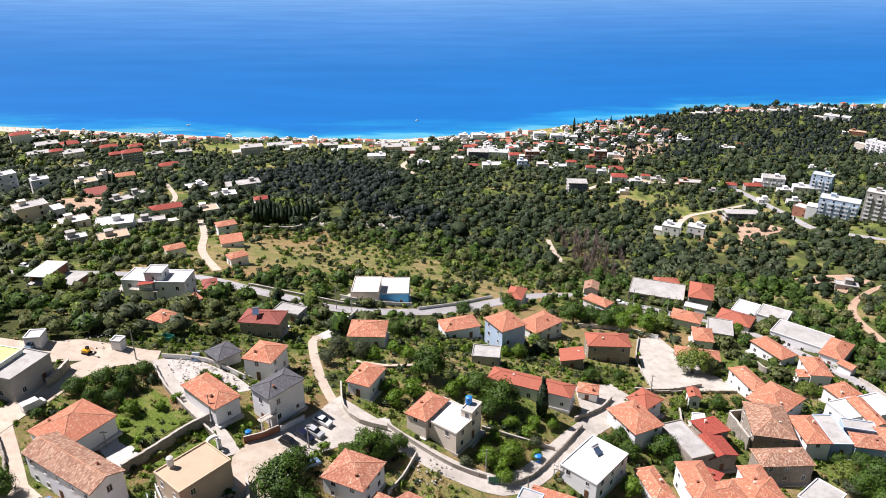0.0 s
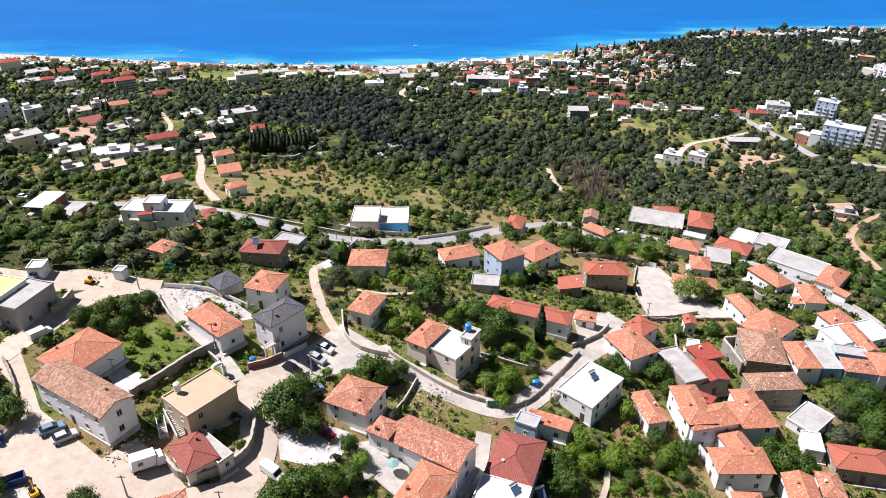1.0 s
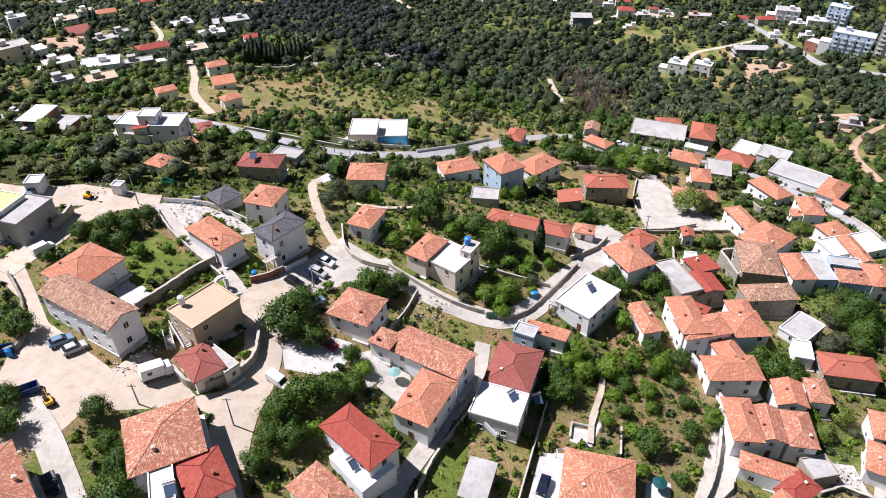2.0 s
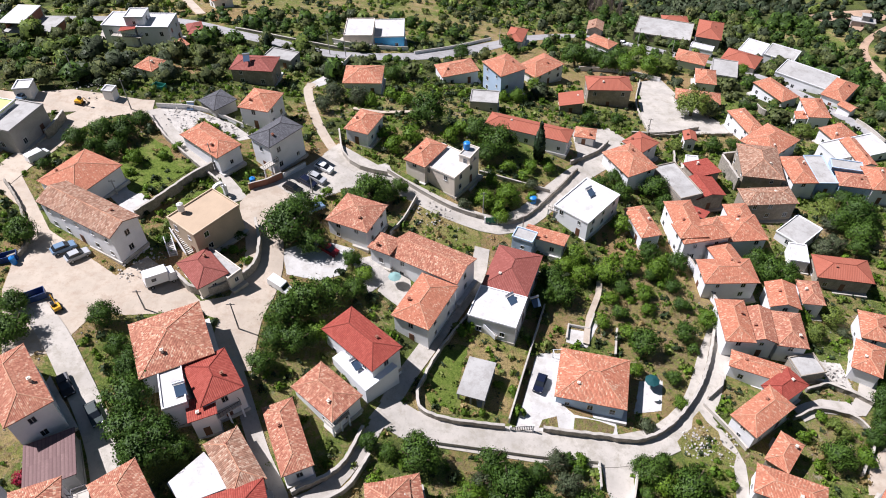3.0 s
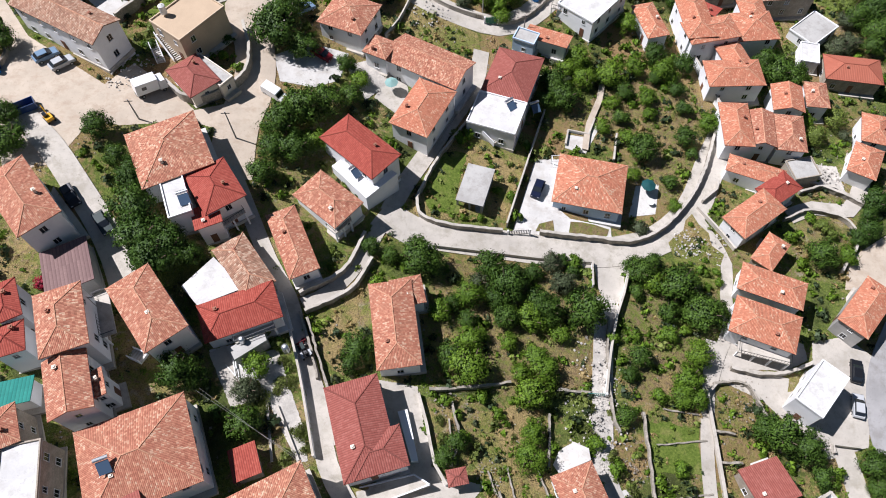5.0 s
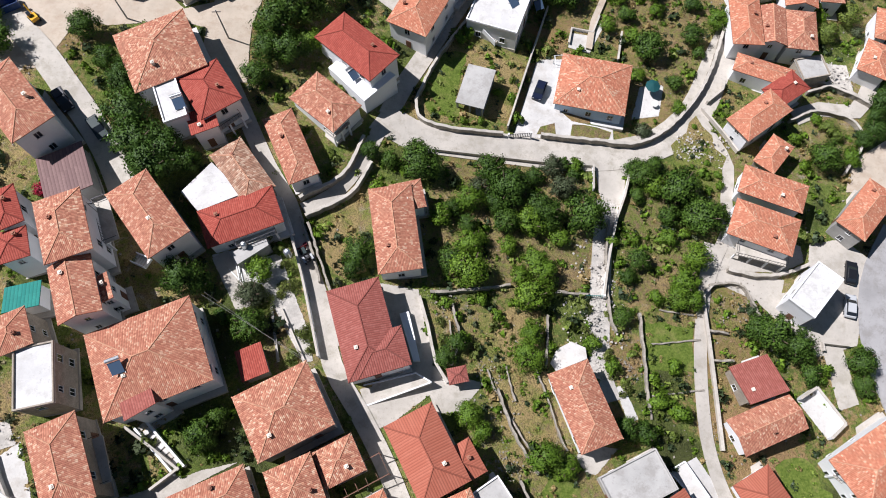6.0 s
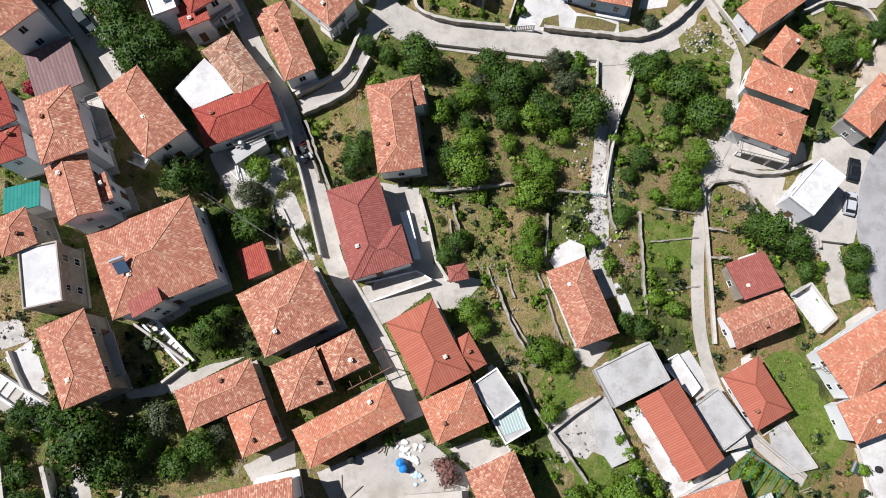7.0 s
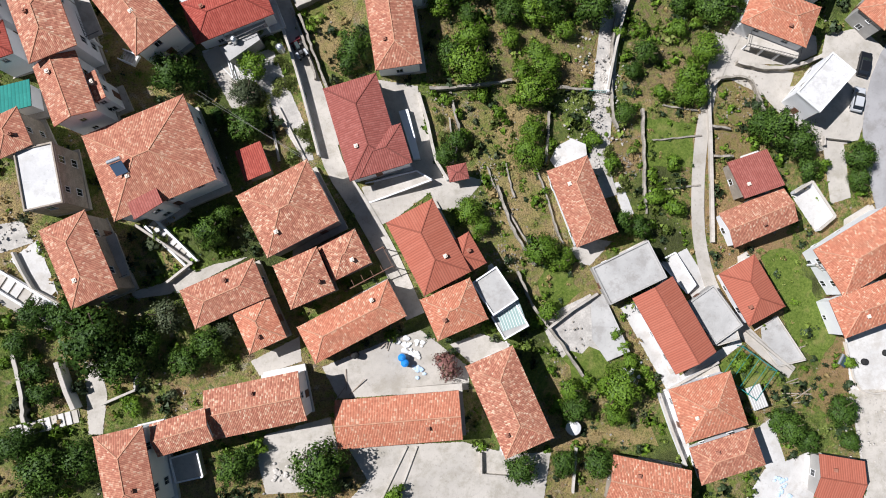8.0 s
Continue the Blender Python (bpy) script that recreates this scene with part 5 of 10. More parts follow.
def low_slab(name, label, material, pts, height, edge=None):
    """A flat cast slab with upright sides, standing height over the ground in its middle."""
    cx, cy = sum(p[0] for p in pts) / len(pts), sum(p[1] for p in pts) / len(pts)
    ob = thing(name, Matrix.Translation((cx, cy, ground(cx, cy))), label, name.replace("_", " "))
    bm = bmesh.new()
    base = [bm.verts.new((x - cx, y - cy, min(ground(x, y) - ground(cx, cy), 0) - 0.6)) for x, y in pts]
    top = [bm.verts.new((x - cx, y - cy, height)) for x, y in pts]
    bm.faces.new(top)
    bm.faces.new(base[::-1])
    for i in range(len(pts)):
        j = (i + 1) % len(pts)
        bm.faces.new((base[i], base[j], top[j], top[i]))
    bmesh.ops.recalc_face_normals(bm, faces=bm.faces[:])
    part("slab", bm, material, ob)
    if edge:
        for i in range(len(pts)):
            a, b = Vector((pts[i][0] - cx, pts[i][1] - cy, 0)), Vector((pts[(i + 1) % len(pts)][0] - cx, pts[(i + 1) % len(pts)][1] - cy, 0))
            bm = bmesh.new()
            box(bm, 0, (b - a).length, -0.1, 0.1, height, height + 0.25)
            part("kerb", bm, edge, ob, "", Matrix.Translation(a) @ Matrix.Rotation(math.atan2(b.y - a.y, b.x - a.x), 4, "Z"))
    FOOT.append((cx, cy, 0, 0.5 * (max(p[0] for p in pts) - min(p[0] for p in pts)), 0.5 * (max(p[1] for p in pts) - min(p[1] for p in pts))))
    return ob


def timber_pile(x, y, r, n, label, material=None, length=2.6):
    """Loose beams and boards lying about on the ground."""
    rng = random.Random(int(abs(x * 17 + y * 5)))
    ob = thing("timber_pile", Matrix.Translation((x, y, ground(x, y) + 0.12)), label, "timber")
    lean = rng.uniform(0, 180)
    for i in range(n):
        bm = bmesh.new()
        k = length * rng.uniform(0.5, 1.1) / 2
        box(bm, -k, k, -0.07, 0.07, 0, rng.choice((0.05, 0.12)))
        px, py = rng.uniform(-r, r), rng.uniform(-r, r)
        part("board", bm, material or WOODEN, ob, "", pose(px, py, ground(x + px, y + py) - ground(x, y) + 0.05 + 0.04 * i, rng.uniform(-4, 4), 0, lean + rng.uniform(-35, 35)))
    return ob


def sheet_canopy(label, material, x, y, turn, w, d, h, slats=0):
    """A light roof sheet on four thin posts."""
    ob = thing("canopy", pose(x, y, ground(x, y), 0, 0, turn), label, "canopy")
    bm = bmesh.new()
    box(bm, -w / 2, w / 2, -d / 2, d / 2, h, h + 0.06)
    part("roof_sheet", bm, material, ob)
    for i in (-1, 1):
        for j in (-1, 1):
            bm = bmesh.new()
            tube(bm, (i * (w / 2 - 0.1), j * (d / 2 - 0.1), -0.3), (i * (w / 2 - 0.1), j * (d / 2 - 0.1), h), 0.04, 0.04, 6)
            part("post", bm, STEEL, ob)
    for i in range(slats):
        bm = bmesh.new()
        px = -w / 2 + (i + 0.5) * w / slats
        box(bm, px - 0.04, px + 0.04, -d / 2, d / 2, h + 0.06, h + 0.1)
        part("batten", bm, FRAME, ob)
    return ob


def sacks(x, y, r, n, label, material):
    """Crumpled bags and sheeting heaped on a yard."""
    rng = random.Random(int(abs(x * 11 + y * 23)))
    bm = bmesh.new()
    for i in range(n):
        px, py = x + rng.gauss(0, r / 2), y + rng.gauss(0, r / 2)
        k = rng.uniform(0.18, 0.42)
        v = bmesh.ops.create_icosphere(bm, subdivisions=1, radius=k)["verts"]
        for q in v:
            q.co = Vector((q.co.x * rng.uniform(0.8, 1.5), q.co.y * rng.uniform(0.8, 1.3), q.co.z * 0.5)) + Vector((px, py, ground(px, py) + 0.2))
    return tagged(new("sacks", to_mesh("sacks", bm, material)), label, "sacks", "", "stuff")


def porch(x, y, turn, w, d, h, label):
    """A raised slab on posts with a railing, standing against a house."""
    g = ground(x, y)
    ob = thing("balcony", pose(x, y, g, 0, 0, turn), label, "balcony")
    bm = bmesh.new()
    box(bm, -w / 2, w / 2, -d / 2, d / 2, h - 0.18, h)
    part("floor_slab", bm, CONCRETE, ob)
    n = max(2, int(w / 2.6))
    for i in range(n + 1):
        bm = bmesh.new()
        px = -w / 2 + 0.15 + i * (w - 0.3) / n
        box(bm, px - 0.13, px + 0.13, -d / 2 + 0.02, -d / 2 + 0.28, -0.6, h - 0.18)
        part("post", bm, WALL["white"], ob)
    bm = bmesh.new()
    box(bm, -w / 2, w / 2, -d / 2, -d / 2 + 0.06, h + 0.88, h + 0.95)
    for s in (-1, 1):
        box(bm, s * (w / 2 - 0.03) - 0.03, s * (w / 2 - 0.03) + 0.03, -d / 2 + 0.06, d / 2, h + 0.88, h + 0.95)
    part("handrail", bm, DARK, ob)
    for i in range(int(w / 0.5) + 1):
        bm = bmesh.new()
        px = -w / 2 + 0.03 + i * (w - 0.06) / int(w / 0.5)
        box(bm, px - 0.02, px + 0.02, -d / 2 + 0.01, -d / 2 + 0.05, h, h + 0.88)
        part("baluster", bm, DARK, ob)
    return ob

# ---- roads, lanes and yards ----
road("road", ASPHALT, "grey asphalt road winding along the village edge", 6.5, [(-150.6, 210.3), (-123.1, 212.5), (-88.6, 213.1), (-63.3, 199.2), (-47.3, 192.5), (-32.5, 188.8), (-15.4, 195.2), (3.2, 210.6), (20.9, 233.3), (39.1, 254.1), (60.6, 265.7), (80.4, 256.4), (93.3, 244.6)], lift=0.100)
road("lane", ASPHALT, "grey lane past stone houses", 4.5, [(77.8, 245.6), (100.7, 237.9), (113.2, 224.5), (121.7, 202.3), (125.5, 183.7), (127.1, 167.8), (126.6, 150.9)], lift=0.106)
road("lane", DIRT, "narrow pale lane climbing between gardens", 2.3, [(-34.3, 161.6), (-34.6, 156.8), (-33.1, 149.8), (-30.5, 140.5), (-27.9, 133.8), (-25.4, 129.0), (-23.4, 125.6)], lift=0.112)
yard("yard", PALE, "white concrete driveway beside a red-roofed house", [(-32.7, 182.2), (-28.6, 183.1), (-29.0, 170.1), (-30.2, 163.1), (-33.6, 157.6), (-35.6, 159.6), (-31.8, 169.5)], lift=0.068)
road("lane", CONCRETE, "pale concrete lane beside garden walls", 5.5, [(-25.2, 127.8), (-15.7, 121.7), (-5.4, 116.2), (2.0, 112.6), (11.8, 110.5), (19.1, 114.7), (26.8, 124.1), (34.4, 133.0), (40.6, 139.0)], lift=0.124)
road("lane", DIRT, "dusty unpaved lane by a building site", 6, [(-87.9, 106.9), (-86.2, 112.4), (-83.4, 118.6), (-80.3, 127.9), (-73.9, 134.0), (-66.2, 135.6)], lift=0.130)
road("lane", CONCRETE, "narrow lane along a stone wall", 3.2, [(-66.0, 134.9), (-60.3, 126.9), (-53.3, 119.7), (-45.4, 112.3), (-41.2, 106.8)], lift=0.136)
road("lane", DIRT, "dusty lane curving past a retaining wall", 7, [(-34.2, 112.2), (-37.7, 105.7), (-34.6, 96.1), (-33.7, 86.2), (-35.3, 76.7), (-35.2, 65.9)], lift=0.142)
road("alley", CONCRETE, "shaded concrete alley between house walls", 3.2, [(8.4, 103.2), (6.4, 94.0), (-1.5, 78.8), (-7.0, 68.4), (-9.3, 62.8)], lift=0.148)
road("lane", CONCRETE, "broad pale concrete lane round walled gardens", 6, [(-10.2, 62.1), (-5.5, 59.6), (3.2, 58.9), (11.1, 58.5), (21.2, 58.1), (31.7, 59.2), (39.8, 62.3), (47.3, 69.3), (53.8, 81.1), (58.4, 88.8)], lift=0.154)
road("alley", CONCRETE, "narrow stepped alley between old houses", 2.6, [(-35.3, 68.2), (-32.4, 61.8), (-27.7, 51.4), (-24.3, 45.4), (-21.9, 38.3), (-18.7, 29.2), (-16.0, 23.1)], lift=0.160)
road("alley", CONCRETE, "narrow walled alley", 2.4, [(-10.2, 60.9), (-13.6, 53.4), (-17.6, 47.2), (-22.0, 44.2)], lift=0.166)
road("alley", CONCRETE, "shaded alley between house walls", 2.8, [(-19.1, 30.2), (-16.9, 20.3), (-13.1, 13.7), (-9.2, 6.2), (-5.8, -2.1)], lift=0.172)
road("path", RUBBLE, "white stony path between garden plots", 3.4, [(27.5, 49.5), (25.6, 39.1), (24.2, 29.8), (23.2, 20.7), (24.3, 15.3)], lift=0.178)
road("path", CONCRETE, "narrow pale path beside terraces", 2.2, [(45.2, 42.6), (43.0, 34.0), (40.7, 24.6), (39.5, 15.3), (39.5, 7.1), (41.9, -1.1), (47.4, -7.6), (54.0, -13.3)], lift=0.184)
road("lane", ASPHALT, "grey tarred lane with parked cars", 6, [(81.5, 45.3), (76.2, 38.0), (73.3, 30.8), (72.6, 22.9), (73.9, 15.1), (75.3, 8.4)], lift=0.190)
road("lane", CONCRETE, "pale lane with parked cars beside a house", 4.2, [(-70.4, 76.8), (-63.6, 70.0), (-57.8, 62.5), (-52.8, 55.6), (-49.5, 50.0), (-47.1, 44.6)], lift=0.196)
road("lane", CONCRETE, "pale lane between houses", 2.2, [(46.8, 69.4), (49.6, 63.0), (51.4, 57.6), (49.9, 51.2), (49.0, 45.0), (46.2, 40.2), (43.9, 35.5)], lift=0.202)
road("lane", CONCRETE, "curving pale lane along a stone wall", 3.2, [(66.4, 68.5), (72.3, 70.7), (79.3, 70.5), (83.7, 76.1), (87.1, 82.0)], lift=0.208)
road("path", DIRT, "winding pale dirt road on the slope", 3.0, [(-309.1, 692.2), (-247.9, 573.1), (-198.8, 473.5), (-172.4, 418.4), (-161.0, 383.9)], lift=0.214)
road("path", DIRT, "pale dirt road between hillside houses", 3.2, [(-126.8, 334.7), (-110.9, 295.0), (-98.5, 256.8), (-81.3, 223.2)], lift=0.220)
road("path", DIRT, "pale dirt road towards the beach", 6, [(-44.0, 965.6), (-38.7, 814.4), (-44.6, 725.6), (-27.7, 658.0)], lift=0.226)
road("path", SCAR, "reddish earth track winding in scrub", 3.2, [(222.7, 304.7), (205.9, 292.9), (187.4, 275.0), (174.5, 257.2), (166.6, 239.4), (161.7, 222.5), (158.3, 210.2), (158.2, 200.3)], lift=0.232)
road("path", ASPHALT, "grey road through the far valley", 6.5, [(262.3, 633.5), (264.9, 593.3), (264.3, 545.4), (262.2, 491.9), (258.7, 444.3), (270.2, 423.6), (282.9, 403.6)], lift=0.238)
road("path", DIRT, "pale dirt road through the far valley", 5, [(163.6, 453.3), (189.0, 497.7), (214.3, 512.8), (253.9, 532.1)], lift=0.244)
road("path", DIRT, "pale stony track in the woods", 3, [(69.0, 414.9), (66.7, 377.5), (66.1, 336.6)], lift=0.250)
road("path", DIRT, "pale road beside far houses", 6, [(136.0, 613.7), (175.7, 645.9), (224.3, 625.3), (249.3, 635.2)], lift=0.256)
yard("yard", DIRT, "wide dusty yard in front of a long house", [(-89.9, 106.7), (-85.0, 109.8), (-78.4, 101.0), (-73.1, 93.7), (-58.0, 83.4), (-54.2, 88.7), (-47.8, 84.2), (-42.6, 79.3), (-35.9, 82.3), (-33.7, 87.4), (-31.6, 84.5), (-33.3, 79.1), (-36.0, 75.1), (-42.8, 76.8), (-53.7, 74.7), (-58.4, 75.4), (-62.1, 66.4), (-69.0, 64.0), (-75.2, 78.7), (-76.4, 86.3), (-76.2, 92.0), (-78.6, 97.8)], lift=0.050)
yard("yard", CONCRETE, "pale concrete car park between houses", [(-40.0, 108.8), (-34.6, 116.5), (-29.9, 120.5), (-25.7, 126.6), (-20.4, 124.6), (-15.0, 120.9), (-17.7, 116.5), (-23.3, 112.5), (-26.5, 110.0), (-29.8, 102.4), (-32.8, 95.5), (-35.5, 93.4), (-38.1, 100.6)], lift=0.056)
yard("yard", PALE, "white concrete court with a parked car", [(-31.0, 94.4), (-24.9, 98.8), (-17.6, 97.4), (-19.0, 90.6), (-23.3, 87.9), (-29.4, 88.3)], lift=0.062)
yard("yard", CONCRETE, "pale concrete village square", [(66.4, 203.1), (75.6, 208.5), (77.4, 189.5), (84.2, 172.7), (84.6, 164.9), (59.3, 159.4), (60.3, 176.5)], lift=0.068)
yard("yard", PALE, "white concrete driveway", [(17.6, 78.0), (22.7, 78.6), (21.3, 67.0), (23.0, 65.3), (30.5, 64.2), (30.4, 61.6), (12.0, 61.2), (15.0, 70.0)], lift=0.074)
yard("yard", PALE, "white terrace beside a villa", [(36.9, 73.8), (41.6, 74.5), (39.7, 67.6), (34.3, 66.6)], lift=0.080)
yard("yard", CONCRETE, "pale concrete yard with parked cars", [(64.0, 43.0), (70.6, 44.1), (76.2, 39.0), (72.1, 33.3), (68.8, 24.9), (61.3, 22.9), (57.5, 25.8), (55.5, 33.6), (61.9, 34.8)], lift=0.086)
yard("yard", CONCRETE, "worn concrete courtyard between stone houses", [(-19.0, -8.7), (-10.3, -5.5), (-5.1, -4.1), (1.7, -9.7), (1.6, -13.0), (-16.8, -13.2)], lift=0.092)
yard("yard", CONCRETE, "cracked concrete yard", [(-15.7, -20.0), (0.5, -20.4), (6.3, -22.3), (7.2, -30.9), (-17.1, -28.7), (-13.1, -24.7)], lift=0.098)
yard("lawn", LAWN, "green grass and weeds beside a cast slab", [(15.8, -9.1), (20.2, -7.4), (23.4, -10.5), (26.7, -8.5), (30.0, -12.0), (28.4, -14.3), (18.0, -13.8)], lift=0.104)
yard("lawn", LAWN, "green grass below citrus trees", [(13.3, 5.7), (16.7, 4.8), (19.5, 0.8), (14.9, -2.4), (13.1, 0.8)], lift=0.050)
yard("lawn", LAWN, "green lawn behind a house", [(49.9, 5.6), (55.5, 6.9), (62.5, -7.3), (59.1, -11.7), (54.4, -7.9)], lift=0.056)
yard("lawn", LAWN, "green terrace of rough grass", [(31.2, 28.6), (40.1, 27.8), (38.9, 19.9), (31.1, 19.9)], lift=0.062)
yard("plot", DRYGRASS, "dry yellow grass in a walled plot", [(5.1, 85.4), (17.8, 83.2), (11.0, 64.5), (-4.0, 62.3), (-5.5, 66.8)], lift=0.068)
yard("lawn", LAWN, "patch of greener grass in a dry plot", [(-4.0, 68.6), (0.6, 77.5), (4.4, 77.5), (1.9, 67.1), (4.8, 63.2), (-2.0, 63.6)], lift=0.110)
yard("plot", EARTH, "brown soil of a vegetable garden", [(38.2, 99.6), (51.2, 102.0), (56.6, 91.7), (51.3, 79.6), (43.2, 68.4), (37.2, 78.5), (34.3, 89.5)], lift=0.074)
yard("plot", EARTH, "brown soil between citrus trees", [(0.2, 54.6), (24.7, 55.6), (24.4, 42.9), (22.5, 32.8), (16.8, 31.6), (-3.0, 32.6), (-1.8, 44.2)], lift=0.080)
yard("plot", EARTH, "brown soil of a terraced garden", [(32.9, 56.1), (50.0, 51.4), (44.0, 38.6), (41.7, 29.5), (29.2, 32.1), (29.8, 46.3)], lift=0.086)
yard("plot", DRYGRASS, "dry grass on a neglected terrace", [(3.9, 29.2), (14.5, 29.5), (14.9, 19.7), (13.5, 7.5), (8.2, 5.9), (4.3, 17.0)], lift=0.092)
yard("lawn", LAWN, "green grass plot by a stone wall", [(-68.4, 112.9), (-63.0, 124.1), (-52.7, 115.7), (-59.0, 106.1), (-63.1, 106.4)], lift=0.098)
yard("yard", PALE, "white concrete terrace", [(-66.6, 105.0), (-64.4, 109.8), (-57.8, 103.7), (-58.9, 97.7)], lift=0.050)
yard("lawn", LAWN, "green grass along a wall", [(-54.7, 100.8), (-47.0, 112.0), (-44.7, 109.7), (-47.0, 105.6), (-50.1, 105.0), (-51.7, 99.7)], lift=0.056)
yard("yard", RUBBLE, "pale building rubble on cleared ground", [(-65.4, 135.1), (-61.2, 138.4), (-48.1, 132.9), (-42.6, 128.4), (-45.3, 126.7), (-54.7, 133.8), (-57.9, 125.1)], lift=0.062)
yard("yard", DIRT, "dusty building plot", [(-106.5, 138.1), (-95.5, 136.8), (-85.1, 139.7), (-67.7, 138.2), (-66.0, 134.9), (-76.0, 132.8), (-88.3, 129.6), (-103.4, 132.3)], lift=0.068)
yard("plot", DRYGRASS, "stony weedy waste ground beside a lane", [(46.8, 68.0), (51.2, 59.5), (48.6, 52.2), (44.5, 51.9), (41.7, 55.6), (41.4, 61.2)], lift=0.215)
yard("plot", DRYGRASS, "dry grass and stones beside a lane", [(-11.1, 106.7), (-5.4, 115.6), (7.9, 107.7), (7.7, 101.5), (-0.5, 101.2)], lift=0.080)
yard("scar", SCAR, "bare pale earth on a cleared hillside", [(231.0, 896.3), (306.8, 909.3), (270.6, 807.3), (211.4, 739.2), (187.2, 743.0)], lift=0.586)
yard("scar", SCAR, "bare pale earth at a building site", [(212.1, 463.9), (227.1, 470.4), (237.7, 449.3), (194.4, 396.0), (191.1, 413.4)], lift=0.592)
yard("scar", SCAR, "bare pale earth beside a lone house", [(180.4, 316.6), (211.8, 323.1), (214.2, 308.2), (190.6, 287.4), (180.8, 298.7)], lift=0.598)
yard("scar", SCAR, "bare pale earth among hillside houses", [(-228.2, 382.7), (-216.3, 412.3), (-173.3, 331.1), (-187.5, 319.9)], lift=0.550)
yard("yard", CONCRETE, "pale concrete drive between gardens", [(26.3, 56.5), (32.8, 56.4), (29.9, 47.0), (28.0, 45.3), (26.5, 51.0)], lift=0.056)
yard("yard", PALE, "pale strip beside a long red-roofed house", [(25.5, -1.9), (27.5, -0.8), (34.9, -13.0), (32.4, -14.8)], lift=0.062)
yard("yard", PALE, "white yard between houses", [(33.8, 5.6), (37.1, 7.2), (40.9, 0.8), (37.6, -0.9)], lift=0.068)
yard("yard", PALE, "pale terrace of a house", [(63.9, -8.7), (72.3, -4.8), (71.7, -16.9), (64.2, -16.5)], lift=0.074)
yard("yard", RUBBLE, "pale stony path on a slope", [(64.1, -17.9), (71.1, -17.8), (69.7, -34.8), (65.3, -34.5)], lift=0.080)
yard("yard", PALE, "white yard below a tiled house", [(46.3, -22.2), (49.9, -20.2), (52.2, -28.8), (48.7, -29.0)], lift=0.086)
yard("yard", CONCRETE, "pale courtyard below a house", [(-1.0, -6.3), (3.6, -4.9), (8.1, -6.7), (2.6, -9.8)], lift=0.092)
yard("plot", DRYGRASS, "dry grass behind houses", [(18.9, -20.3), (29.4, -19.8), (30.6, -23.3), (20.1, -23.4)], lift=0.050)
yard("yard", PALE, "white terrace beside a stone house", [(-58.9, 7.4), (-55.7, 9.9), (-52.5, 0.7), (-56.1, 2.7)], lift=0.056)
yard("yard", CONCRETE, "pale stepped path below houses", [(-62.3, 6.6), (-58.9, 5.0), (-52.6, -0.4), (-54.0, -2.6), (-62.2, 2.9)], lift=0.062)
yard("yard", CONCRETE, "pale path among trees", [(-49.8, -6.6), (-47.8, -6.7), (-46.9, -11.2), (-47.4, -16.2), (-49.1, -16.2)], lift=0.068)
yard("yard", RUBBLE, "rubble beside a stone block", [(-61.7, 11.8), (-57.6, 12.5), (-56.2, 9.5), (-61.6, 7.7)], lift=0.074)
yard("yard", CONCRETE, "pale yard behind houses", [(-39.8, 3.7), (-36.2, 6.0), (-34.7, 4.4), (-37.6, 2.9)], lift=0.080)
yard("yard", CONCRETE, "grey concrete passage between house walls", [(-44.0, 2.5), (-37.0, 4.5), (-33.5, 6.0), (-28.8, 7.0), (-37.7, 2.3), (-43.5, 1.6)], lift=0.104)
yard("plot", DRYGRASS, "dry grass strip beside a concrete stair", [(-42.6, 11.6), (-40.0, 11.9), (-37.3, 5.8), (-39.3, 5.4)], lift=0.110)
yard("yard", CONCRETE, "worn terrace between gardens", [(-34.5, 35.7), (-32.4, 37.2), (-28.4, 28.8), (-30.5, 27.8)], lift=0.086)
yard("yard", RUBBLE, "pale gravel bed under vines beside an alley", [(-28.8, 35.5), (-25.1, 37.0), (-22.8, 30.9), (-20.7, 25.8), (-19.6, 20.8), (-21.0, 20.6), (-23.9, 25.8), (-26.7, 30.8)], lift=0.092)
yard("plot", EARTH, "brown soil bed between low white kerbs", [(-26.7, 29.9), (-24.3, 27.4), (-21.8, 21.2), (-24.9, 19.9)], lift=0.058)
yard("yard", CONCRETE, "grey paved court beside a red-roofed house", [(-11.8, 33.1), (-4.5, 32.1), (-4.5, 30.7), (-2.3, 21.0), (-0.7, 17.1), (-5.3, 17.5)], lift=0.098)
yard("yard", CONCRETE, "grey concrete court above an alley", [(-13.0, 16.8), (-5.2, 18.6), (-2.2, 16.8), (-9.1, 11.6), (-11.4, 11.2)], lift=0.050)
yard("yard", CONCRETE, "pale concrete ground between walls", [(47.7, 42.7), (50.9, 38.0), (57.9, 36.2), (56.4, 32.3), (63.1, 25.7), (58.8, 25.2), (52.1, 32.3), (45.3, 35.5), (43.7, 38.7)], lift=0.056)
yard("yard", CONCRETE, "grey terrace under a porch", [(47.4, 41.9), (48.3, 37.6), (57.9, 37.6), (62.2, 39.6), (62.2, 42.5), (52.9, 45.1)], lift=0.112)
yard("yard", CONCRETE, "pale walled yard by the road", [(62.3, 24.7), (66.1, 24.7), (66.8, 15.2), (63.1, 14.1)], lift=0.062)
yard("yard", CONCRETE, "pale ground in front of a villa", [(35.6, 155.8), (47.3, 161.0), (51.3, 154.1), (39.4, 136.5), (34.1, 135.1)], lift=0.068)
yard("yard", CONCRETE, "pale concrete yard by the alley", [(-12.5, 60.0), (-9.4, 65.1), (-4.0, 61.2), (-6.4, 58.6)], lift=0.074)
yard("yard", RUBBLE, "cleared stony ground", [(-18.3, 122.1), (-12.2, 125.5), (-10.6, 120.9), (-15.6, 119.8)], lift=0.080)
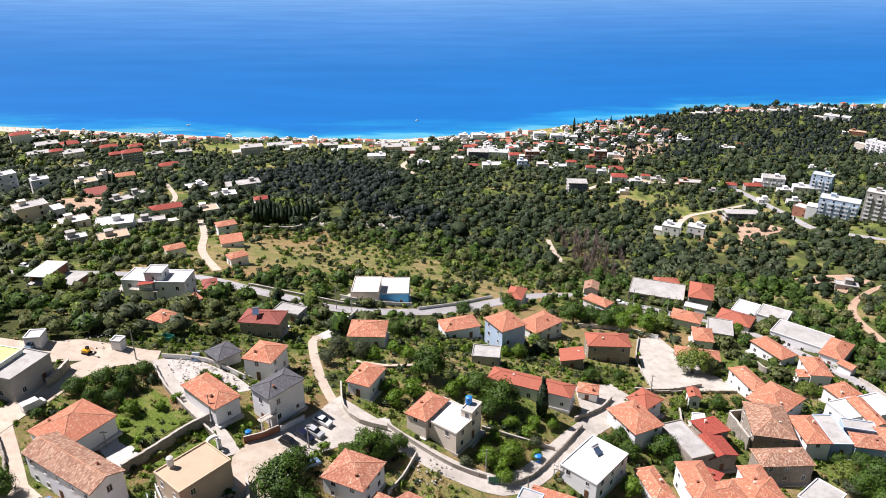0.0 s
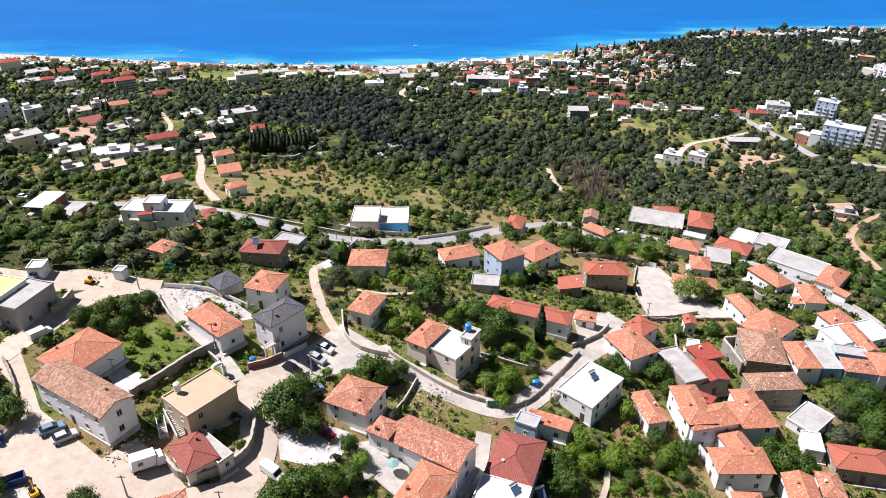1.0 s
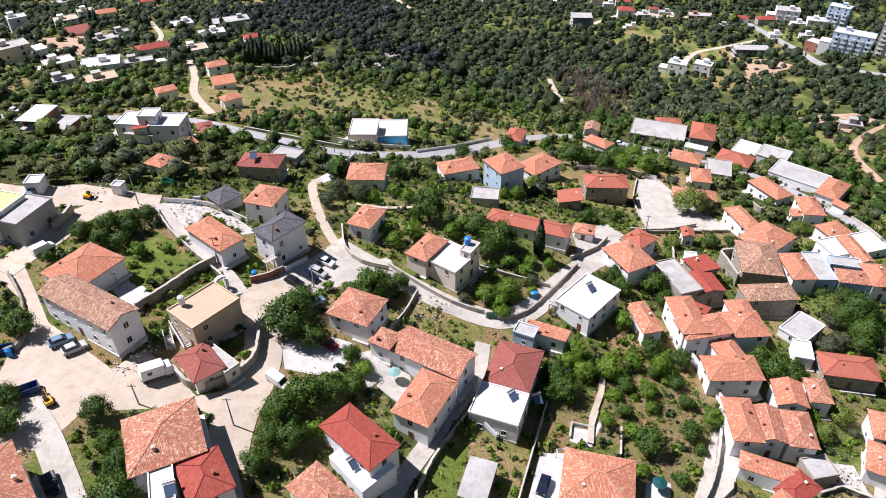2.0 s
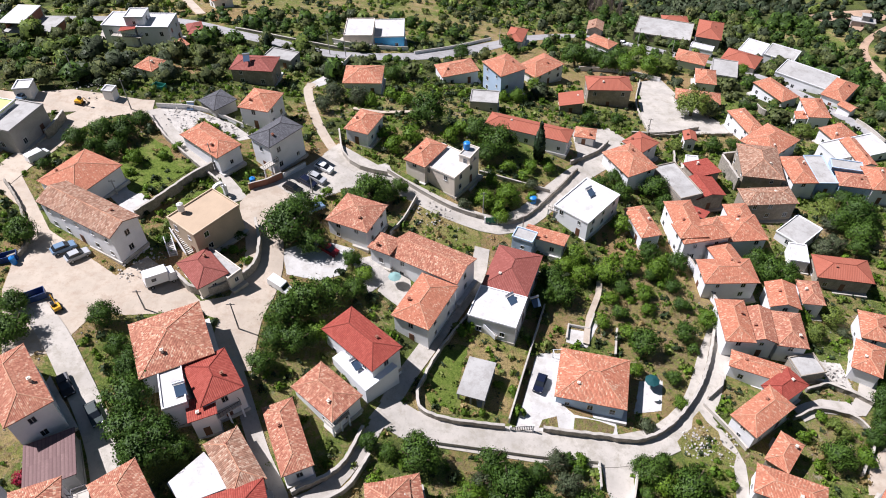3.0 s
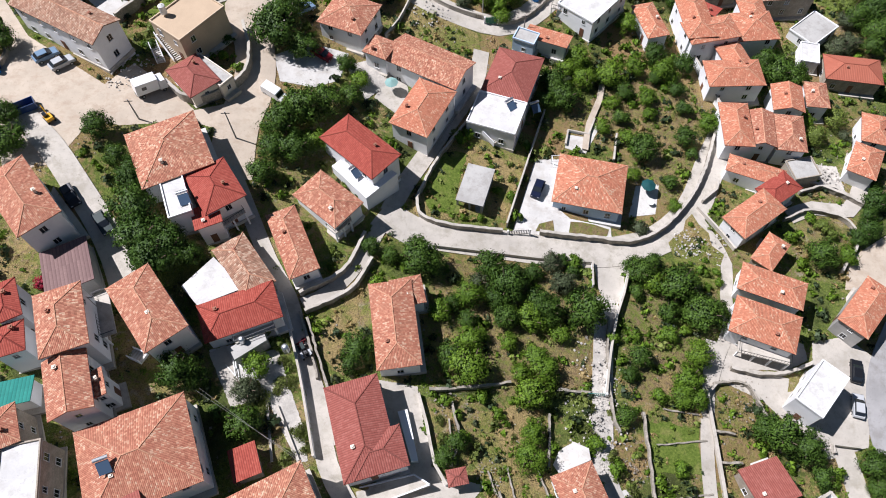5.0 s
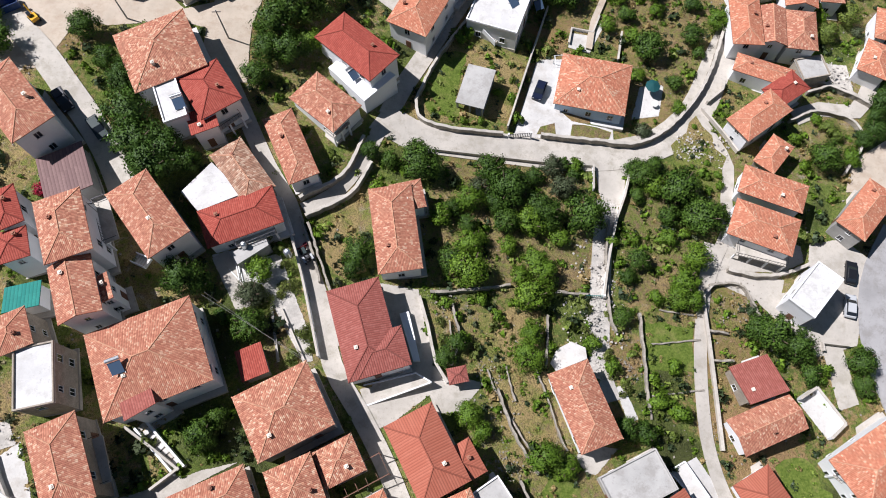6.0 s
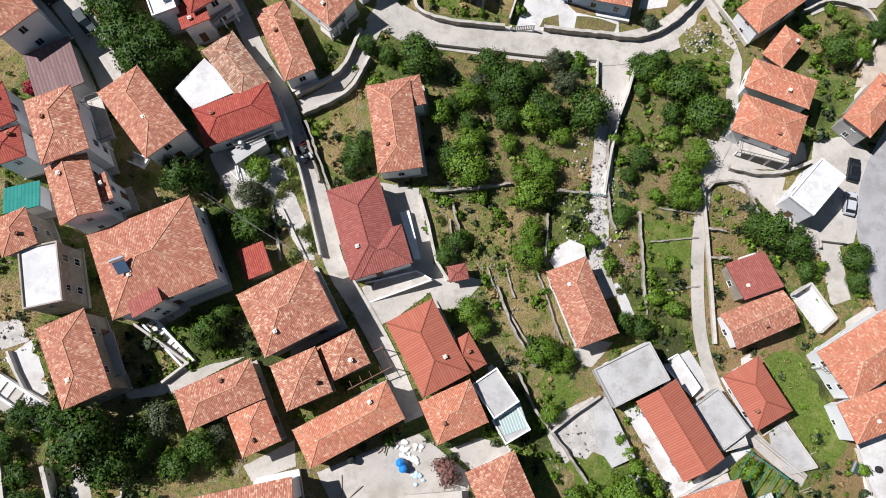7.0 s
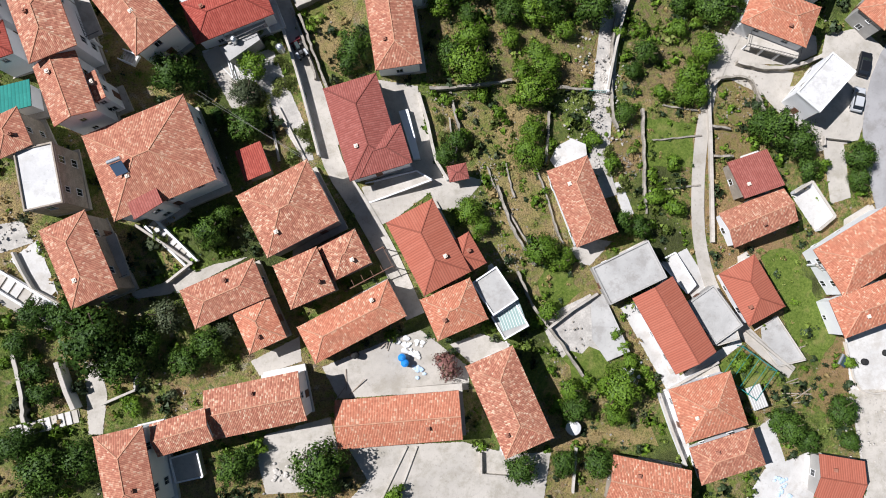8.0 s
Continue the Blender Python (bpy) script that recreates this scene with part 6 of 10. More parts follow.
yard("yard", DIRT, "pale stony bank above houses", [(76.0, 59.7), (86.3, 65.7), (82.2, 53.6), (73.3, 53.3)], lift=0.086)
yard("yard", CONCRETE, "pale terrace of a house", [(-10.1, 94.5), (-6.8, 96.6), (-6.2, 88.6), (-8.3, 84.3), (-12.6, 87.6)], lift=0.092)
yard("yard", RUBBLE, "stony garden beds", [(-18.1, 94.3), (-13.4, 96.7), (-10.0, 91.6), (-14.1, 86.6)], lift=0.098)
yard("lawn", LAWN, "small kitchen garden", [(22.5, 64.9), (26.2, 64.7), (25.9, 62.2), (21.7, 62.1)], lift=0.050)
road("path", DIRT, "narrow earth path below gardens", 1.4, [(-21.8, 146.4), (-14.9, 146.1), (-5.6, 149.7), (-1.9, 147.2)], lift=0.592)
road("path", DIRT, "worn earth path in a garden", 1.2, [(33.5, 99.5), (32.2, 94.0), (29.3, 87.7), (27.7, 81.2)], lift=0.598)
yard("plot", EARTH, "brown soil of a terraced garden with fruit trees", [(33.2, 97.1), (50.8, 103.4), (54.4, 91.9), (53.4, 81.5), (46.6, 69.1), (40.2, 72.4), (37.9, 77.4), (34.2, 85.4), (30.8, 82.2), (24.7, 88.6)], lift=0.068)
yard("yard", PALE, "pale paved seat corner in a garden", [(23.8, 81.4), (24.5, 84.8), (28.8, 84.5), (30.6, 88.2), (31.0, 86.5), (27.8, 80.5)], lift=0.074)
yard("plot", EARTH, "narrow flower bed before a villa", [(17.0, 64.0), (20.0, 64.6), (19.8, 62.2), (16.6, 61.9)], lift=0.104)
yard("plot", EARTH, "narrow vegetable bed before a villa", [(23.0, 64.6), (29.8, 63.6), (29.6, 62.0), (22.6, 62.0)], lift=0.110)
yard("yard", PALE, "white concrete strip below a sheet-roofed house", [(32.1, -14.2), (45.2, -7.2), (45.9, -8.2), (33.9, -15.5)], lift=0.092)
yard("plot", EARTH, "brown earth strip beside a house", [(24.3, 1.3), (25.9, 1.4), (31.7, -10.5), (30.7, -11.9)], lift=0.050)
yard("yard", CONCRETE, "concrete forecourt of a roadside house", [(-33.7, 199.0), (-10.1, 204.9), (-12.0, 223.0), (-32.0, 208.3)], lift=0.056)
yard("yard", CONCRETE, "pale concrete terrace round a large villa", [(-99.9, 187.7), (-106.6, 205.7), (-81.6, 200.5), (-75.8, 185.0), (-86.2, 178.2)], lift=0.062)
yard("yard", CONCRETE, "pale yard behind a long tiled house", [(-26.7, -17.6), (-18.0, -15.7), (-16.9, -20.6), (-20.0, -25.7), (-26.7, -25.6), (-27.8, -20.6)], lift=0.060)
yard("yard", PALE, "white strip beside an orange-roofed house", [(30.8, -15.1), (32.4, -14.6), (36.0, -24.4), (34.4, -26.7)], lift=0.066)
yard("yard", PALE, "cluttered white yard between houses", [(48.0, -28.2), (56.0, -25.9), (56.2, -33.0), (51.2, -34.8), (43.6, -33.8)], lift=0.072)
yard("yard", PALE, "broad pale terrace of a villa", [(63.9, -8.2), (70.8, -4.8), (74.5, -8.6), (73.6, -16.9), (65.2, -16.6)], lift=0.078)
yard("yard", CONCRETE, "pale ground below a villa wing", [(63.7, -16.5), (73.6, -16.9), (71.6, -35.8), (64.7, -35.3), (65.3, -24.7)], lift=0.084)
yard("yard", RUBBLE, "pale stony earth round a cast slab", [(12.6, -3.1), (20.7, 0.4), (23.1, -6.5), (21.6, -10.3), (17.1, -10.5), (14.2, -7.0)], lift=0.090)
yard("yard", CONCRETE, "pale yard with low white walls", [(5.9, -22.7), (13.5, -22.8), (11.9, -31.0), (5.2, -30.3)], lift=0.096)
yard("plot", EARTH, "brown strip beside a sheet-roofed house", [(24.4, 0.3), (26.3, 1.2), (31.3, -10.4), (29.8, -11.6)], lift=0.050)
yard("yard", CONCRETE, "pale earth yard between stone houses", [(-28.5, -7.5), (-22.0, -4.3), (-21.7, -7.8), (-27.4, -9.5)], lift=0.058)
yard("plot", DRYGRASS, "dry yellow grass strip behind an alley wall", [(-19.6, 46.2), (-14.7, 51.2), (-12.5, 35.0), (-15.5, 33.3), (-18.3, 35.9)], lift=0.070)
yard("yard", PALE, "pale floor of an unroofed court", [(55.9, 15.9), (59.2, 17.7), (62.9, 11.9), (59.9, 9.7)], lift=0.09)
yard("yard", PALE, "pale strip beside a garden house", [(25.3, 17.5), (26.7, 18.0), (28.5, 12.7), (26.8, 12.2)], lift=0.060)
yard("yard", CONCRETE, "pale court beside a small brick-red shed", [(-3.6, 17.5), (0.1, 19.0), (5.0, 17.9), (1.0, 13.5), (-2.3, 13.5)], lift=0.066)
yard("yard", CONCRETE, "grey paving below a garden house", [(17.9, 7.5), (22.0, 8.8), (24.7, 8.4), (20.8, 4.7), (19.1, 5.2)], lift=0.072)
yard("yard", RUBBLE, "loose stones of a fallen house", [(75.5, 81.4), (80.2, 81.2), (80.1, 75.1), (75.1, 75.8)], lift=0.080)
yard("yard", PALE, "pale yard below a red-roofed house", [(-34.5, 36.2), (-29.0, 37.9), (-27.3, 32.1), (-29.5, 30.4), (-32.2, 31.1)], lift=0.064)

# ---- village houses ----
house(-39.2, 19.8, -159, 14.3, 12.2, 6, "hip", "mixed", "white", "two-storey white rendered house with a mottled old clay-tiled hipped roof")
house(-39.7, 14.5, -150, 4.2, 4.5, 6.0, "shed", "brick", "white", "white lean-to wing with brown-red tiles beside a larger house", pitch=0.75, chimneys=0)
house(-12.1, 24.7, -75, 13.8, 7.8, 4.2, "hip", "brick", "white", "low white rendered house with a brown-red tiled hipped roof")
house(-9.8, 21.2, 15, 7.7, 5.8, 4.75, "hip", "brick", "white", "white porch wing under a brown-red tiled hipped roof", chimneys=0)
house(-7.8, 40.4, 97, 14.1, 6.7, 4.5, "hip", "mixed", "white", "two-storey white rendered house with a mottled old clay-tiled hipped roof")
house(-5.9, 46.1, -169, 5.0, 4.9, 4.2, "hip", "mixed", "white", "low white rendered house with a mottled old clay-tiled hipped roof")
house(-22.0, 13.0, -154, 10.7, 9.4, 6, "hip", "mixed", "grey", "two-storey bare concrete house with a mottled old clay-tiled hipped roof")
house(19.3, 14.1, -161, 6.5, 12.2, 4.2, "hip", "mixed", "white", "low white rendered house with a mottled old clay-tiled hipped roof")
house(47.8, 18.4, -163, 6.7, 6.3, 4, "shed", "brick", "stone", "low rough stone house with a brown-red tiled lean-to roof")
house(48.1, 11.6, -159, 11.0, 5.9, 4, "gable", "mixed", "white", "low white rendered house with a mottled old clay-tiled gabled roof")
house(59.9, 32.7, -134, 8.6, 4.6, 6, "flat", "white", "white", "two-storey white rendered house with a flat white roof")
house(53.3, 43.7, 156, 11.0, 7.1, 5.5, "hip", "orange", "white", "two-storey white rendered house with a orange clay-tiled hipped roof")
house(56.6, 51.1, 156, 11.2, 5.6, 5, "hip", "orange", "white", "two-storey white rendered house with a orange clay-tiled hipped roof")
house(58.8, 58.7, 138, 4.3, 7.1, 3.6, "hip", "orange", "stone", "low rough stone house with a orange clay-tiled hipped roof")
house(72.9, 47.5, 46, 11.2, 5.6, 5.5, "hip", "orange", "grey", "two-storey bare concrete house with a orange clay-tiled hipped roof")
house(32.9, -4.7, -153, 7.0, 13.0, 4, "gable", "sheet", "white", "low white rendered house with a smooth orange-red gabled roof")
house(46.4, 0.2, -153, 6.5, 9.3, 3.5, "hip", "sheet", "white", "low white rendered house with a smooth orange-red hipped roof")
house(65.5, 6.0, 29, 14.9, 8.8, 6, "hip", "orange", "white", "two-storey white villa with an orange clay-tiled hipped roof")
house(64.7, -3.1, 19, 10.4, 6.4, 5.9, "hip", "orange", "white", "lower wing of a white villa with orange clay tiles")
house(37.7, -17.2, 105, 8.4, 9.8, 4, "hip", "orange", "white", "low white rendered house with a orange clay-tiled hipped roof")
house(40.5, -24.8, -164, 10.2, 5.8, 3.6, "hip", "mixed", "white", "low white rendered house with a mottled old clay-tiled hipped roof")
house(27.5, -28.1, -103, 7.1, 11.7, 4, "gable", "orange", "stone", "low rough stone house with a orange clay-tiled gabled roof")
house(58.8, -29.5, 169, 7.1, 6.7, 3.6, "gable", "sheet", "grey", "low bare concrete house with a smooth orange-red gabled roof")
house(7.1, -14.3, -158, 7.3, 13.9, 5.5, "hip", "mixed", "white", "two-storey white rendered house with a mottled old clay-tiled hipped roof")
house(-8.3, -16.1, -177, 17.2, 6.7, 3.6, "gable", "orange", "stone", "low rough stone house with a orange clay-tiled gabled roof")
house(-26.5, -12.8, 10, 12.7, 6.5, 5.6, "gable", "mixed", "white", "two-storey white rendered house with a long mottled clay-tiled roof")
house(-35.5, -15.7, 15, 7.4, 4.3, 5.6, "gable", "mixed", "white", "lower wing of a long house under mottled clay tiles", chimneys=0)
house(-41.8, -20.3, -169, 6.4, 10.8, 6.2, "hip", "mixed", "white", "two-storey white rendered house with a mottled old clay-tiled hipped roof")
house(-47.7, 6.7, -157, 6.4, 11.1, 6, "hip", "mixed", "stone", "two-storey rough stone house with a mottled old clay-tiled hipped roof")
house(-52.2, 17.3, -169, 4.9, 7.8, 6, "flat", "white", "stone", "two-storey rough stone house with a flat white roof")
house(-30.7, 1.9, -158, 10.7, 5.6, 4, "hip", "mixed", "stone", "low rough stone house with a mottled old clay-tiled hipped roof")
house(-26.3, -2.3, -157, 5.4, 6.3, 4.2, "hip", "orange", "stone", "low rough stone house with a orange clay-tiled hipped roof")
house(-20.4, 3.7, -158, 6.5, 6.5, 4.2, "hip", "mixed", "stone", "low rough stone house with a mottled old clay-tiled hipped roof")
house(-15.0, 6.8, -155, 5.7, 5.3, 4, "hip", "mixed", "stone", "low rough stone house with a mottled old clay-tiled hipped roof")
house(-14.2, -2.4, -154, 14.0, 5.6, 4.2, "hip", "orange", "stone", "low rough stone house with a orange clay-tiled hipped roof")
house(-3.5, 7.6, -64, 11.6, 7.4, 4.5, "hip", "sheet", "white", "two-storey white rendered house with a smooth orange-red hipped roof")
house(0.7, 6.0, 118, 5.1, 6.2, 4.2, "hip", "sheet", "white", "low white rendered house with a smooth orange-red hipped roof")
house(-0.2, -1.2, -158, 7.7, 6.3, 4.4, "hip", "orange", "white", "two-storey white rendered house with a orange clay-tiled hipped roof")
house(5.7, 1.2, -148, 4.1, 5.4, 4, "flat", "grey", "white", "low white rendered house with a flat grey concrete roof")
house(7.8, -3.2, -152, 3.9, 3.6, 3.2, "flat", "grey", "white", "low white rendered house with a flat grey concrete roof")
house(26.3, 3.4, 24, 9.3, 6.0, 3.2, "flat", "grey", "grey", "low bare concrete house with a flat grey concrete roof")
house(40.1, -3.4, -147, 5.0, 7.4, 2.6, "flat", "grey", "grey", "low bare concrete house with a flat grey concrete roof")
house(-27.2, 20.0, -159, 3.8, 4.7, 2.5, "shed", "red", "stone", "small rough stone shed with a red-tiled lean-to roof", name="shed", windows=False, chimneys=0)
house(1.0, 18.6, -170, 2.9, 2.4, 2.5, "hip", "brick", "white", "small white rendered shed with a brown-red tiled hipped roof", name="shed", windows=False, chimneys=0)
house(-55.9, 22.9, -157, 4.7, 5.4, 6, "hip", "mixed", "stone", "two-storey rough stone house with a mottled old clay-tiled hipped roof")
house(-41.3, 39.7, -143, 6.6, 12.2, 6.5, "hip", "mixed", "white", "two-storey white rendered house with a mottled old clay-tiled hipped roof")
house(-29.9, 40.9, -160, 11.4, 6.3, 4, "hip", "red", "white", "low white rendered house with a red-tiled hipped roof")
house(-30.3, 48.5, -145, 5.4, 10.4, 3.5, "hip", "stone", "stone", "low rough stone house with a weathered brown-tiled hipped roof")
low_slab("roof_terrace", "flat white roof terrace between tiled houses", WHITE_ROOF, [(-39.1, 45.2), (-35.0, 50.0), (-29.8, 44.7), (-36.2, 42.0)], 2.6)
house(-23.7, 53.3, -157, 4.9, 12.5, 3.6, "hip", "mixed", "white", "low white rendered house with a mottled old clay-tiled hipped roof")
house(-18.8, 61.6, -132, 6.5, 9.9, 4, "hip", "mixed", "white", "low white rendered house with a mottled old clay-tiled hipped roof")
house(-13.9, 71.6, -134, 6.9, 12.9, 6, "hip", "red", "white", "two-storey white rendered house with a red-tiled hipped roof")
house(-3.3, 82.1, 152, 7.7, 11.7, 6, "hip", "orange", "white", "two-storey white rendered house with a orange clay-tiled hipped roof")
house(-2.0, 93.2, -121, 7.8, 15.5, 6, "gable", "mixed", "white", "two-storey white rendered house with a mottled old clay-tiled gabled roof")
house(-11.3, 96.1, -118, 4.9, 5.1, 4.5, "hip", "mixed", "white", "two-storey white rendered house with a mottled old clay-tiled hipped roof")
house(13.9, 93.5, -111, 11.8, 9.3, 5.5, "hip", "brick", "white", "two-storey white rendered house with a brown-red tiled hipped roof")
house(10.3, 84.3, -111, 7.8, 9.3, 4.6, "flat", "white", "white", "two-storey white rendered house with a flat white roof")
house(32.8, 117.3, -133, 12.7, 9.0, 5, "flat", "white", "white", "two-storey white rendered house with a flat white roof")
house(26.9, 71.1, 166, 12.7, 10.9, 3.7, "hip", "orange", "blue", "low pale blue house with a orange clay-tiled hipped roof")
pavilion(5.7, 68.9, -108, 8.2, 5.0, 2.8)
house(22.2, 106.4, 156, 9.4, 4.7, 3, "shed", "orange", "white", "low white rendered house with a orange clay-tiled lean-to roof")
house(17.5, 105.2, -116, 3.2, 4.5, 3.6, "flat", "grey", "blue", "low pale blue house with a flat grey concrete roof")
house(-17.1, 102.9, -115, 8.9, 9.5, 5, "hip", "mixed", "white", "two-storey white rendered house with a mottled old clay-tiled hipped roof")
house(-44.5, 95.9, -129, 10.3, 7.8, 6, "flat", "beige", "beige", "two-storey beige rendered house with a flat beige roof")
house(-42.8, 84.6, -140, 6.1, 8.4, 3, "hip", "brick", "cream", "low cream rendered house with a brown-red tiled hipped roof")
house(-64.0, 93.4, -121, 6.8, 19.7, 6.5, "gable", "stone", "white", "two-storey white rendered house with a weathered brown-tiled gabled roof")
house(-70.6, 106.1, -120, 11.6, 10.8, 4, "hip", "orange", "white", "low white rendered house with a orange clay-tiled hipped roof")
house(-49.1, 120.4, -131, 6.4, 13.1, 4.5, "hip", "orange", "white", "two-storey white rendered house with a orange clay-tiled hipped roof")
house(-35.3, 122.0, -129, 9.8, 6.7, 7.5, "hip", "slate", "white", "tall white rendered house with a dark grey tiled hipped roof")
house(-41.2, 135.9, -107, 8.3, 7.7, 5.5, "hip", "orange", "white", "two-storey white rendered house with a orange clay-tiled hipped roof")
house(-17.9, 134.5, -113, 8.7, 6.3, 4, "hip", "orange", "white", "low white rendered house with a orange clay-tiled hipped roof")
house(-3.5, 125.1, -123, 9.5, 5.8, 5, "hip", "orange", "cream", "two-storey cream rendered house with a orange clay-tiled hipped roof")
house(1.5, 122.9, -127, 8.5, 9.6, 5.2, "flat", "white", "cream", "two-storey cream rendered house with a flat white roof")
house(22.1, 143.5, -113, 5.8, 21.7, 4.2, "hip", "sheet", "white", "low white rendered house with a orange-red tiled hipped roof")
house(18.5, 178.3, -150, 9.0, 10.0, 9, "hip", "orange", "blue", "tall pale blue house with a orange clay-tiled hipped roof")
house(31.8, 196.6, -141, 13.2, 9.2, 5, "hip", "orange", "white", "two-storey white rendered house with a orange clay-tiled hipped roof")
house(4.9, 183.3, -162, 11.8, 7.7, 4, "hip", "orange", "white", "low white rendered house with a orange clay-tiled hipped roof")
house(-20.6, 163.9, -92, 9.1, 10.5, 4, "hip", "orange", "white", "low white rendered house with a orange clay-tiled hipped roof")
house(-26.0, 208.6, -91, 11.4, 9.0, 4.4, "flat", "white", "cream", "low cream house with a flat white roof beside the road")
house(-17.0, 214.0, -89, 11.9, 10.2, 4.4, "flat", "white", "azure", "two-storey bright blue house with a flat white roof")
house(28.4, 236.6, -109, 10.3, 6.9, 4.5, "hip", "sheet", "white", "two-storey white rendered house with a orange-red tiled hipped roof")
house(50.8, 182.2, -93, 8.1, 13.4, 6.5, "hip", "sheet", "stone", "two-storey rough stone house with a orange-red tiled hipped roof")
house(37.9, 172.1, -96, 6.9, 7.1, 3, "shed", "sheet", "stone", "low rough stone house with a orange-red tiled lean-to roof")
house(62.1, 243.0, -135, 6.4, 11.1, 4, "hip", "orange", "white", "low white rendered house with a orange clay-tiled hipped roof")
house(66.0, 272.5, -105, 8.0, 6.7, 4, "gable", "stone", "stone", "low rough stone house with a weathered brown-tiled gabled roof")
house(94.9, 270.9, -111, 15.5, 22.9, 5, "flat", "grey", "stone", "two-storey rough stone house with a flat grey concrete roof")
house(110.3, 260.9, -111, 15.6, 10.1, 7.5, "hip", "sheet", "grey", "tall bare concrete house with a orange-red tiled hipped roof")
house(102.4, 282.0, -97, 6.3, 11.3, 7, "hip", "sheet", "grey", "two-storey bare concrete house with a orange-red tiled hipped roof")
house(92.5, 228.1, -117, 8.5, 11.4, 4, "hip", "orange", "white", "low white rendered house with a orange clay-tiled hipped roof")
house(112.3, 230.5, -125, 10.2, 13.0, 4, "hip", "sheet", "grey", "low bare concrete house with a orange-red tiled hipped roof")
house(101.5, 218.3, -109, 11.4, 8.6, 3, "flat", "grey", "grey", "low bare concrete house with a flat grey concrete roof")
house(89.2, 203.7, -104, 9.5, 6.9, 4, "hip", "orange", "white", "low white rendered house with a orange clay-tiled hipped roof")
house(81.0, 186.5, -105, 6.6, 13.8, 3, "hip", "orange", "white", "low white rendered house with a orange clay-tiled hipped roof")
house(109.1, 194.0, -156, 7.5, 13.1, 4.2, "hip", "orange", "white", "low white rendered house with a orange clay-tiled hipped roof")
house(123.3, 246.0, -128, 11.2, 8.4, 4, "flat", "white", "white", "low white rendered house with a flat white roof")
house(131.3, 238.5, -127, 10.0, 10.8, 4, "flat", "grey", "white", "low white rendered house with a flat grey concrete roof")
house(126.8, 209.6, -132, 10.8, 18.1, 4.4, "flat", "grey", "white", "two-storey white rendered house with a flat grey concrete roof")
house(131.1, 195.4, -134, 13.8, 7.4, 4.2, "hip", "orange", "white", "low white rendered house with a orange clay-tiled hipped roof")
house(113.0, 175.9, -96, 10.5, 6.7, 5.2, "hip", "orange", "white", "two-storey white rendered house with a orange clay-tiled hipped roof")
house(87.8, 165.0, -167, 5.8, 12.0, 5, "hip", "orange", "white", "two-storey white rendered house with a orange clay-tiled hipped roof")
house(89.5, 152.6, -143, 13.1, 10.2, 5, "hip", "orange", "white", "two-storey white rendered house with a orange clay-tiled hipped roof")
house(112.0, 159.9, -163, 8.0, 6.4, 4.5, "hip", "orange", "white", "two-storey white rendered house with a orange clay-tiled hipped roof")
house(111.7, 147.5, -176, 4.7, 12.0, 4, "gable", "orange", "white", "low white rendered house with a orange clay-tiled gabled roof")
house(119.0, 154.0, -164, 7.1, 8.4, 3, "flat", "white", "white", "low white rendered house with a flat white roof")
house(108.3, 150.0, -164, 7.8, 7.6, 3.6, "flat", "white", "white", "low white rendered house with a flat white roof")
house(104.6, 139.8, -105, 3.8, 7.6, 4.2, "flat", "grey", "blue", "low pale blue house with a flat grey concrete roof")
house(81.3, 139.2, -101, 13.8, 10.2, 5.5, "hip", "stone", "stone", "two-storey rough stone house with a weathered brown-tiled hipped roof")
house(90.6, 137.1, -180, 6.5, 11.0, 5, "hip", "orange", "white", "two-storey white rendered house with a orange clay-tiled hipped roof")
house(78.8, 125.9, -88, 6.3, 12.9, 5.5, "hip", "stone", "stone", "two-storey rough stone house with a weathered brown-tiled hipped roof")
house(54.9, 114.0, -86, 12.4, 6.4, 6.5, "hip", "orange", "white", "two-storey white rendered house with a orange clay-tiled hipped roof")
house(57.7, 110.8, -169, 11.3, 6.8, 6.4, "hip", "orange", "white", "two-storey white rendered house with a orange clay-tiled hipped roof")
house(68.5, 113.9, -177, 9.1, 8.6, 5.5, "hip", "orange", "white", "two-storey white rendered house with a orange clay-tiled hipped roof")
house(69.4, 118.6, -177, 5.8, 7.4, 5.5, "hip", "orange", "white", "two-storey white rendered house with a orange clay-tiled hipped roof")
house(45.4, 114.2, -78, 10.2, 5.0, 4, "hip", "orange", "white", "low white rendered house with a orange clay-tiled hipped roof")
house(60.7, 99.8, -180, 11.7, 7.2, 5.5, "hip", "orange", "white", "two-storey white rendered house with a orange clay-tiled hipped roof")
house(62.1, 103.8, -166, 5.7, 9.2, 5.4, "hip", "orange", "white", "two-storey white rendered house with a orange clay-tiled hipped roof")
house(89.1, 104.4, -101, 7.3, 12.0, 4, "hip", "sheet", "stone", "low rough stone house with a smooth orange-red hipped roof")
house(58.1, 86.3, -95, 10.9, 5.9, 5.5, "hip", "orange", "white", "two-storey white rendered house with a orange clay-tiled hipped roof")
house(68.8, 84.9, 171, 6.1, 9.1, 5.5, "hip", "mixed", "white", "two-storey white rendered house with a mottled old clay-tiled hipped roof")
house(63.2, 85.7, -99, 8.8, 5.4, 5.3, "gable", "mixed", "white", "two-storey white rendered house with a mottled old clay-tiled gabled roof")
house(71.1, 94.2, -99, 7.1, 6.4, 5.2, "gable", "orange", "white", "two-storey white rendered house with a orange clay-tiled gabled roof")
house(78.3, 96.3, -98, 6.9, 4.8, 4.5, "hip", "mixed", "white", "two-storey white rendered house with a mottled old clay-tiled hipped roof")
house(60.1, 76.1, -114, 4.2, 10.9, 4.2, "hip", "orange", "white", "low white rendered house with a orange clay-tiled hipped roof")
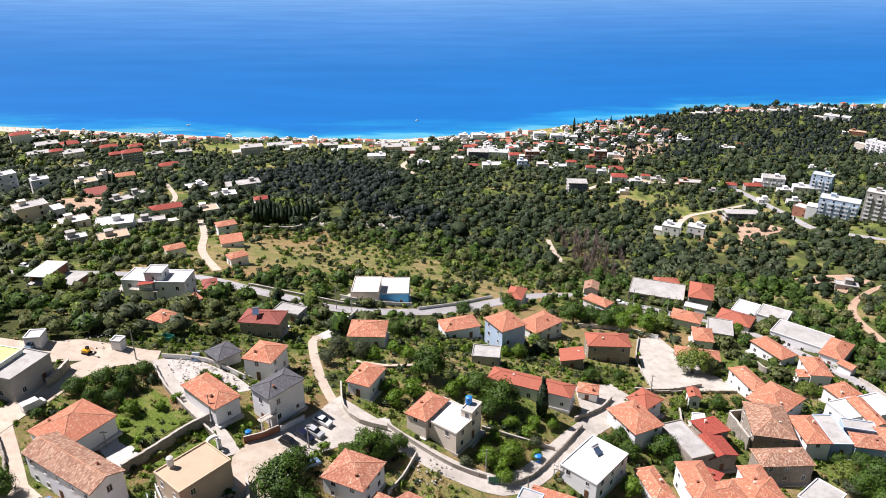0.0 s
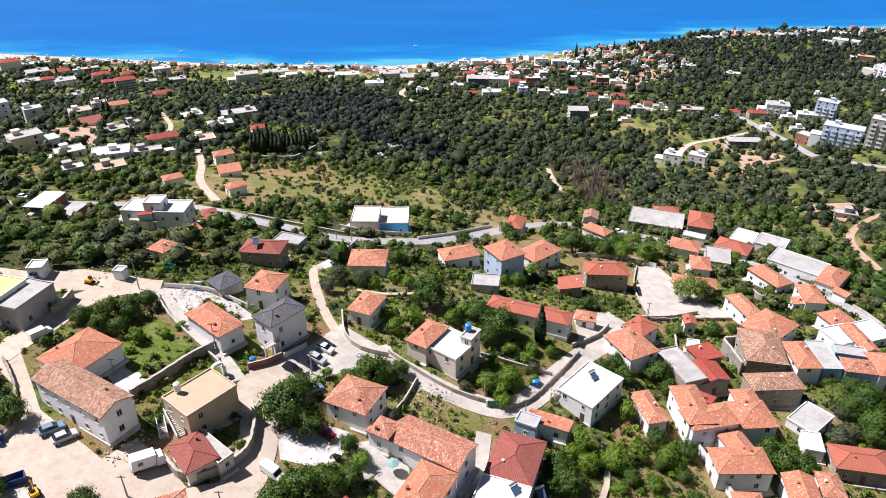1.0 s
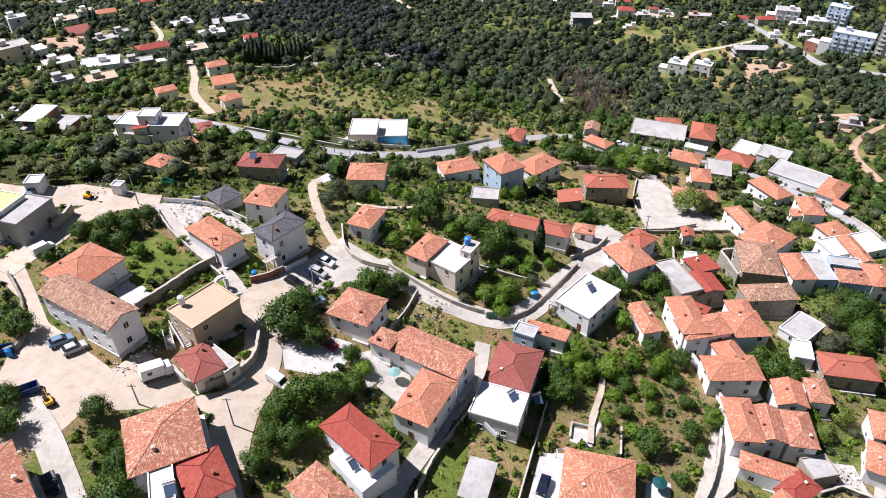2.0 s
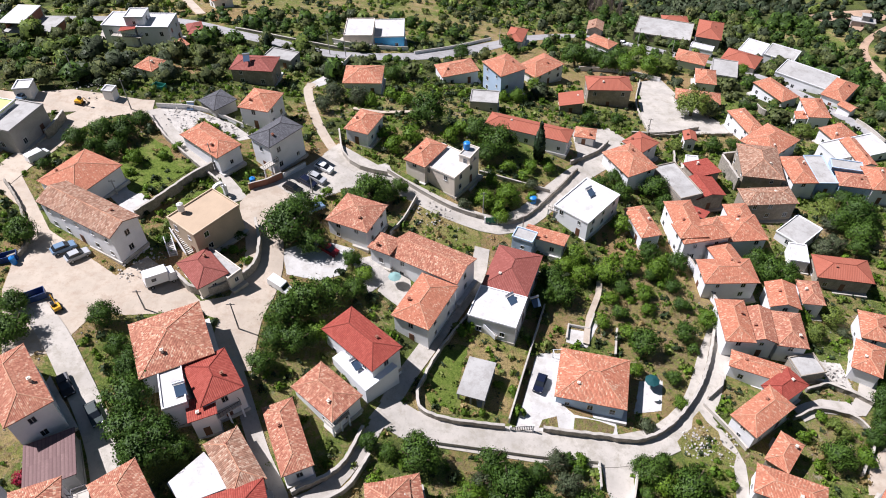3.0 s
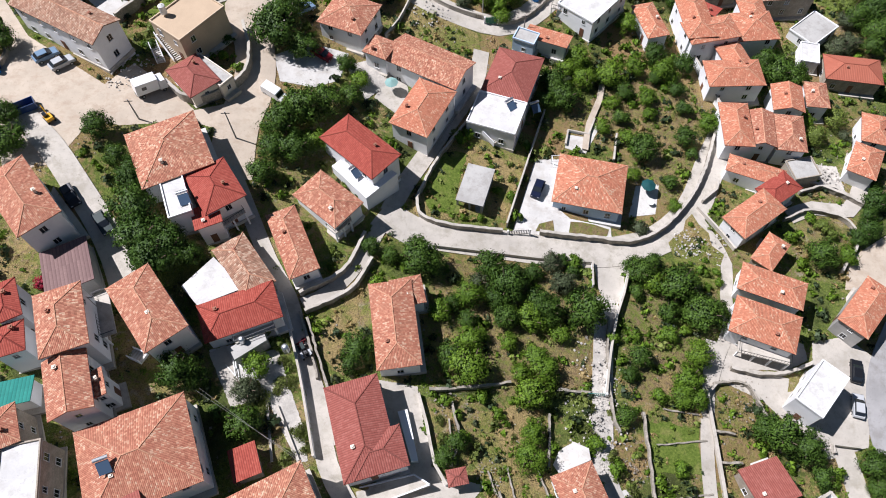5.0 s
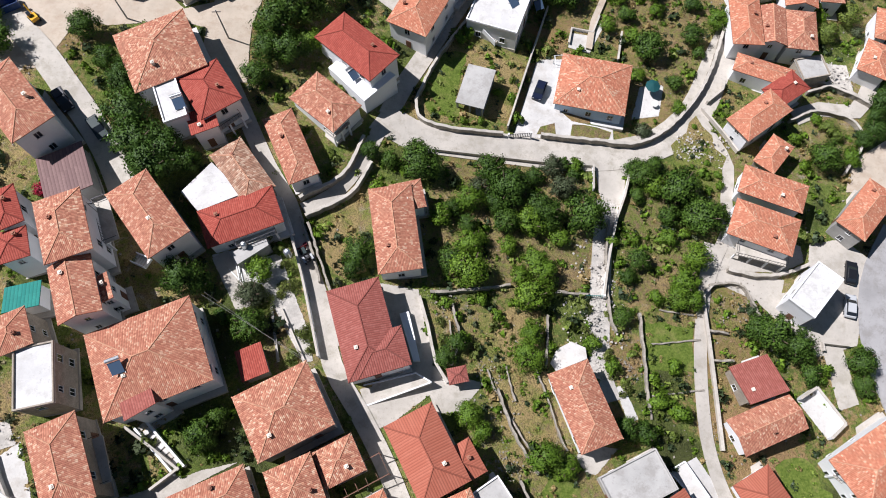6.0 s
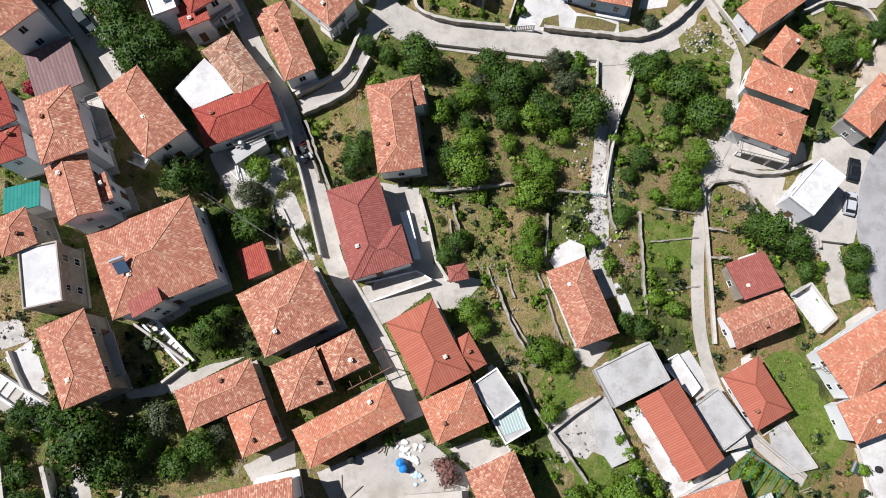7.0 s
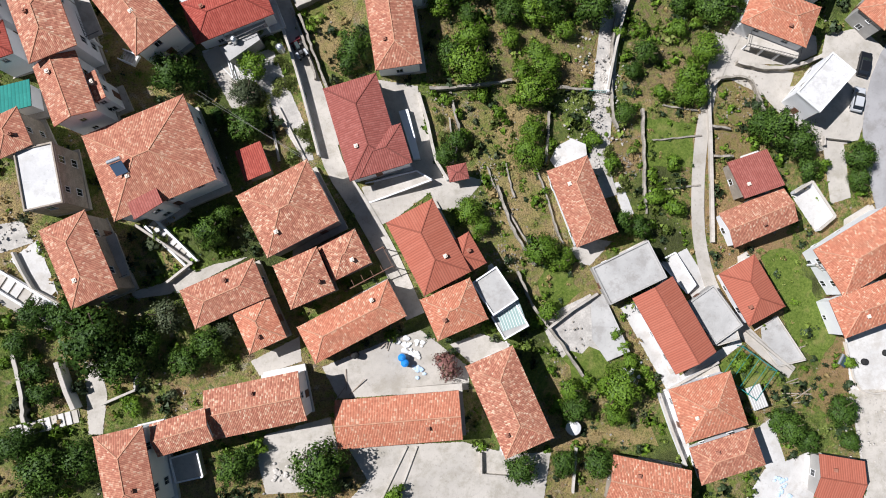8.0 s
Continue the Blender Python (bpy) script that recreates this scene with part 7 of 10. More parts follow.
house(56.9, 65.8, -56, 5.7, 11.0, 5, "hip", "orange", "white", "two-storey white rendered house with a orange clay-tiled hipped roof")
house(63.1, 71.5, -58, 4.9, 7.6, 5.1, "hip", "red", "white", "two-storey white rendered house with a red-tiled hipped roof")
house(83.8, 79.8, -120, 8.0, 5.7, 4.4, "hip", "orange", "white", "two-storey white rendered house with a orange clay-tiled hipped roof")
house(88.5, 87.6, -108, 7.7, 5.9, 5, "hip", "orange", "white", "two-storey white rendered house with a orange clay-tiled hipped roof")
house(104.1, 133.9, -102, 5.9, 8.4, 4.5, "hip", "mixed", "blue", "two-storey pale blue house with a mottled old clay-tiled hipped roof")
house(-61.0, 55.9, -140, 6.7, 13.1, 7, "hip", "mixed", "white", "two-storey white rendered house with a mottled old clay-tiled hipped roof")
house(-54.2, 46.6, -155, 6.8, 8.7, 3, "shed", "purple", "grey", "small bare concrete carport with a brown-purple sheet lean-to roof", name="carport", windows=False, chimneys=0)
house(-50.9, 36.8, -160, 6.4, 9.6, 8, "hip", "mixed", "white", "tall white rendered house with a mottled old clay-tiled hipped roof")
house(-48.7, 28.4, -70, 8.4, 5.8, 7, "gable", "mixed", "white", "two-storey white rendered house with a mottled old clay-tiled gabled roof")
house(-45.8, 28.8, -68, 3.9, 2.5, 6, "shed", "mixed", "white", "two-storey white rendered house with a mottled old clay-tiled lean-to roof")
house(-58.8, 39.5, -155, 3.6, 6.1, 7, "hip", "red", "white", "two-storey white rendered house with a red-tiled hipped roof")
house(-57.4, 34.3, -162, 4.4, 4.6, 6.6, "hip", "red", "white", "two-storey white rendered house with a red-tiled hipped roof")
house(-43.2, 67.2, -65, 11.8, 11.4, 5, "hip", "mixed", "white", "two-storey white rendered house with a mottled old clay-tiled hipped roof")
house(-35.2, 60.5, 32, 6.8, 8.6, 6, "hip", "red", "white", "two-storey white rendered house with red hipped roof and roof terrace")
house(-41.2, 59.7, -69, 9.8, 3.4, 5, "flat", "white", "white", "two-storey white rendered house with a flat white roof")
house(-36.1, 55.7, -158, 4.3, 4.6, 4.5, "shed", "red", "white", "two-storey white rendered house with a red-tiled lean-to roof")
house(-88.5, 120.8, -107, 10.1, 6.8, 5.4, "flat", "grey", "grey", "two-storey bare concrete house with a flat grey concrete roof")
house(-94.1, 120.9, -105, 10.0, 6.8, 5.7, "flat", "green", "white", "two-storey white rendered house with a green roof")
house(-93.7, 136.1, -84, 3.6, 3.5, 2.6, "flat", "white", "white", "small white rendered site cabin with a flat white roof", name="site_cabin", windows=False, chimneys=0)
house(63.8, 128.7, 12, 7.9, 8.1, 4.4, "gable", "red", "stone", "stone house with a red gabled roof", pitch=0.25)
house(57.4, 129.7, 17, 5.9, 12.7, 4.6, "flat", "grey", "stone", "old stone house under a broad flat grey roof")
house(46.3, 134.9, -155, 8.8, 11.1, 5, "hip", "orange", "white", "two-storey white rendered house with a orange clay-tiled hipped roof")
house(51.4, 144.4, -142, 7.1, 6.6, 5, "hip", "sheet", "white", "two-storey white rendered house with a orange-red tiled hipped roof")
house(64.4, 140.3, -100, 4.1, 2.9, 3, "flat", "white", "white", "low white rendered house with a flat white roof")
house(-90.1, 185.4, -96, 8.2, 9.3, 6.5, "flat", "white", "white", "two-storey white rendered house with a flat white roof")
house(-80.0, 183.7, -92, 8.1, 8.9, 7, "flat", "white", "white", "two-storey white rendered house with a flat white roof")
house(-71.2, 189.1, -97, 3.4, 5.2, 2.8, "shed", "brick", "stone", "small rough stone carport with a brown-red tiled lean-to roof", name="carport", windows=False, chimneys=0)
house(-72.9, 176.5, -103, 2.1, 2.8, 2.6, "hip", "red", "white", "small white rendered shed with a red-tiled hipped roof", name="shed", windows=False, chimneys=0)
house(-89.3, 184.5, -97, 2.2, 5.3, 4, "shed", "red", "white", "small white rendered awning with a red-tiled lean-to roof", name="awning", windows=False, chimneys=0)
house(-81.1, 186.3, -98, 4.1, 4.1, 4.4, "shed", "red", "white", "two-storey white rendered awning with a red-tiled lean-to roof", name="awning", windows=False, chimneys=0)
house(-75.8, 137.7, -100, 2.2, 2.4, 2.4, "flat", "grey", "white", "small white rendered shed with a flat grey concrete roof", name="shed", windows=False, chimneys=0)
house(-85.0, 183.6, -91, 5.2, 5.2, 9, "flat", "white", "white", "tall white rendered house with a flat white roof")
unfinished_building(-123.4, 192.9, -96, 11.4, 7.2, 2, "unfinished concrete building with bare block walls")
unfinished_building(-116.3, 192.2, -101, 8.2, 6.9, 1, "unfinished concrete building with bare block walls")
house(-72.8, 155.7, -115, 5.8, 5.9, 3, "hip", "orange", "white", "low white rendered house with a orange clay-tiled hipped roof")
house(-47.8, 159.7, -97, 7.5, 11.4, 5, "hip", "brick", "stone", "two-storey rough stone house with a brown-red tiled hipped roof")
house(-44.1, 173.9, -111, 4.9, 8.4, 3, "flat", "grey", "grey", "low bare concrete house with a flat grey concrete roof")
house(12.0, 162.0, -98, 5.9, 7.5, 3.2, "flat", "grey", "grey", "low bare concrete house with a flat grey concrete roof")
house(37.9, 148.9, -105, 4.7, 5.6, 3, "hip", "orange", "white", "low white rendered house with a orange clay-tiled hipped roof")
house(81.1, 109.4, 165, 3.8, 5.7, 3, "flat", "white", "white", "small white rendered shed with a flat white roof", name="shed", windows=False, chimneys=0)
house(84.4, 117.3, -142, 9.0, 6.4, 2.6, "flat", "grey", "white", "low grey concrete terrace beside stone houses")
house(58.4, 117.9, -132, 3.1, 5.8, 5.5, "shed", "red", "white", "two-storey white rendered house with a red-tiled lean-to roof")
house(6.2, 123.7, -121, 4.3, 2.7, 8, "flat", "grey", "cream", "tall cream rendered house with a flat grey concrete roof")
house(-40.3, 86.3, -130, 2.8, 8.6, 2.8, "flat", "grey", "cream", "low cream rendered house with a flat grey concrete roof")
house(-52.0, 138.4, -133, 6.4, 6.6, 2.4, "hip", "slate", "grey", "low grey house with a grey hipped roof beside rubble", chimneys=0)
house(-87.1, 180.2, -86, 2.6, 4.7, 5.2, "shed", "red", "white", "two-storey white rendered awning with a red-tiled lean-to roof", name="awning", windows=False, chimneys=0)
house(-56.9, 28.3, -168, 4.9, 3.9, 3, "shed", "teal", "white", "small white rendered awning with a teal sheet lean-to roof", name="awning", windows=False, chimneys=0)
house(68.0, 154.2, -98, 4.4, 3.6, 4, "gable", "sheet", "white", "low white rendered house with a orange-red tiled gabled roof")
house(65.3, 135.8, -164, 7.0, 6.6, 4.6, "shed", "red", "stone", "stone house wing with a red lean-to roof", pitch=0.15)
house(97.3, 138.5, -92, 11.3, 4.8, 3.8, "flat", "grey", "blue", "low pale blue house with a flat grey concrete roof")
house(110.2, 134.1, -96, 9.5, 6.2, 5, "hip", "orange", "white", "two-storey white rendered house with a orange clay-tiled hipped roof")
house(103.4, 247.5, -118, 3.9, 8.6, 3.2, "flat", "white", "white", "small white rendered awning with a flat white roof", name="awning", windows=False, chimneys=0)
house(127.6, 183.0, -149, 3.8, 5.0, 3, "gable", "orange", "white", "small white rendered shed with a orange clay-tiled gabled roof", name="shed", windows=False, chimneys=0)
house(108.6, 174.2, -105, 4.4, 3.4, 3, "shed", "orange", "white", "low white rendered house with a orange clay-tiled lean-to roof")
house(70.7, 78.0, 10, 5.2, 4.5, 3, "flat", "grey", "stone", "low ruined stone house with a grey slab roof", windows=False)

# ---- houses on the slopes and along the coast ----
house(-74, 195, 21, 4.8, 5.0, 3, "hip", "brick", "stone", "low rough stone house with a brown-red tiled hipped roof", far=True)
house(-72, 176, 42, 3.4, 5.0, 3, "hip", "orange", "white", "low white rendered house with a orange clay-tiled hipped roof", far=True)
house(-78, 237, 36, 7.5, 5.6, 4, "hip", "orange", "white", "low white rendered house with a orange clay-tiled hipped roof", far=True)
house(-91, 272, 23, 9.7, 6.8, 3, "shed", "orange", "white", "low white rendered house with a orange clay-tiled lean-to roof", far=True)
house(-101, 297, 29, 9.3, 6.9, 6, "hip", "orange", "white", "two-storey white rendered house with a orange clay-tiled hipped roof", far=True)
house(-105, 246, 33, 7.8, 5.8, 4, "hip", "orange", "white", "low white rendered house with a orange clay-tiled hipped roof", far=True)
house(-155, 302, 19, 16.6, 11.6, 4, "flat", "white", "white", "low white rendered house with a flat white roof", far=True)
house(-177, 307, 40, 12.4, 9.3, 3, "flat", "white", "cream", "low cream rendered house with a flat white roof", far=True)
house(-141, 271, 32, 12.1, 9.1, 3, "flat", "beige", "grey", "low bare concrete house with a flat beige roof", far=True)
house(-154, 266, 35, 7.9, 6.0, 3, "flat", "white", "grey", "low bare concrete house with a flat white roof", far=True)
house(-204, 319, 43, 14.5, 10.1, 8, "flat", "grey", "cream", "tall cream rendered house with a flat grey concrete roof", far=True)
house(-143, 314, 24, 12.8, 6.4, 3, "flat", "grey", "grey", "low bare concrete house with a flat grey concrete roof", far=True)
house(-152, 354, 28, 17.1, 8.5, 3.5, "hip", "red", "white", "low white rendered house with a red-tiled hipped roof", far=True)
house(-132, 358, 28, 13.6, 9.5, 3, "flat", "beige", "white", "low white rendered house with a flat beige roof", far=True)
house(-188, 379, 41, 11.0, 8.3, 3, "flat", "grey", "grey", "low bare concrete house with a flat grey concrete roof", far=True)
house(-191, 408, 40, 7.7, 5.8, 3, "flat", "grey", "grey", "low bare concrete house with a flat grey concrete roof", far=True)
house(-170, 451, 33, 13.0, 9.8, 4.5, "flat", "white", "white", "two-storey white rendered house with a flat white roof", far=True)
house(-143, 425, 24, 15.4, 9.2, 3, "flat", "white", "white", "low white rendered house with a flat white roof", far=True)
house(-148, 485, 25, 24.4, 12.2, 4.5, "flat", "grey", "grey", "two-storey bare concrete house with a flat grey concrete roof", far=True)
house(-111, 397, 26, 9.3, 7.0, 6, "hip", "red", "white", "two-storey white rendered house with a red-tiled hipped roof", far=True)
house(-214, 403, 36, 13.1, 9.8, 3, "shed", "brick", "cream", "low cream rendered house with a brown-red tiled lean-to roof", far=True)
house(-241, 443, 34, 13.4, 10.1, 5.5, "flat", "beige", "white", "two-storey white rendered house with a flat beige roof", far=True)
house(-249, 405, 37, 10.0, 7.5, 10.5, "flat", "white", "white", "tall white rendered house with a flat white roof", far=True)
house(-269, 403, 44, 12.2, 9.2, 13.5, "flat", "white", "white", "tall white rendered house with a flat white roof", far=True)
house(-254, 496, 32, 10.7, 6.4, 6.5, "flat", "beige", "white", "two-storey white rendered house with a flat beige roof", far=True)
house(-260, 537, 31, 16.9, 10.2, 3, "hip", "orange", "cream", "low cream rendered house with a orange clay-tiled hipped roof", far=True)
house(-307, 742, 27, 21.2, 12.7, 4.5, "hip", "red", "white", "two-storey white rendered house with a red-tiled hipped roof", far=True)
house(-370, 795, 30, 23.7, 14.2, 15, "hip", "red", "grey", "tall bare concrete house with a red-tiled hipped roof", far=True)
house(-400, 815, 31, 15.0, 11.3, 9, "hip", "red", "brick", "tall bare red block house with a red-tiled hipped roof", far=True)
house(-353, 649, 34, 13.9, 10.4, 6.5, "flat", "grey", "grey", "two-storey bare concrete house with a flat grey concrete roof", far=True)
house(-428, 933, 30, 19.7, 14.8, 5, "hip", "red", "white", "two-storey white rendered house with a red-tiled hipped roof", far=True, windows=False)
house(-510, 917, 34, 23.2, 17.4, 6, "hip", "red", "white", "two-storey white rendered house with a red-tiled hipped roof", far=True, windows=False)
house(-467, 807, 35, 14.9, 11.2, 9, "hip", "red", "grey", "tall bare concrete house with a red-tiled hipped roof", far=True)
house(-484, 799, 36, 23.7, 17.8, 6, "flat", "grey", "grey", "two-storey bare concrete house with a flat grey concrete roof", far=True)
house(-448, 810, 34, 22.9, 17.2, 9, "flat", "grey", "white", "tall white rendered house with a flat grey concrete roof", far=True)
house(-530, 898, 36, 27.8, 20.8, 6.5, "flat", "grey", "grey", "two-storey bare concrete house with a flat grey concrete roof", far=True, windows=False)
house(-488, 956, 32, 20.2, 12.1, 7.5, "flat", "grey", "brick", "tall bare red block house with a flat grey concrete roof", far=True, windows=False)
house(-496, 935, 33, 11.9, 7.1, 6.5, "flat", "white", "white", "two-storey white rendered house with a flat white roof", far=True, windows=False)
house(-445, 893, 31, 22.7, 13.6, 8, "hip", "red", "white", "tall white rendered house with a red-tiled hipped roof", far=True, windows=False)
house(-392, 961, 27, 23.0, 13.8, 10, "flat", "white", "white", "tall white rendered house with a flat white roof", far=True, windows=False)
house(-343, 882, 26, 22.5, 13.5, 7.5, "flat", "grey", "grey", "tall bare concrete house with a flat grey concrete roof", far=True, windows=False)
house(-580, 926, 37, 26.0, 15.6, 14.5, "hip", "red", "white", "tall white rendered house with a red-tiled hipped roof", far=True, windows=False)
house(-605, 1012, 36, 25.5, 15.3, 5.5, "flat", "white", "grey", "two-storey bare concrete house with a flat white roof", far=True, windows=False)
house(-372, 862, 28, 20.8, 12.5, 6, "flat", "grey", "grey", "two-storey bare concrete house with a flat grey concrete roof", far=True, windows=False)
house(-250, 875, 21, 28.5, 17.1, 15.5, "flat", "grey", "cream", "tall cream rendered house with a flat grey concrete roof", far=True, windows=False)
house(-233, 960, 17, 35.1, 17.6, 7.5, "flat", "grey", "white", "tall white rendered house with a flat grey concrete roof", far=True, windows=False)
house(-202, 941, 15, 26.6, 13.3, 6.5, "flat", "white", "white", "two-storey white rendered house with a flat white roof", far=True, windows=False)
house(-168, 977, 10, 30.3, 15.1, 5, "flat", "grey", "grey", "two-storey bare concrete house with a flat grey concrete roof", far=True, windows=False)
house(-130, 937, 8, 33.0, 16.5, 6, "flat", "white", "white", "two-storey white rendered house with a flat white roof", far=True, windows=False)
house(-78, 782, 6, 21.1, 12.7, 9, "flat", "white", "white", "tall white rendered house with a flat white roof", far=True)
house(-67, 946, 7, 39.9, 20.0, 6.5, "flat", "grey", "grey", "two-storey bare concrete house with a flat grey concrete roof", far=True, windows=False)
house(-29, 879, 7, 49.5, 19.8, 6, "flat", "grey", "brick", "two-storey bare red block house with a flat grey concrete roof", far=True, windows=False)
house(-21, 716, 7, 12.3, 9.2, 6.5, "flat", "white", "white", "two-storey white rendered house with a flat white roof", far=True)
house(-20, 964, 6, 27.2, 13.6, 5, "flat", "grey", "grey", "two-storey bare concrete house with a flat grey concrete roof", far=True, windows=False)
house(-94, 995, 5, 14.0, 8.4, 5, "flat", "white", "white", "two-storey white rendered house with a flat white roof", far=True, windows=False)
unfinished_building(41, 785, -6, 25.6, 15.3, 4, "grey unfinished concrete frame of a large building", infill=False)
house(66, 808, -8, 22.9, 13.7, 8, "flat", "white", "white", "tall white rendered house with a flat white roof", far=True)
house(53, 721, 1, 20.5, 12.3, 5.5, "flat", "white", "white", "two-storey white rendered house with a flat white roof", far=True)
house(57, 856, 1, 14.5, 8.7, 7, "flat", "white", "white", "two-storey white rendered house with a flat white roof", far=True, windows=False)
house(102, 765, 0, 16.3, 9.8, 13.5, "flat", "white", "brick", "tall bare red block house with a flat white roof", far=True)
house(86, 720, 1, 10.3, 7.7, 9.5, "flat", "white", "blue", "tall pale blue house with a flat white roof", far=True)
house(85, 785, 2, 15.6, 10.9, 7, "hip", "red", "white", "two-storey white rendered house with a red-tiled hipped roof", far=True)
house(92, 980, 3, 17.9, 12.5, 7, "hip", "orange", "white", "two-storey white rendered house with a orange clay-tiled hipped roof", far=True, windows=False)
house(89, 865, 2, 17.1, 12.0, 7.5, "flat", "white", "white", "tall white rendered house with a flat white roof", far=True, windows=False)
house(56, 1047, 5, 22.0, 15.4, 12.5, "flat", "white", "white", "tall white rendered house with a flat white roof", far=True, windows=False)
house(32, 1063, 6, 13.4, 9.4, 10.5, "flat", "white", "white", "tall white rendered house with a flat white roof", far=True, windows=False)
house(148, 1033, -0, 18.8, 13.2, 13, "flat", "white", "white", "tall white rendered house with a flat white roof", far=True, windows=False)
house(163, 965, -2, 19.0, 13.3, 13.5, "flat", "white", "white", "tall white rendered house with a flat white roof", far=True, windows=False)
house(183, 961, -3, 16.2, 11.4, 10.5, "flat", "white", "white", "tall white rendered house with a flat white roof", far=True, windows=False)
house(132, 864, -1, 18.3, 12.8, 7.5, "flat", "white", "white", "tall white rendered house with a flat white roof", far=True, windows=False)
unfinished_building(122, 597, -4, 18.1, 13.6, 4, "grey unfinished concrete frame of a large building", infill=False)
house(175, 743, -5, 13.7, 10.3, 14.5, "flat", "white", "brick", "tall bare red block house with a flat white roof", far=True)
house(179, 684, -7, 14.7, 11.0, 5.5, "hip", "red", "white", "two-storey white rendered house with a red-tiled hipped roof", far=True)
house(171, 639, -7, 15.6, 11.7, 7, "hip", "red", "white", "two-storey white rendered house with a red-tiled hipped roof", far=True)
house(199, 777, -6, 14.3, 8.6, 4.5, "flat", "white", "white", "two-storey white rendered house with a flat white roof", far=True)
house(141, 730, -3, 11.5, 8.0, 5.5, "hip", "red", "white", "two-storey white rendered house with a red-tiled hipped roof", far=True)
house(125, 710, -2, 13.2, 9.2, 5, "flat", "white", "white", "two-storey white rendered house with a flat white roof", far=True)
house(169, 809, -4, 17.2, 12.0, 8.5, "flat", "white", "white", "tall white rendered house with a flat white roof", far=True)
house(189, 627, -7, 10.9, 8.1, 3.5, "flat", "beige", "grey", "low bare concrete house with a flat beige roof", far=True)
house(207, 639, -8, 10.1, 7.6, 3, "flat", "grey", "grey", "low bare concrete house with a flat grey concrete roof", far=True)
house(234, 621, -11, 20.6, 10.3, 3, "flat", "grey", "brick", "low bare red block house with a flat grey concrete roof", far=True)
house(159, 443, -28, 11.8, 8.3, 7.5, "flat", "white", "white", "tall white rendered house with a flat white roof", far=True)
house(174, 437, -30, 11.1, 7.7, 7.5, "flat", "white", "white", "tall white rendered house with a flat white roof", far=True)
unfinished_building(225, 485, -5, 25.0, 10.0, 2, "grey unfinished concrete frame of a large building", infill=False)
house(288, 470, -35, 25.9, 11.7, 15.5, "flat", "white", "blue", "tall pale blue house with a flat white roof", far=True)
house(307, 455, -38, 18.1, 10.8, 22, "flat", "white", "grey", "tall bare concrete house with a flat white roof", far=True)
house(323, 559, -40, 16.2, 9.7, 17.5, "flat", "white", "blue", "tall pale blue house with a flat white roof", far=True)
house(298, 593, -19, 18.8, 13.1, 10.5, "flat", "grey", "white", "tall white rendered house with a flat grey concrete roof", far=True)
house(278, 587, -5, 15.3, 9.2, 5, "hip", "red", "grey", "two-storey bare concrete house with a red-tiled hipped roof", far=True)
house(312, 562, -19, 20.4, 10.2, 6.5, "flat", "white", "white", "two-storey white rendered house with a flat white roof", far=True)
house(273, 483, -54, 17.7, 8.9, 7, "flat", "white", "brick", "two-storey bare red block house with a flat white roof", far=True)
house(517, 798, -58, 24.9, 10.0, 16, "flat", "white", "white", "tall white rendered house with a flat white roof", far=True)
house(621, 1075, -38, 37.3, 14.9, 8, "flat", "white", "white", "tall white rendered house with a flat white roof", far=True, windows=False)
house(696, 1230, -38, 59.2, 23.7, 4, "flat", "white", "grey", "low bare concrete house with a flat white roof", far=True, windows=False)
house(609, 1197, -31, 41.3, 16.5, 3, "flat", "grey", "white", "low white rendered house with a flat grey concrete roof", far=True, windows=False)
house(555, 1208, -25, 33.3, 16.7, 3, "flat", "grey", "cream", "low cream rendered house with a flat grey concrete roof", far=True, windows=False)
house(505, 1195, -23, 24.8, 12.4, 4, "hip", "orange", "white", "low white rendered house with a orange clay-tiled hipped roof", far=True, windows=False)
house(476, 1197, -22, 21.5, 10.8, 4, "flat", "grey", "cream", "low cream rendered house with a flat grey concrete roof", far=True, windows=False)
house(355, 839, -15, 20.2, 10.1, 5, "flat", "white", "cream", "two-storey cream rendered house with a flat white roof", far=True, windows=False)
house(194, 295, -21, 10.0, 5.0, 3, "flat", "grey", "grey", "low bare concrete house with a flat grey concrete roof", far=True)
house(383, 682, -24, 29.2, 8.8, 3, "flat", "white", "white", "low white rendered house with a flat white roof", far=True)
house(183, 623, -8, 10.8, 8.1, 5.5, "flat", "grey", "white", "two-storey white rendered house with a flat grey concrete roof", far=True)
house(200, 650, -9, 9.4, 6.5, 4, "hip", "red", "white", "low white rendered house with a red-tiled hipped roof", far=True)
house(164, 589, -8, 8.6, 6.0, 3.5, "flat", "white", "cream", "low cream rendered house with a flat white roof", far=True)
house(155, 695, -5, 10.9, 7.7, 5.5, "hip", "red", "white", "two-storey white rendered house with a red-tiled hipped roof", far=True)
house(162, 673, -6, 9.7, 6.8, 5.5, "flat", "white", "white", "two-storey white rendered house with a flat white roof", far=True)
house(585, 955, -31, 21.4, 10.7, 5.5, "flat", "beige", "brick", "two-storey bare red block house with a flat beige roof", far=True, windows=False)
house(388, 874, -16, 12.3, 8.6, 4, "hip", "red", "white", "low white rendered house with a red-tiled hipped roof", far=True, windows=False)
house(458, 1214, -21, 20.2, 12.1, 5, "flat", "white", "white", "two-storey white rendered house with a flat white roof", far=True, windows=False)
house(550, 1239, -24, 22.2, 13.3, 5, "hip", "orange", "white", "two-storey white rendered house with a orange clay-tiled hipped roof", far=True, windows=False)
house(581, 1200, -26, 24.9, 14.9, 4.5, "flat", "white", "cream", "two-storey cream rendered house with a flat white roof", far=True, windows=False)
house(667, 1253, -28, 29.4, 14.7, 6, "flat", "white", "white", "two-storey white rendered house with a flat white roof", far=True, windows=False)
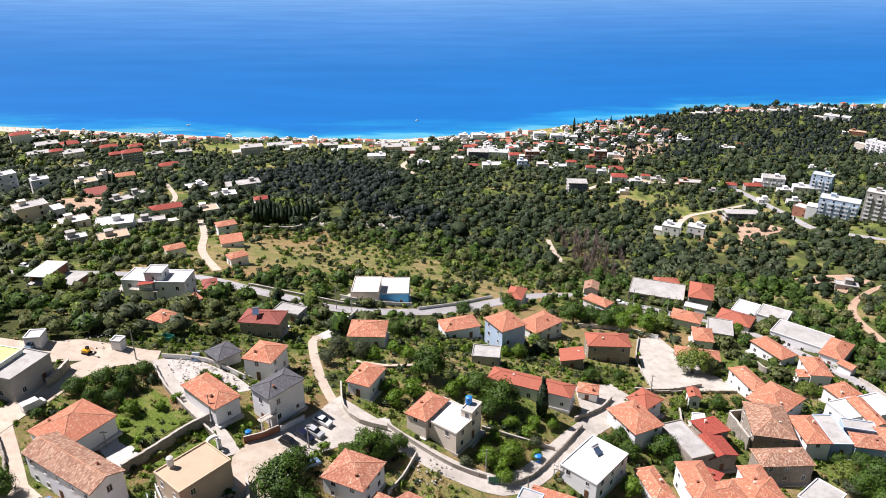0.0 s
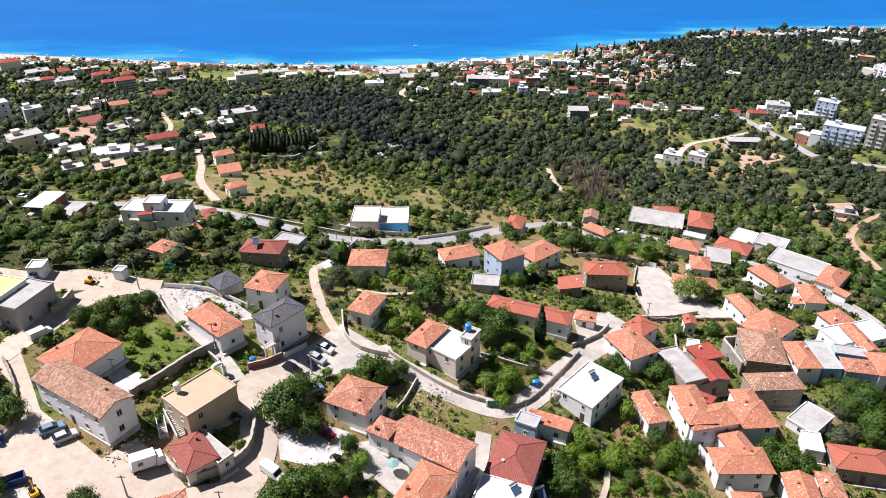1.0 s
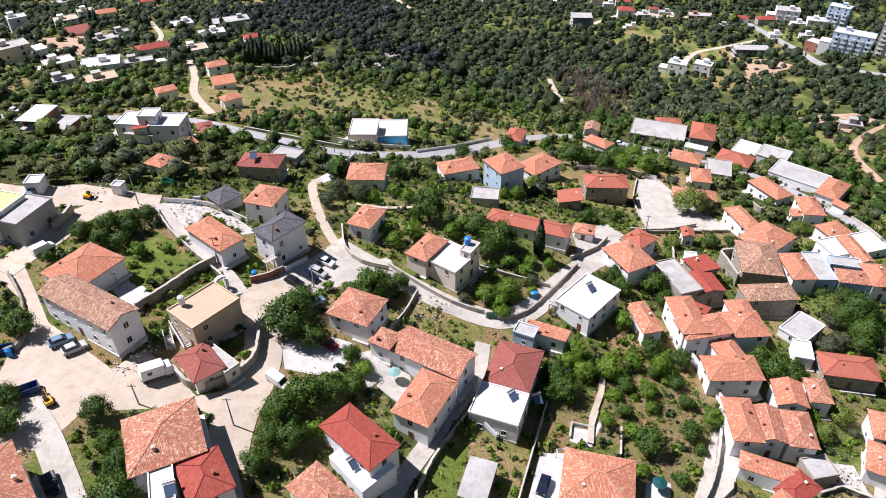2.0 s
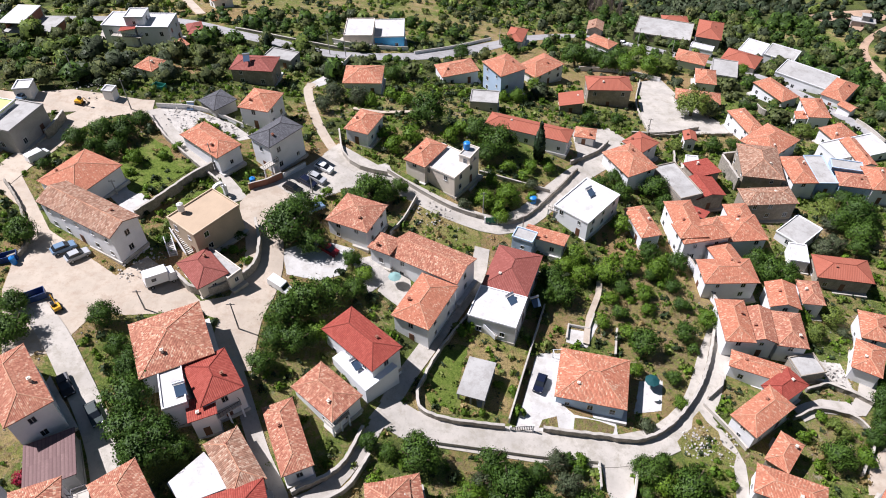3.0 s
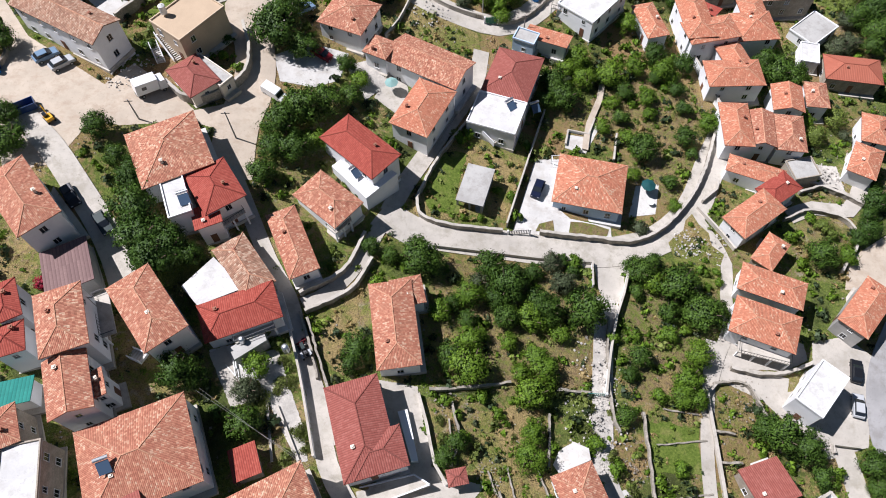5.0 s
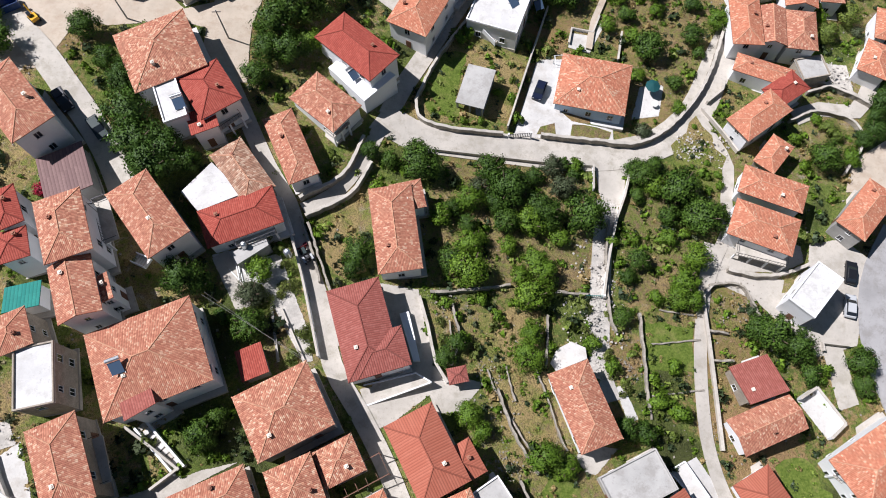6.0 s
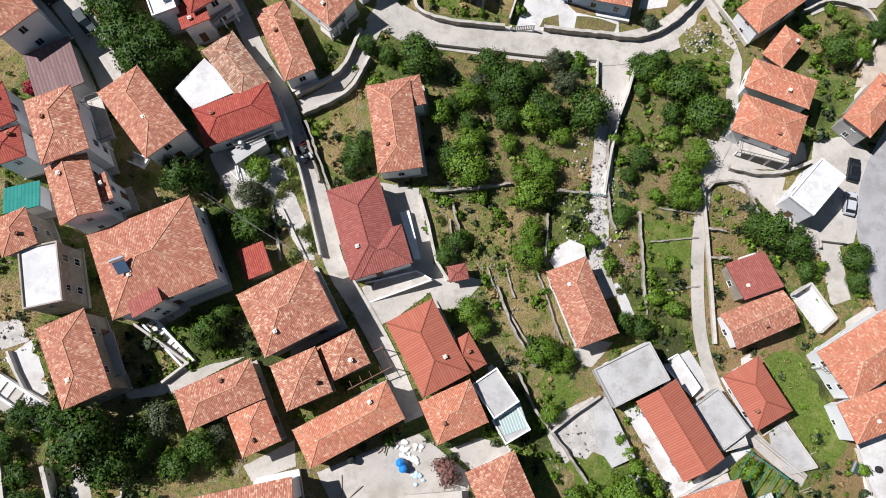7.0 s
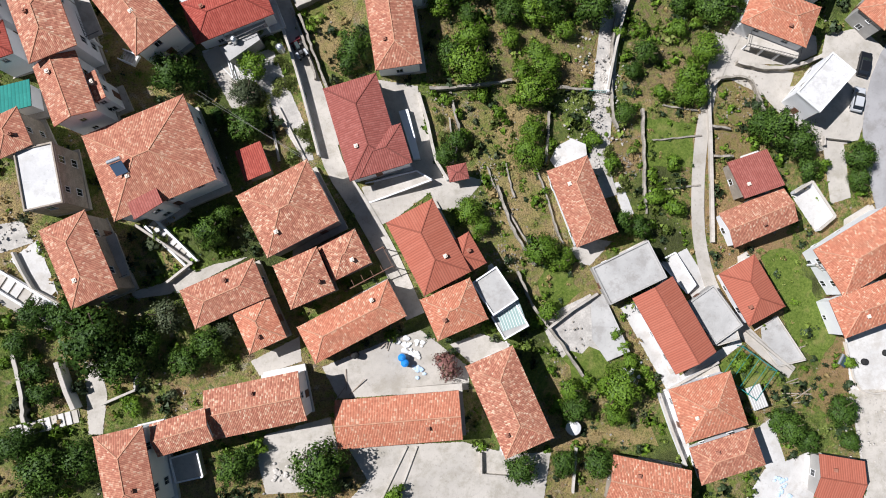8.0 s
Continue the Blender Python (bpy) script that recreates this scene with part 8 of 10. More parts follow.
house(295, 565, -8, 10.7, 6.4, 4.5, "flat", "white", "white", "two-storey white rendered house with a flat white roof", far=True)
house(285, 527, -8, 10.0, 6.0, 3, "flat", "grey", "white", "low white rendered house with a flat grey concrete roof", far=True)
house(262, 597, -16, 11.2, 7.9, 4.5, "hip", "red", "white", "two-storey white rendered house with a red-tiled hipped roof", far=True)
house(239, 576, -15, 8.4, 5.9, 3, "flat", "grey", "grey", "low bare concrete house with a flat grey concrete roof", far=True)
house(265, 537, -6, 8.6, 6.0, 3, "flat", "white", "white", "low white rendered house with a flat white roof", far=True)
house(452, 681, -44, 14.6, 8.8, 4, "flat", "white", "grey", "low bare concrete house with a flat white roof", far=True)
house(34, 876, 3, 14.9, 10.4, 8, "hip", "red", "white", "tall white rendered house with a red-tiled hipped roof", far=True, windows=False)
house(17, 768, 4, 14.2, 9.9, 5.5, "flat", "white", "cream", "two-storey cream rendered house with a flat white roof", far=True)
house(33, 717, 2, 11.3, 7.9, 4.5, "hip", "red", "white", "two-storey white rendered house with a red-tiled hipped roof", far=True)
house(108, 719, -1, 12.3, 8.6, 6.5, "flat", "white", "cream", "two-storey cream rendered house with a flat white roof", far=True)

# ---- trees and shrubs of the village ----
tree("bush", 24.2, -5.7, 1.2)
tree("bush", 25.4, -7.8, 1.4)
tree("citrus", 26.2, -10.1, 1.5)
tree("bush", 27.2, -10.6, 0.9)
tree("bush", 22.2, -13.2, 1.7)
tree("bush", 29.6, -14.4, 1.5)
tree("citrus", 13.0, 7.2, 2.9)
tree("citrus", 16.6, 6.4, 1.7)
tree("citrus", 31.8, 86.8, 1.9)
tree("dark", 35.8, 89.3, 2.1)
tree("citrus", 34.6, 93.0, 1.9)
tree("dark", 37.6, 96.1, 2.2)
tree("citrus", 42.2, 95.0, 2.4)
tree("citrus", 42.2, 91.0, 1.7)
tree("dark", 44.7, 100.5, 1.7)
tree("dark", 49.1, 97.7, 2.0)
tree("dark", 49.8, 93.0, 2.2)
tree("dark", 48.3, 85.0, 2.8)
tree("dark", 49.5, 81.6, 1.6)
tree("dark", 39.0, 80.6, 3.8)
tree("citrus", 36.6, 84.3, 2.1)
tree("citrus", 54.1, 89.0, 3.1)
tree("citrus", 25.9, 100.4, 2.4)
tree("citrus", 29.2, 97.7, 2.7)
tree("dark", 33.1, 98.8, 2.0)
tree("dark", 22.7, 93.6, 2.8)
tree("citrus", 40.6, 102.6, 2.5)
tree("dark", 45.6, 106.1, 3.0)
tree("citrus", 48.5, 100.8, 2.0)
tree("dark", 43.6, 74.2, 1.8)
tree("citrus", 43.5, 69.2, 1.7)
tree("citrus", 36.1, 75.6, 1.8)
tree("olive", 35.8, 63.8, 1.9)
tree("dark", 51.5, 128.2, 4.2)
tree("citrus", 40.7, 114.2, 2.9)
tree("dark", 37.3, 126.4, 3.0)
tree("vine", 11.3, 118.6, 3.4)
tree("vine", 15.4, 121.5, 2.9)
tree("vine", 19.6, 124.5, 2.4)
tree("bush", 12.4, 114.6, 2.8)
tree("vine", 16.4, 117.4, 2.3)
tree("bush", 8.7, 116.7, 2.1)
tree("bush", 20.6, 120.2, 1.8)
tree("citrus", 11.5, 123.3, 2.1)
tree("bush", 16.0, 129.5, 2.2)
tree("bush", 21.6, 130.8, 2.2)
tree("bush", 25.7, 131.0, 1.9)
tree("dark", 7.5, 53.8, 3.2)
tree("dark", 11.1, 51.3, 2.8)
tree("olive", 5.5, 50.0, 2.2)
tree("dark", 8.1, 47.3, 2.4)
tree("dark", 15.1, 53.1, 1.9)
tree("dark", 20.3, 55.9, 1.6)
tree("dark", 22.0, 54.0, 1.4)
tree("dark", 9.6, 43.6, 2.7)
tree("dark", 15.2, 46.6, 3.3)
tree("dark", 23.1, 45.4, 4.3)
tree("dark", 3.5, 43.3, 1.9)
tree("citrus", 18.3, 41.7, 2.1)
tree("citrus", 5.1, 40.9, 1.7)
tree("dark", 0.9, 45.9, 1.8)
tree("dark", 33.1, 55.6, 2.2)
tree("citrus", 36.4, 52.6, 2.3)
tree("citrus", 42.2, 52.7, 2.9)
tree("dark", 33.1, 50.6, 1.7)
tree("dark", 42.9, 47.8, 2.8)
tree("dark", 46.7, 47.1, 2.7)
tree("dark", 37.9, 46.8, 2.3)
tree("citrus", 27.6, 41.8, 1.3)
tree("citrus", 31.4, 42.5, 1.3)
tree("bush", 36.3, 42.6, 1.5)
tree("bush", 40.5, 43.8, 1.3)
tree("bush", 65.4, 58.0, 1.3)
tree("bush", 49.0, 55.6, 1.0)
tree("bush", 48.6, 53.4, 1.1)
tree("bush", 46.6, 52.4, 1.0)
tree("bush", 46.9, 62.0, 0.6)
tree("bush", 46.0, 65.4, 0.7)
tree("bush", 47.3, 57.8, 0.8)
tree("bush", 44.4, 57.2, 0.6)
tree("bush", 43.6, 60.6, 0.5)
tree("bush", 9.7, 69.7, 1.1)
tree("bush", 12.3, 68.8, 1.0)
tree("bush", 8.9, 74.6, 0.9)
tree("bush", 3.3, 63.2, 0.8)
tree("bush", 6.2, 63.3, 0.9)
tree("bush", 4.7, 81.5, 1.6)
tree("bush", -2.0, 64.8, 0.5)
tree("bush", 16.0, 80.4, 1.1)
tree("bush", 14.2, 71.6, 0.8)
tree("bush", 65.3, 63.9, 1.5)
tree("bush", 70.0, 67.8, 1.5)
tree("lime", 72.2, 66.0, 1.9)
tree("dark", 78.9, 63.8, 2.4)
tree("dark", 82.5, 69.0, 2.0)
tree("bush", 73.2, 82.6, 1.9)
tree("lime", 76.9, 87.5, 2.6)
tree("lime", 82.4, 92.2, 2.9)
tree("olive", 83.9, 88.6, 1.7)
tree("dark", 70.1, 105.8, 3.8)
tree("dark", 75.0, 104.1, 3.3)
tree("dark", 96.0, 121.5, 3.6)
tree("dark", 99.4, 117.0, 4.6)
tree("lime", 94.9, 125.5, 3.4)
tree("olive", 92.0, 114.2, 3.2)
tree("dark", 97.1, 112.9, 3.0)
tree("dark", 105.3, 122.7, 2.5)
tree("lime", 105.1, 164.4, 3.0)
tree("lime", 104.6, 155.2, 1.9)
tree("dark", 75.3, 153.6, 2.8)
tree("dark", 80.8, 155.2, 2.2)
tree("lime", 63.6, 150.9, 2.2)
tree("dark", -4.2, 53.2, 4.1)
tree("citrus", -0.9, 44.4, 2.3)
tree("citrus", 3.7, 47.5, 2.8)
tree("dark", 10.1, 49.5, 4.2)
tree("citrus", 13.6, 44.1, 3.2)
tree("dark", 16.5, 45.3, 3.3)
tree("citrus", 3.4, 39.7, 2.7)
tree("dark", 0.7, 36.7, 2.7)
tree("citrus", 3.2, 35.1, 3.7)
tree("citrus", 9.7, 39.9, 1.8)
tree("citrus", 14.1, 37.4, 2.7)
tree("citrus", 11.3, 34.7, 1.8)
tree("citrus", 12.9, 31.3, 3.4)
tree("citrus", 15.1, 35.5, 2.7)
tree("citrus", 12.4, 25.3, 2.5)
tree("citrus", 11.7, 21.7, 2.9)
tree("olive", 19.8, 50.8, 2.9)
tree("bush", 22.6, 55.7, 1.8)
tree("olive", 18.3, 55.1, 2.4)
tree("dark", 34.0, 53.8, 3.0)
tree("dark", 39.9, 51.3, 4.4)
tree("dark", 44.2, 46.3, 4.4)
tree("citrus", 37.6, 42.8, 1.9)
tree("dark", 31.5, 38.5, 2.6)
tree("citrus", 41.7, 39.1, 2.9)
tree("citrus", 38.7, 34.6, 3.2)
tree("bush", 33.9, 32.1, 1.7)
tree("dark", 29.2, 35.5, 1.7)
tree("dark", 27.4, 28.6, 2.0)
tree("citrus", 39.8, 31.8, 2.4)
tree("dark", -13.4, 37.1, 3.1)
tree("dark", -14.2, 34.8, 1.9)
tree("dark", -11.9, 55.0, 1.8)
tree("dark", 53.2, 26.0, 3.9)
tree("dark", 56.6, 24.2, 3.6)
tree("dark", 58.6, 19.8, 2.3)
tree("dark", 50.4, 27.0, 2.8)
tree("dark", 69.3, 59.0, 3.6)
tree("dark", 67.4, 21.6, 3.0)
tree("dark", 67.8, 17.9, 2.5)
tree("dark", -37.4, 32.0, 3.6)
tree("dark", -35.6, 31.4, 2.4)
tree("olive", -28.5, 30.1, 2.6)
tree("citrus", -27.1, 33.6, 2.3)
tree("dark", -28.2, 25.0, 3.1)
tree("vine", -26.6, 29.3, 2.1)
tree("vine", -23.6, 31.6, 1.9)
tree("vine", -21.0, 24.8, 1.8)
tree("bush", 22.4, 33.6, 0.6)
tree("bush", 25.6, 31.0, 0.5)
tree("bush", 22.0, 27.4, 0.7)
tree("bush", 24.6, 25.2, 0.5)
tree("bush", 21.6, 23.0, 0.7)
tree("bush", 24.4, 20.4, 0.7)
tree("bush", 22.2, 18.2, 0.8)
tree("bush", 23.2, 22.0, 0.4)
tree("vine", -22.4, 21.1, 1.6)
tree("vine", -24.4, 30.9, 1.2)
tree("vine", -19.9, 22.4, 1.1)
tree("vine", -26.9, 39.3, 1.6)
tree("vine", -22.9, 34.2, 1.1)
tree("vine", -28.5, 26.5, 1.5)
tree("vine", -27.3, 23.6, 1.6)
tree("vine", -28.3, 30.7, 1.7)
tree("vine", -24.2, 35.2, 1.0)
tree("vine", -1.2, 27.0, 1.0)
tree("vine", -1.0, 24.4, 1.2)
tree("dark", -32.0, 26.9, 1.6)
tree("dark", -45.4, 52.8, 4.6)
tree("dark", -42.8, 49.1, 4.2)
tree("dark", -47.4, 55.6, 2.8)
tree("dark", -41.7, 52.8, 3.2)
tree("dark", 36.5, 56.4, 2.2)
tree("dark", -0.6, 21.6, 1.9)
tree("dark", 1.1, 23.8, 1.9)
tree("bush", 25.0, 20.6, 1.6)
tree("bush", 35.4, 20.8, 1.7)
tree("bush", 31.8, 15.3, 2.0)
tree("bush", 35.4, 13.5, 2.0)
tree("dark", -8.8, 53.8, 1.8)
tree("dark", -48.6, 62.6, 3.0)
tree("dark", -47.5, 57.6, 4.5)
tree("dark", -41.0, 50.7, 3.9)
tree("dark", -38.7, 50.2, 2.4)
tree("dark", -52.0, 67.4, 2.4)
tree("dark", -56.0, 72.4, 3.0)
tree("dark", -49.2, 64.2, 2.9)
tree("dark", -68.9, 69.2, 4.1)
tree("dark", -70.4, 74.7, 2.8)
tree("dark", -75.5, 90.7, 3.5)
tree("citrus", 46.7, 101.9, 3.1)
tree("dark", 51.6, 104.4, 3.1)
tree("citrus", 35.1, 99.5, 3.6)
tree("dark", 24.6, 92.2, 3.7)
tree("dark", 22.4, 95.3, 3.5)
tree("dark", 20.0, 91.2, 2.8)
tree("citrus", 28.5, 102.8, 3.0)
tree("dark", -29.5, 98.0, 5.9)
tree("dark", -25.4, 95.7, 3.5)
tree("dark", -28.2, 104.7, 3.8)
tree("dark", -15.8, 112.4, 4.9)
tree("dark", -12.3, 112.4, 3.5)
tree("dark", -9.3, 116.3, 2.4)
tree("dark", -19.0, 109.9, 2.9)
tree("citrus", -24.4, 111.6, 1.6)
tree("dark", -24.0, 80.0, 4.8)
tree("dark", -27.5, 76.2, 4.4)
tree("dark", -20.3, 82.8, 3.9)
tree("dark", -16.6, 85.6, 3.0)
tree("dark", -25.1, 71.9, 3.7)
tree("dark", -28.8, 71.8, 3.3)
tree("citrus", -22.0, 74.5, 2.8)
tree("dark", -30.2, 66.8, 3.0)
tree("dark", -17.8, 93.1, 2.4)
tree("citrus", -15.1, 90.3, 2.2)
tree("dark", 72.8, 103.8, 4.5)
tree("dark", 75.8, 102.2, 3.8)
tree("dark", 100.2, 122.7, 5.4)
tree("olive", 89.1, 112.7, 3.3)
tree("bush", 75.2, 92.4, 2.9)
tree("vine", 66.6, 63.0, 1.2)
tree("lime", 73.6, 64.4, 1.5)
tree("bush", 75.2, 59.9, 2.4)
tree("dark", 80.7, 65.3, 2.8)
tree("dark", 84.6, 71.6, 3.4)
tree("dark", -4.4, 55.6, 2.3)
tree("bush", -10.7, 48.4, 1.6)
tree("citrus", 3.3, 80.0, 1.5)
tree("dark", 53.4, 123.0, 2.9)
tree("dark", 42.9, 125.3, 3.3)
tree("red", -57.7, 44.7, 1.7)
tree("bush", 22.3, 24.3, 1.7)
tree("citrus", 37.5, 32.1, 2.4)
tree("dark", -47.4, -3.4, 5.5)
tree("dark", -43.8, -6.5, 4.1)
tree("dark", -50.5, -0.4, 3.4)
tree("dark", -54.8, -0.3, 2.7)
tree("dark", -33.0, -5.0, 2.9)
tree("dark", -36.1, -7.3, 2.8)
tree("olive", -31.7, -3.4, 2.5)
tree("olive", -38.7, -0.9, 2.9)
tree("dark", -19.2, -21.7, 4.5)
tree("dark", -30.9, -21.3, 2.9)
tree("dark", -29.0, -20.0, 2.0)
tree("dark", -52.5, -19.6, 4.0)
tree("dark", -48.8, -18.9, 3.4)
tree("dark", -55.0, -7.3, 2.1)
tree("dark", -54.2, -10.6, 2.1)
tree("dark", -57.2, -3.9, 2.1)
tree("dark", -41.6, -3.7, 3.0)
tree("dark", 8.7, -24.5, 2.8)
tree("dark", 15.3, -24.0, 2.5)
tree("dark", 20.4, -24.4, 3.0)
tree("dark", 17.3, -16.1, 2.7)
tree("citrus", 16.5, -13.6, 2.0)
tree("citrus", 24.2, -13.9, 3.9)
tree("bush", 28.9, -11.6, 1.1)
tree("bush", 19.3, -12.6, 1.3)
tree("citrus", 23.4, -17.8, 2.4)
tree("dark", 52.1, -21.7, 3.1)
tree("dark", 55.1, -23.9, 2.3)
tree("dark", 60.8, -19.4, 3.1)
tree("dark", 62.1, -24.2, 2.0)
tree("dark", 50.3, -20.2, 2.0)
tree("bush", 44.9, -11.0, 2.0)
tree("citrus", 15.8, 5.5, 2.1)
tree("citrus", 2.6, 13.1, 2.5)
tree("citrus", 4.2, 10.7, 1.9)
tree("citrus", 13.7, -1.9, 1.9)
tree("dark", 25.9, 11.3, 2.5)
tree("dark", 28.8, 10.5, 2.1)
tree("dark", -32.9, 10.6, 2.8)
tree("dark", -31.5, 12.8, 1.7)
tree("pink", -1.5, -9.4, 2.5)
tree("bush", -43.1, -12.8, 1.7)
tree("bush", -27.3, -19.0, 1.4)
tree("bush", 61.3, 20.8, 1.7)
tree("bush", 14.6, -16.2, 1.4)
tree("bush", 63.8, -11.9, 1.5)
tree("bush", -9.2, -26.5, 1.6)
tree("dark", -57.0, -16.7, 2.9)
tree("citrus", 9.7, 115.5, 3.0)
tree("citrus", 15.0, 118.3, 3.2)
tree("citrus", 13.0, 111.5, 2.2)
tree("olive", 20.9, 124.3, 1.9)
tree("olive", 4.7, 114.6, 1.8)
tree("dark", 13.5, 135.1, 5.3)
tree("dark", 8.7, 139.9, 4.3)
tree("dark", 10.6, 131.4, 3.6)
tree("dark", -3.0, 143.5, 5.5)
tree("dark", 42.3, 131.1, 2.8)
tree("dark", -77.3, 119.7, 2.9)
tree("dark", -72.4, 122.4, 3.5)
tree("dark", -67.8, 123.2, 3.5)
tree("dark", -68.4, 117.5, 2.9)
tree("dark", -72.6, 117.1, 2.7)
tree("dark", -66.7, 128.6, 2.6)
tree("dark", -80.6, 110.9, 1.6)
tree("citrus", -64.0, 115.2, 2.2)
tree("bush", -58.6, 118.0, 1.5)
tree("bush", -57.0, 121.5, 1.5)
tree("citrus", 63.9, 212.8, 4.9)
tree("citrus", 73.3, 229.9, 4.4)
tree("citrus", 71.7, 210.2, 4.9)
tree("dark", 58.0, 213.4, 4.1)
tree("dark", 55.2, 219.7, 5.1)
tree("dark", 47.1, 215.8, 5.8)
tree("lime", 76.1, 176.6, 6.0)
tree("olive", 81.1, 177.9, 3.6)
tree("dark", 100.6, 130.0, 3.2)
tree("dark", 102.0, 124.5, 4.4)
tree("olive", 94.1, 121.7, 3.0)
tree("dark", 95.3, 129.9, 2.6)
tree("bush", -11.1, 130.8, 3.0)
tree("bush", -7.3, 135.0, 3.1)
tree("bush", -12.7, 135.0, 2.8)
tree("bush", 2.3, 137.5, 2.8)
tree("bush", 5.2, 141.0, 2.6)
tree("olive", -26.7, 150.9, 3.6)
tree("olive", -28.4, 143.3, 2.9)
tree("olive", -21.0, 151.5, 3.3)
tree("bush", -18.2, 151.2, 2.7)
tree("bush", -12.7, 157.7, 2.8)
tree("bush", -9.5, 154.6, 2.8)
tree("bush", 19.7, 127.5, 2.2)
tree("bush", 25.9, 133.2, 2.0)
tree("dark", 50.5, 165.3, 2.3)
tree("dark", 41.3, 161.4, 2.6)
tree("dark", 25.1, 230.1, 3.5)
tree("dark", 7.3, 206.8, 3.6)
tree("citrus", 22.0, 170.7, 2.7)
tree("citrus", 28.8, 184.3, 2.9)
tree("bush", 17.8, 170.3, 2.4)
tree("dark", -13.6, 172.7, 3.0)
tree("dark", -10.7, 179.8, 3.1)
tree("dark", 95.0, 182.9, 2.6)
tree("dark", -51.6, 96.9, 1.3)
tree("dark", -51.6, 92.1, 1.5)
tree("dark", -39.0, 95.9, 1.5)
tree("bush", -39.3, 92.3, 1.3)
tree("bush", -36.7, 90.0, 1.3)
tree("citrus", 108.4, 219.5, 3.0)
tree("cypress", 23.6, 134.2, 13.5)
tree("cypress", -96.3, 327.1, 12.3)
tree("cypress", -96.8, 336.7, 13.3)
tree("cypress", -94.0, 334.3, 13.8)
tree("cypress", -91.3, 331.9, 14.4)
tree("cypress", -91.6, 341.8, 15.4)
tree("cypress", -88.9, 339.4, 13.0)
tree("cypress", -86.2, 337.1, 13.5)
tree("cypress", -83.6, 334.8, 14.1)
tree("cypress", -83.7, 344.9, 15.2)
tree("cypress", -81.1, 342.6, 12.7)
tree("cypress", -78.4, 340.4, 13.3)
tree("cypress", -78.5, 350.9, 14.3)
tree("cypress", -75.8, 348.6, 14.9)
tree("cypress", -73.1, 346.1, 15.5)
tree("cypress", -86.7, 345.0, 13.5)
tree("cypress", -500.5, 890.0, 14.2)
tree("cypress", -180.7, 983.3, 10.6)
tree("cypress", -233.8, 460.2, 11.1)
tree("cypress", -222.4, 443.8, 11.6)
tree("cypress", -191.0, 437.1, 11.2)
tree("cypress", -159.8, 434.0, 7.6)
tree("cypress", -256.9, 717.3, 15.0)
tree("cypress", -250.6, 716.8, 13.6)
tree("cypress", -148.7, 440.0, 10.2)
tree("cypress", 335.2, 1148.0, 16.6)
tree("cypress", 214.0, 1108.4, 23.7)
tree("cypress", 226.9, 1103.7, 19.7)
tree("cypress", 319.1, 1140.7, 16.5)
tree("cypress", 282.0, 1143.7, 18.4)
tree("cypress", -196.0, 418.7, 6.7)
tree("cypress", -76.3, 476.7, 8.9)
tree("cypress", -77.4, 701.6, 10.2)
tree("cypress", 265.2, 416.2, 7.3)

# ---- garden walls ----
garden_wall(STONE, "tall wall of a roofless stone house", 4.0, 0.5, [(73.7, 144.4), (73.8, 139.4), (74.5, 133.8)])
garden_wall(STONE, "back wall of a roofless stone house", 3.6, 0.5, [(74.6, 145.8), (77.8, 147.0), (80.3, 146.9)])
garden_wall(STONE, "curved retaining wall below a garden", 2.0, 0.4, [(100.0, 185.6), (100.7, 180.0), (107.1, 184.0)])
garden_wall(CONCRETE, "pale wall along a grey lane", 1.2, 0.3, [(127.9, 176.7), (128.4, 170.0), (127.8, 160.7)])
garden_wall(CONCRETE, "pale garden wall between beds", 1.0, 0.3, [(34.6, 85.5), (33.1, 79.0)])
garden_wall(STONE, "dark stone wall beside an orchard", 1.2, 0.4, [(63.2, 150.8), (60.7, 139.4), (68.1, 143.8)])
garden_wall(STONE, "stone wall under a square", 1.2, 0.4, [(53.3, 158.5), (63.7, 161.1), (75.4, 166.8)])
garden_wall(WALL["white"], "low white curved bench wall in a garden", 0.6, 0.35, [(23.9, 82.1), (24.8, 85.6), (28.9, 85.1), (30.6, 89.1)])
garden_wall(WALL["white"], "pale wall in front of a roadside house", 1.3, 0.3, [(-34.0, 201.0), (-26.5, 199.8), (-17.5, 202.1), (-10.5, 206.1)])
garden_wall(WALL["white"], "white wall beside a driveway", 1.2, 0.3, [(-26.6, 188.4), (-28.0, 179.9), (-29.1, 171.7)])
garden_wall(STONE, "stone wall beside a garden bed", 1.2, 0.35, [(74.4, 374.7), (107.7, 441.5), (121.9, 460.7)])
garden_wall(STONE, "rough stone wall along a lane", 1.3, 0.45, [(-4.7, 65.8), (-3.8, 62.4), (1.3, 61.1), (10.2, 61.0)])
garden_wall(STONE, "pale wall beside a shaded alley", 1.3, 0.4, [(5.4, 85.4), (-1.0, 74.7), (-4.7, 65.8)])
garden_wall(CONCRETE, "tall pale wall beside a driveway", 1.6, 0.25, [(20.3, 89.2), (15.5, 75.5), (11.0, 62.2)])
garden_wall(STONE, "curving stone wall round a villa garden", 1.5, 0.5, [(16.9, 61.4), (26.8, 61.0), (33.6, 60.8), (39.5, 63.5), (46.3, 70.2), (51.3, 78.2), (56.5, 90.2)])
garden_wall(CONCRETE, "low pale wall below a lane", 0.9, 0.3, [(-1.7, 56.8), (6.0, 56.6), (16.9, 56.2), (25.9, 56.2)])
garden_wall(WALL["white"], "white wall at a garden edge", 1.2, 0.25, [(25.9, 56.2), (25.4, 51.4)])
